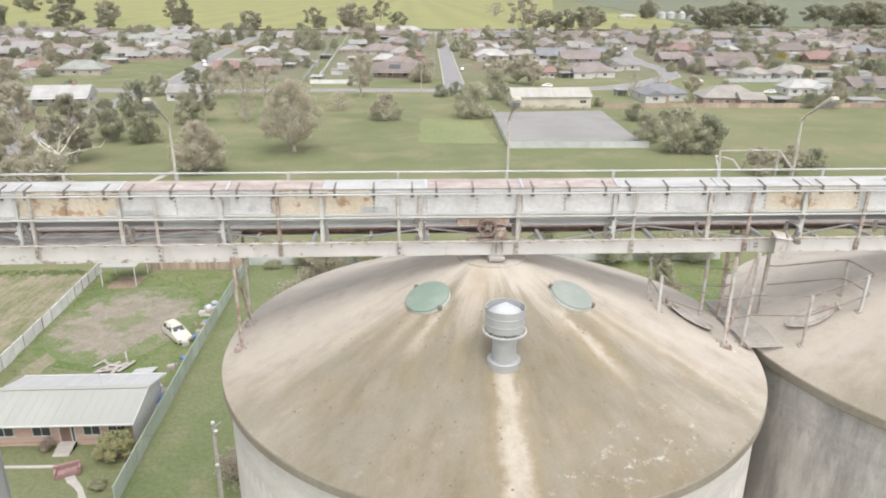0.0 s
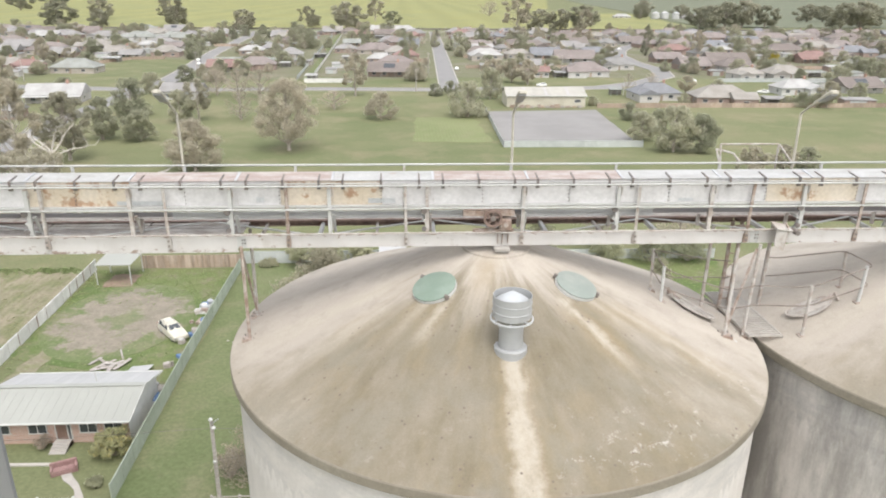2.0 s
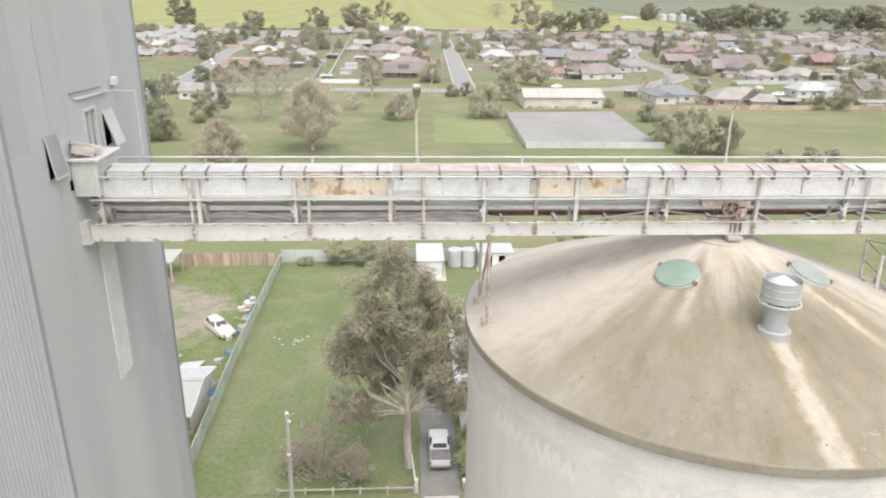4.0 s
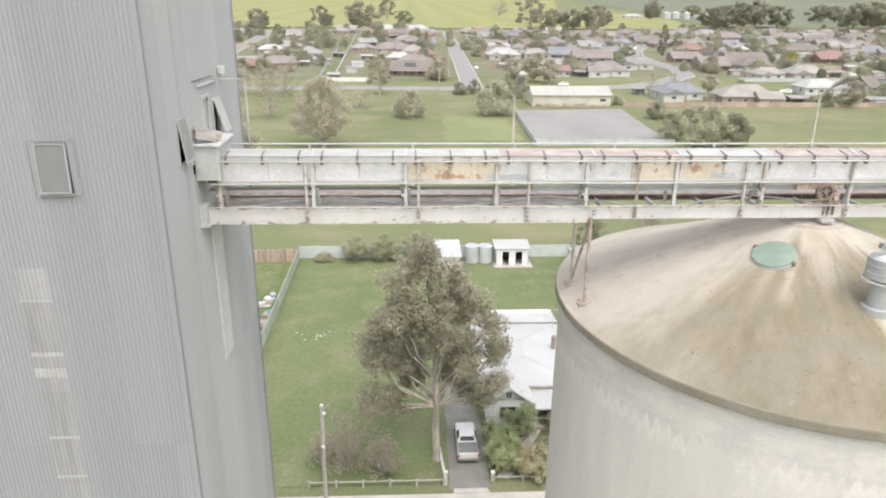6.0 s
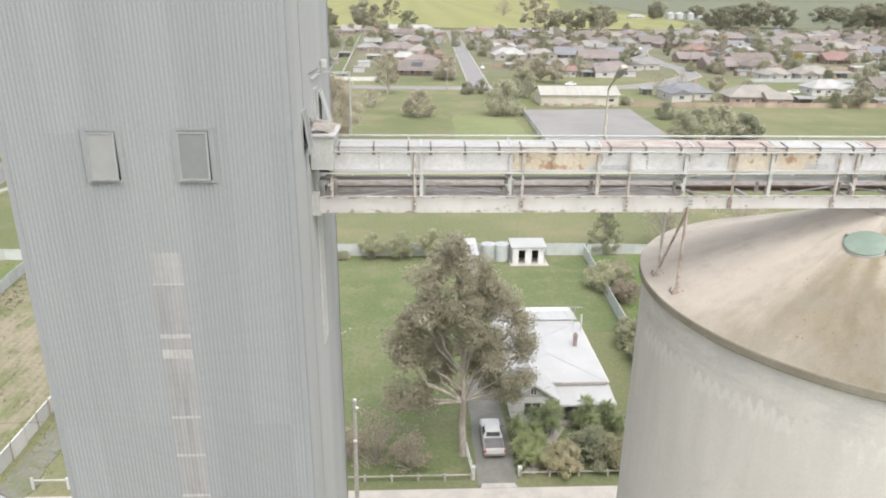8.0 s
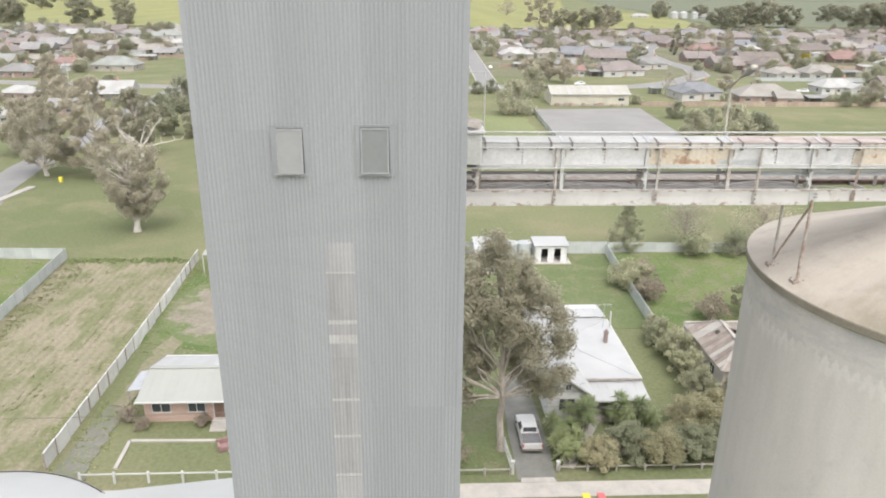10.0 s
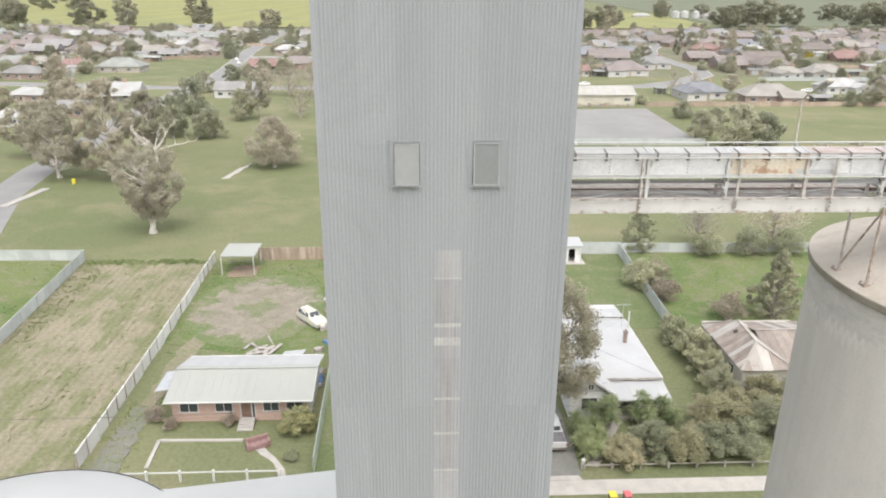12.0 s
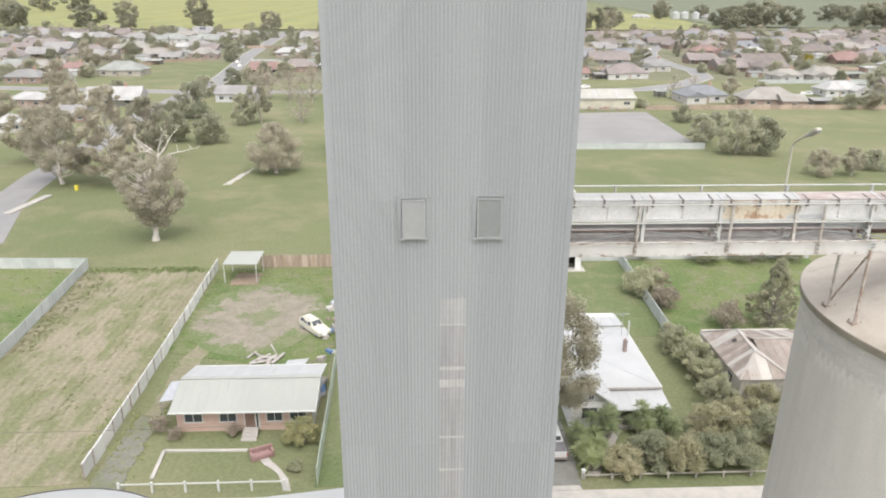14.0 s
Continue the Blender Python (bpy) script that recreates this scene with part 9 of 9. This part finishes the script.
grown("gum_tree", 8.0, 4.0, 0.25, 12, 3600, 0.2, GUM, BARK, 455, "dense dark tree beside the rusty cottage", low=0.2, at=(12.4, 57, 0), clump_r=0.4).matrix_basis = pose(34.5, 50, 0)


def yucca(x, y, heads, h, seed):
    """A clump of stems that end in rosettes of long pointed leaves."""
    rnd2 = random.Random(seed)
    ob = thing("yucca", (x, y, 0), "green yucca with spiky leaf rosettes", "shrub", "yuccas beside the drive", world_coords=False)
    stem, leaf = Shape(), Shape()
    for i in range(heads):
        c = Vector((rnd2.uniform(-0.9, 0.9), rnd2.uniform(-0.9, 0.9), h * rnd2.uniform(0.35, 1.0)))
        stem.line([(c.x * 0.3, c.y * 0.3, -0.1), (c.x * 0.8, c.y * 0.8, c.z * 0.5), c], 0.09, 6, 0.06)
        for j in range(72):
            a, e = rnd2.uniform(0, 2 * math.pi), rnd2.uniform(-0.5, 1.45)
            d = Vector((math.cos(a) * math.cos(e), math.sin(a) * math.cos(e), math.sin(e)))
            sd = d.cross(Vector((0, 0, 1))).normalized() * 0.055
            ln = rnd2.uniform(0.8, 1.2)
            tip = c + d * ln - Vector((0, 0, 0.16 * ln))
            mid = c + d * ln * 0.5
            leaf.add([c - sd * 0.6, c + sd * 0.6, mid + sd, tip, mid - sd], [(0, 1, 2, 3, 4)])
    part("stem", stem, BARK, ob)
    part("foliage", leaf, YUCCA_LEAF, ob)


for i, (x, y, n, h) in enumerate(((0.2, 33.6, 5, 1.6), (0.9, 35.4, 6, 2.2), (0.3, 36.8, 6, 2.4), (1.9, 37.2, 6, 2.8), (3.0, 38.0, 5, 3.0), (6.0, 38.8, 6, 2.2), (7.6, 38.9, 6, 2.4), (6.8, 38.4, 5, 1.7), (8.3, 38.5, 4, 1.9), (0.6, 34.4, 6, 1.9))):
    yucca(x, y, n, h, 500 + i)


# ---- tufts and weeds ----
def tufts(name, area, count, size, mat, seed, label, row=0.0):
    rs = np.random.RandomState(seed)
    x0, x1, y0, y1 = area
    blobs = [(rs.uniform(x0, x1), rs.uniform(y0, y1), 0.02, size * rs.uniform(0.5, 1.6)) for _ in range(count)]
    if row:
        # short runs of tufts along the drill rows
        starts = [(x0 + row * round((x - x0) / row), y) for x, y, _, _ in blobs[::9]]
        blobs = [(starts[i // 9 % len(starts)][0] + rs.normal(0, 0.1), starts[i // 9 % len(starts)][1] + 0.22 * (i % 9) + rs.normal(0, 0.15), z, r)
                 for i, (_, _, z, r) in enumerate(blobs)]
    me = leaf_cloud(blobs, count * 14, size * 0.45, seed, 0.45, 0.2)
    me.materials.append(mat)
    ob = new(name, me)
    return tagged(ob, label, "weeds", "", "stuff")


WEED = leaves_of("weed_leaves", (0.24, 0.3, 0.13), (0.36, 0.4, 0.2))
PADDOCK_TUFT = leaves_of("stubble_tufts", (0.26, 0.27, 0.15), (0.38, 0.36, 0.22))
STRAW = leaves_of("straw_tufts", (0.36, 0.33, 0.2), (0.26, 0.27, 0.14))
tufts("paddock_weeds", (-61.5, -44, 34, 80), 300, 0.14, STRAW, 601, "scattered straw and green tufts in the dry paddock")
tufts("paddock_weeds", (-60.5, -44.5, 36, 79), 1500, 0.13, PADDOCK_TUFT, 608, "short runs of olive stubble along the drill rows", 0.75)
tufts("paddock_weeds", (-61.8, -57.5, 56, 80), 500, 0.22, PADDOCK_TUFT, 609, "thick olive weeds along the sheet fence")
tufts("yard_weeds", (-42.5, -24, 69, 80.5), 900, 0.15, WEED, 602, "bright green weeds in the back yard")
tufts("yard_weeds", (-42.5, -24, 50, 62), 300, 0.14, WEED, 603, "green weeds round the scrap pile")
tufts("yard_weeds", (18, 44, 56, 82), 1200, 0.15, WEED, 604, "bright green weeds in the neighbouring yard")
tufts("yard_weeds", (-92, -63.5, 46, 82), 700, 0.22, WEED, 607, "dark green weeds in a fenced yard")
tufts("leaf_litter", (-9.6, -5.4, 33.0, 36.6), 120, 0.11, STRAW, 611, "dry fallen leaves under the gum tree")
tufts("verge_weeds", (-42.0, -38.4, 33, 44), 130, 0.2, WEED, 610, "green weeds creeping over the gravel driveway")
tufts("fence_weeds", (-62, -44, 79.8, 81.8), 220, 0.36, WEED, 605, "green weeds along the paddock edge")
tufts("fence_weeds", (-44.3, -42.4, 36, 79), 260, 0.22, WEED, 606, "green weeds along the white fence")
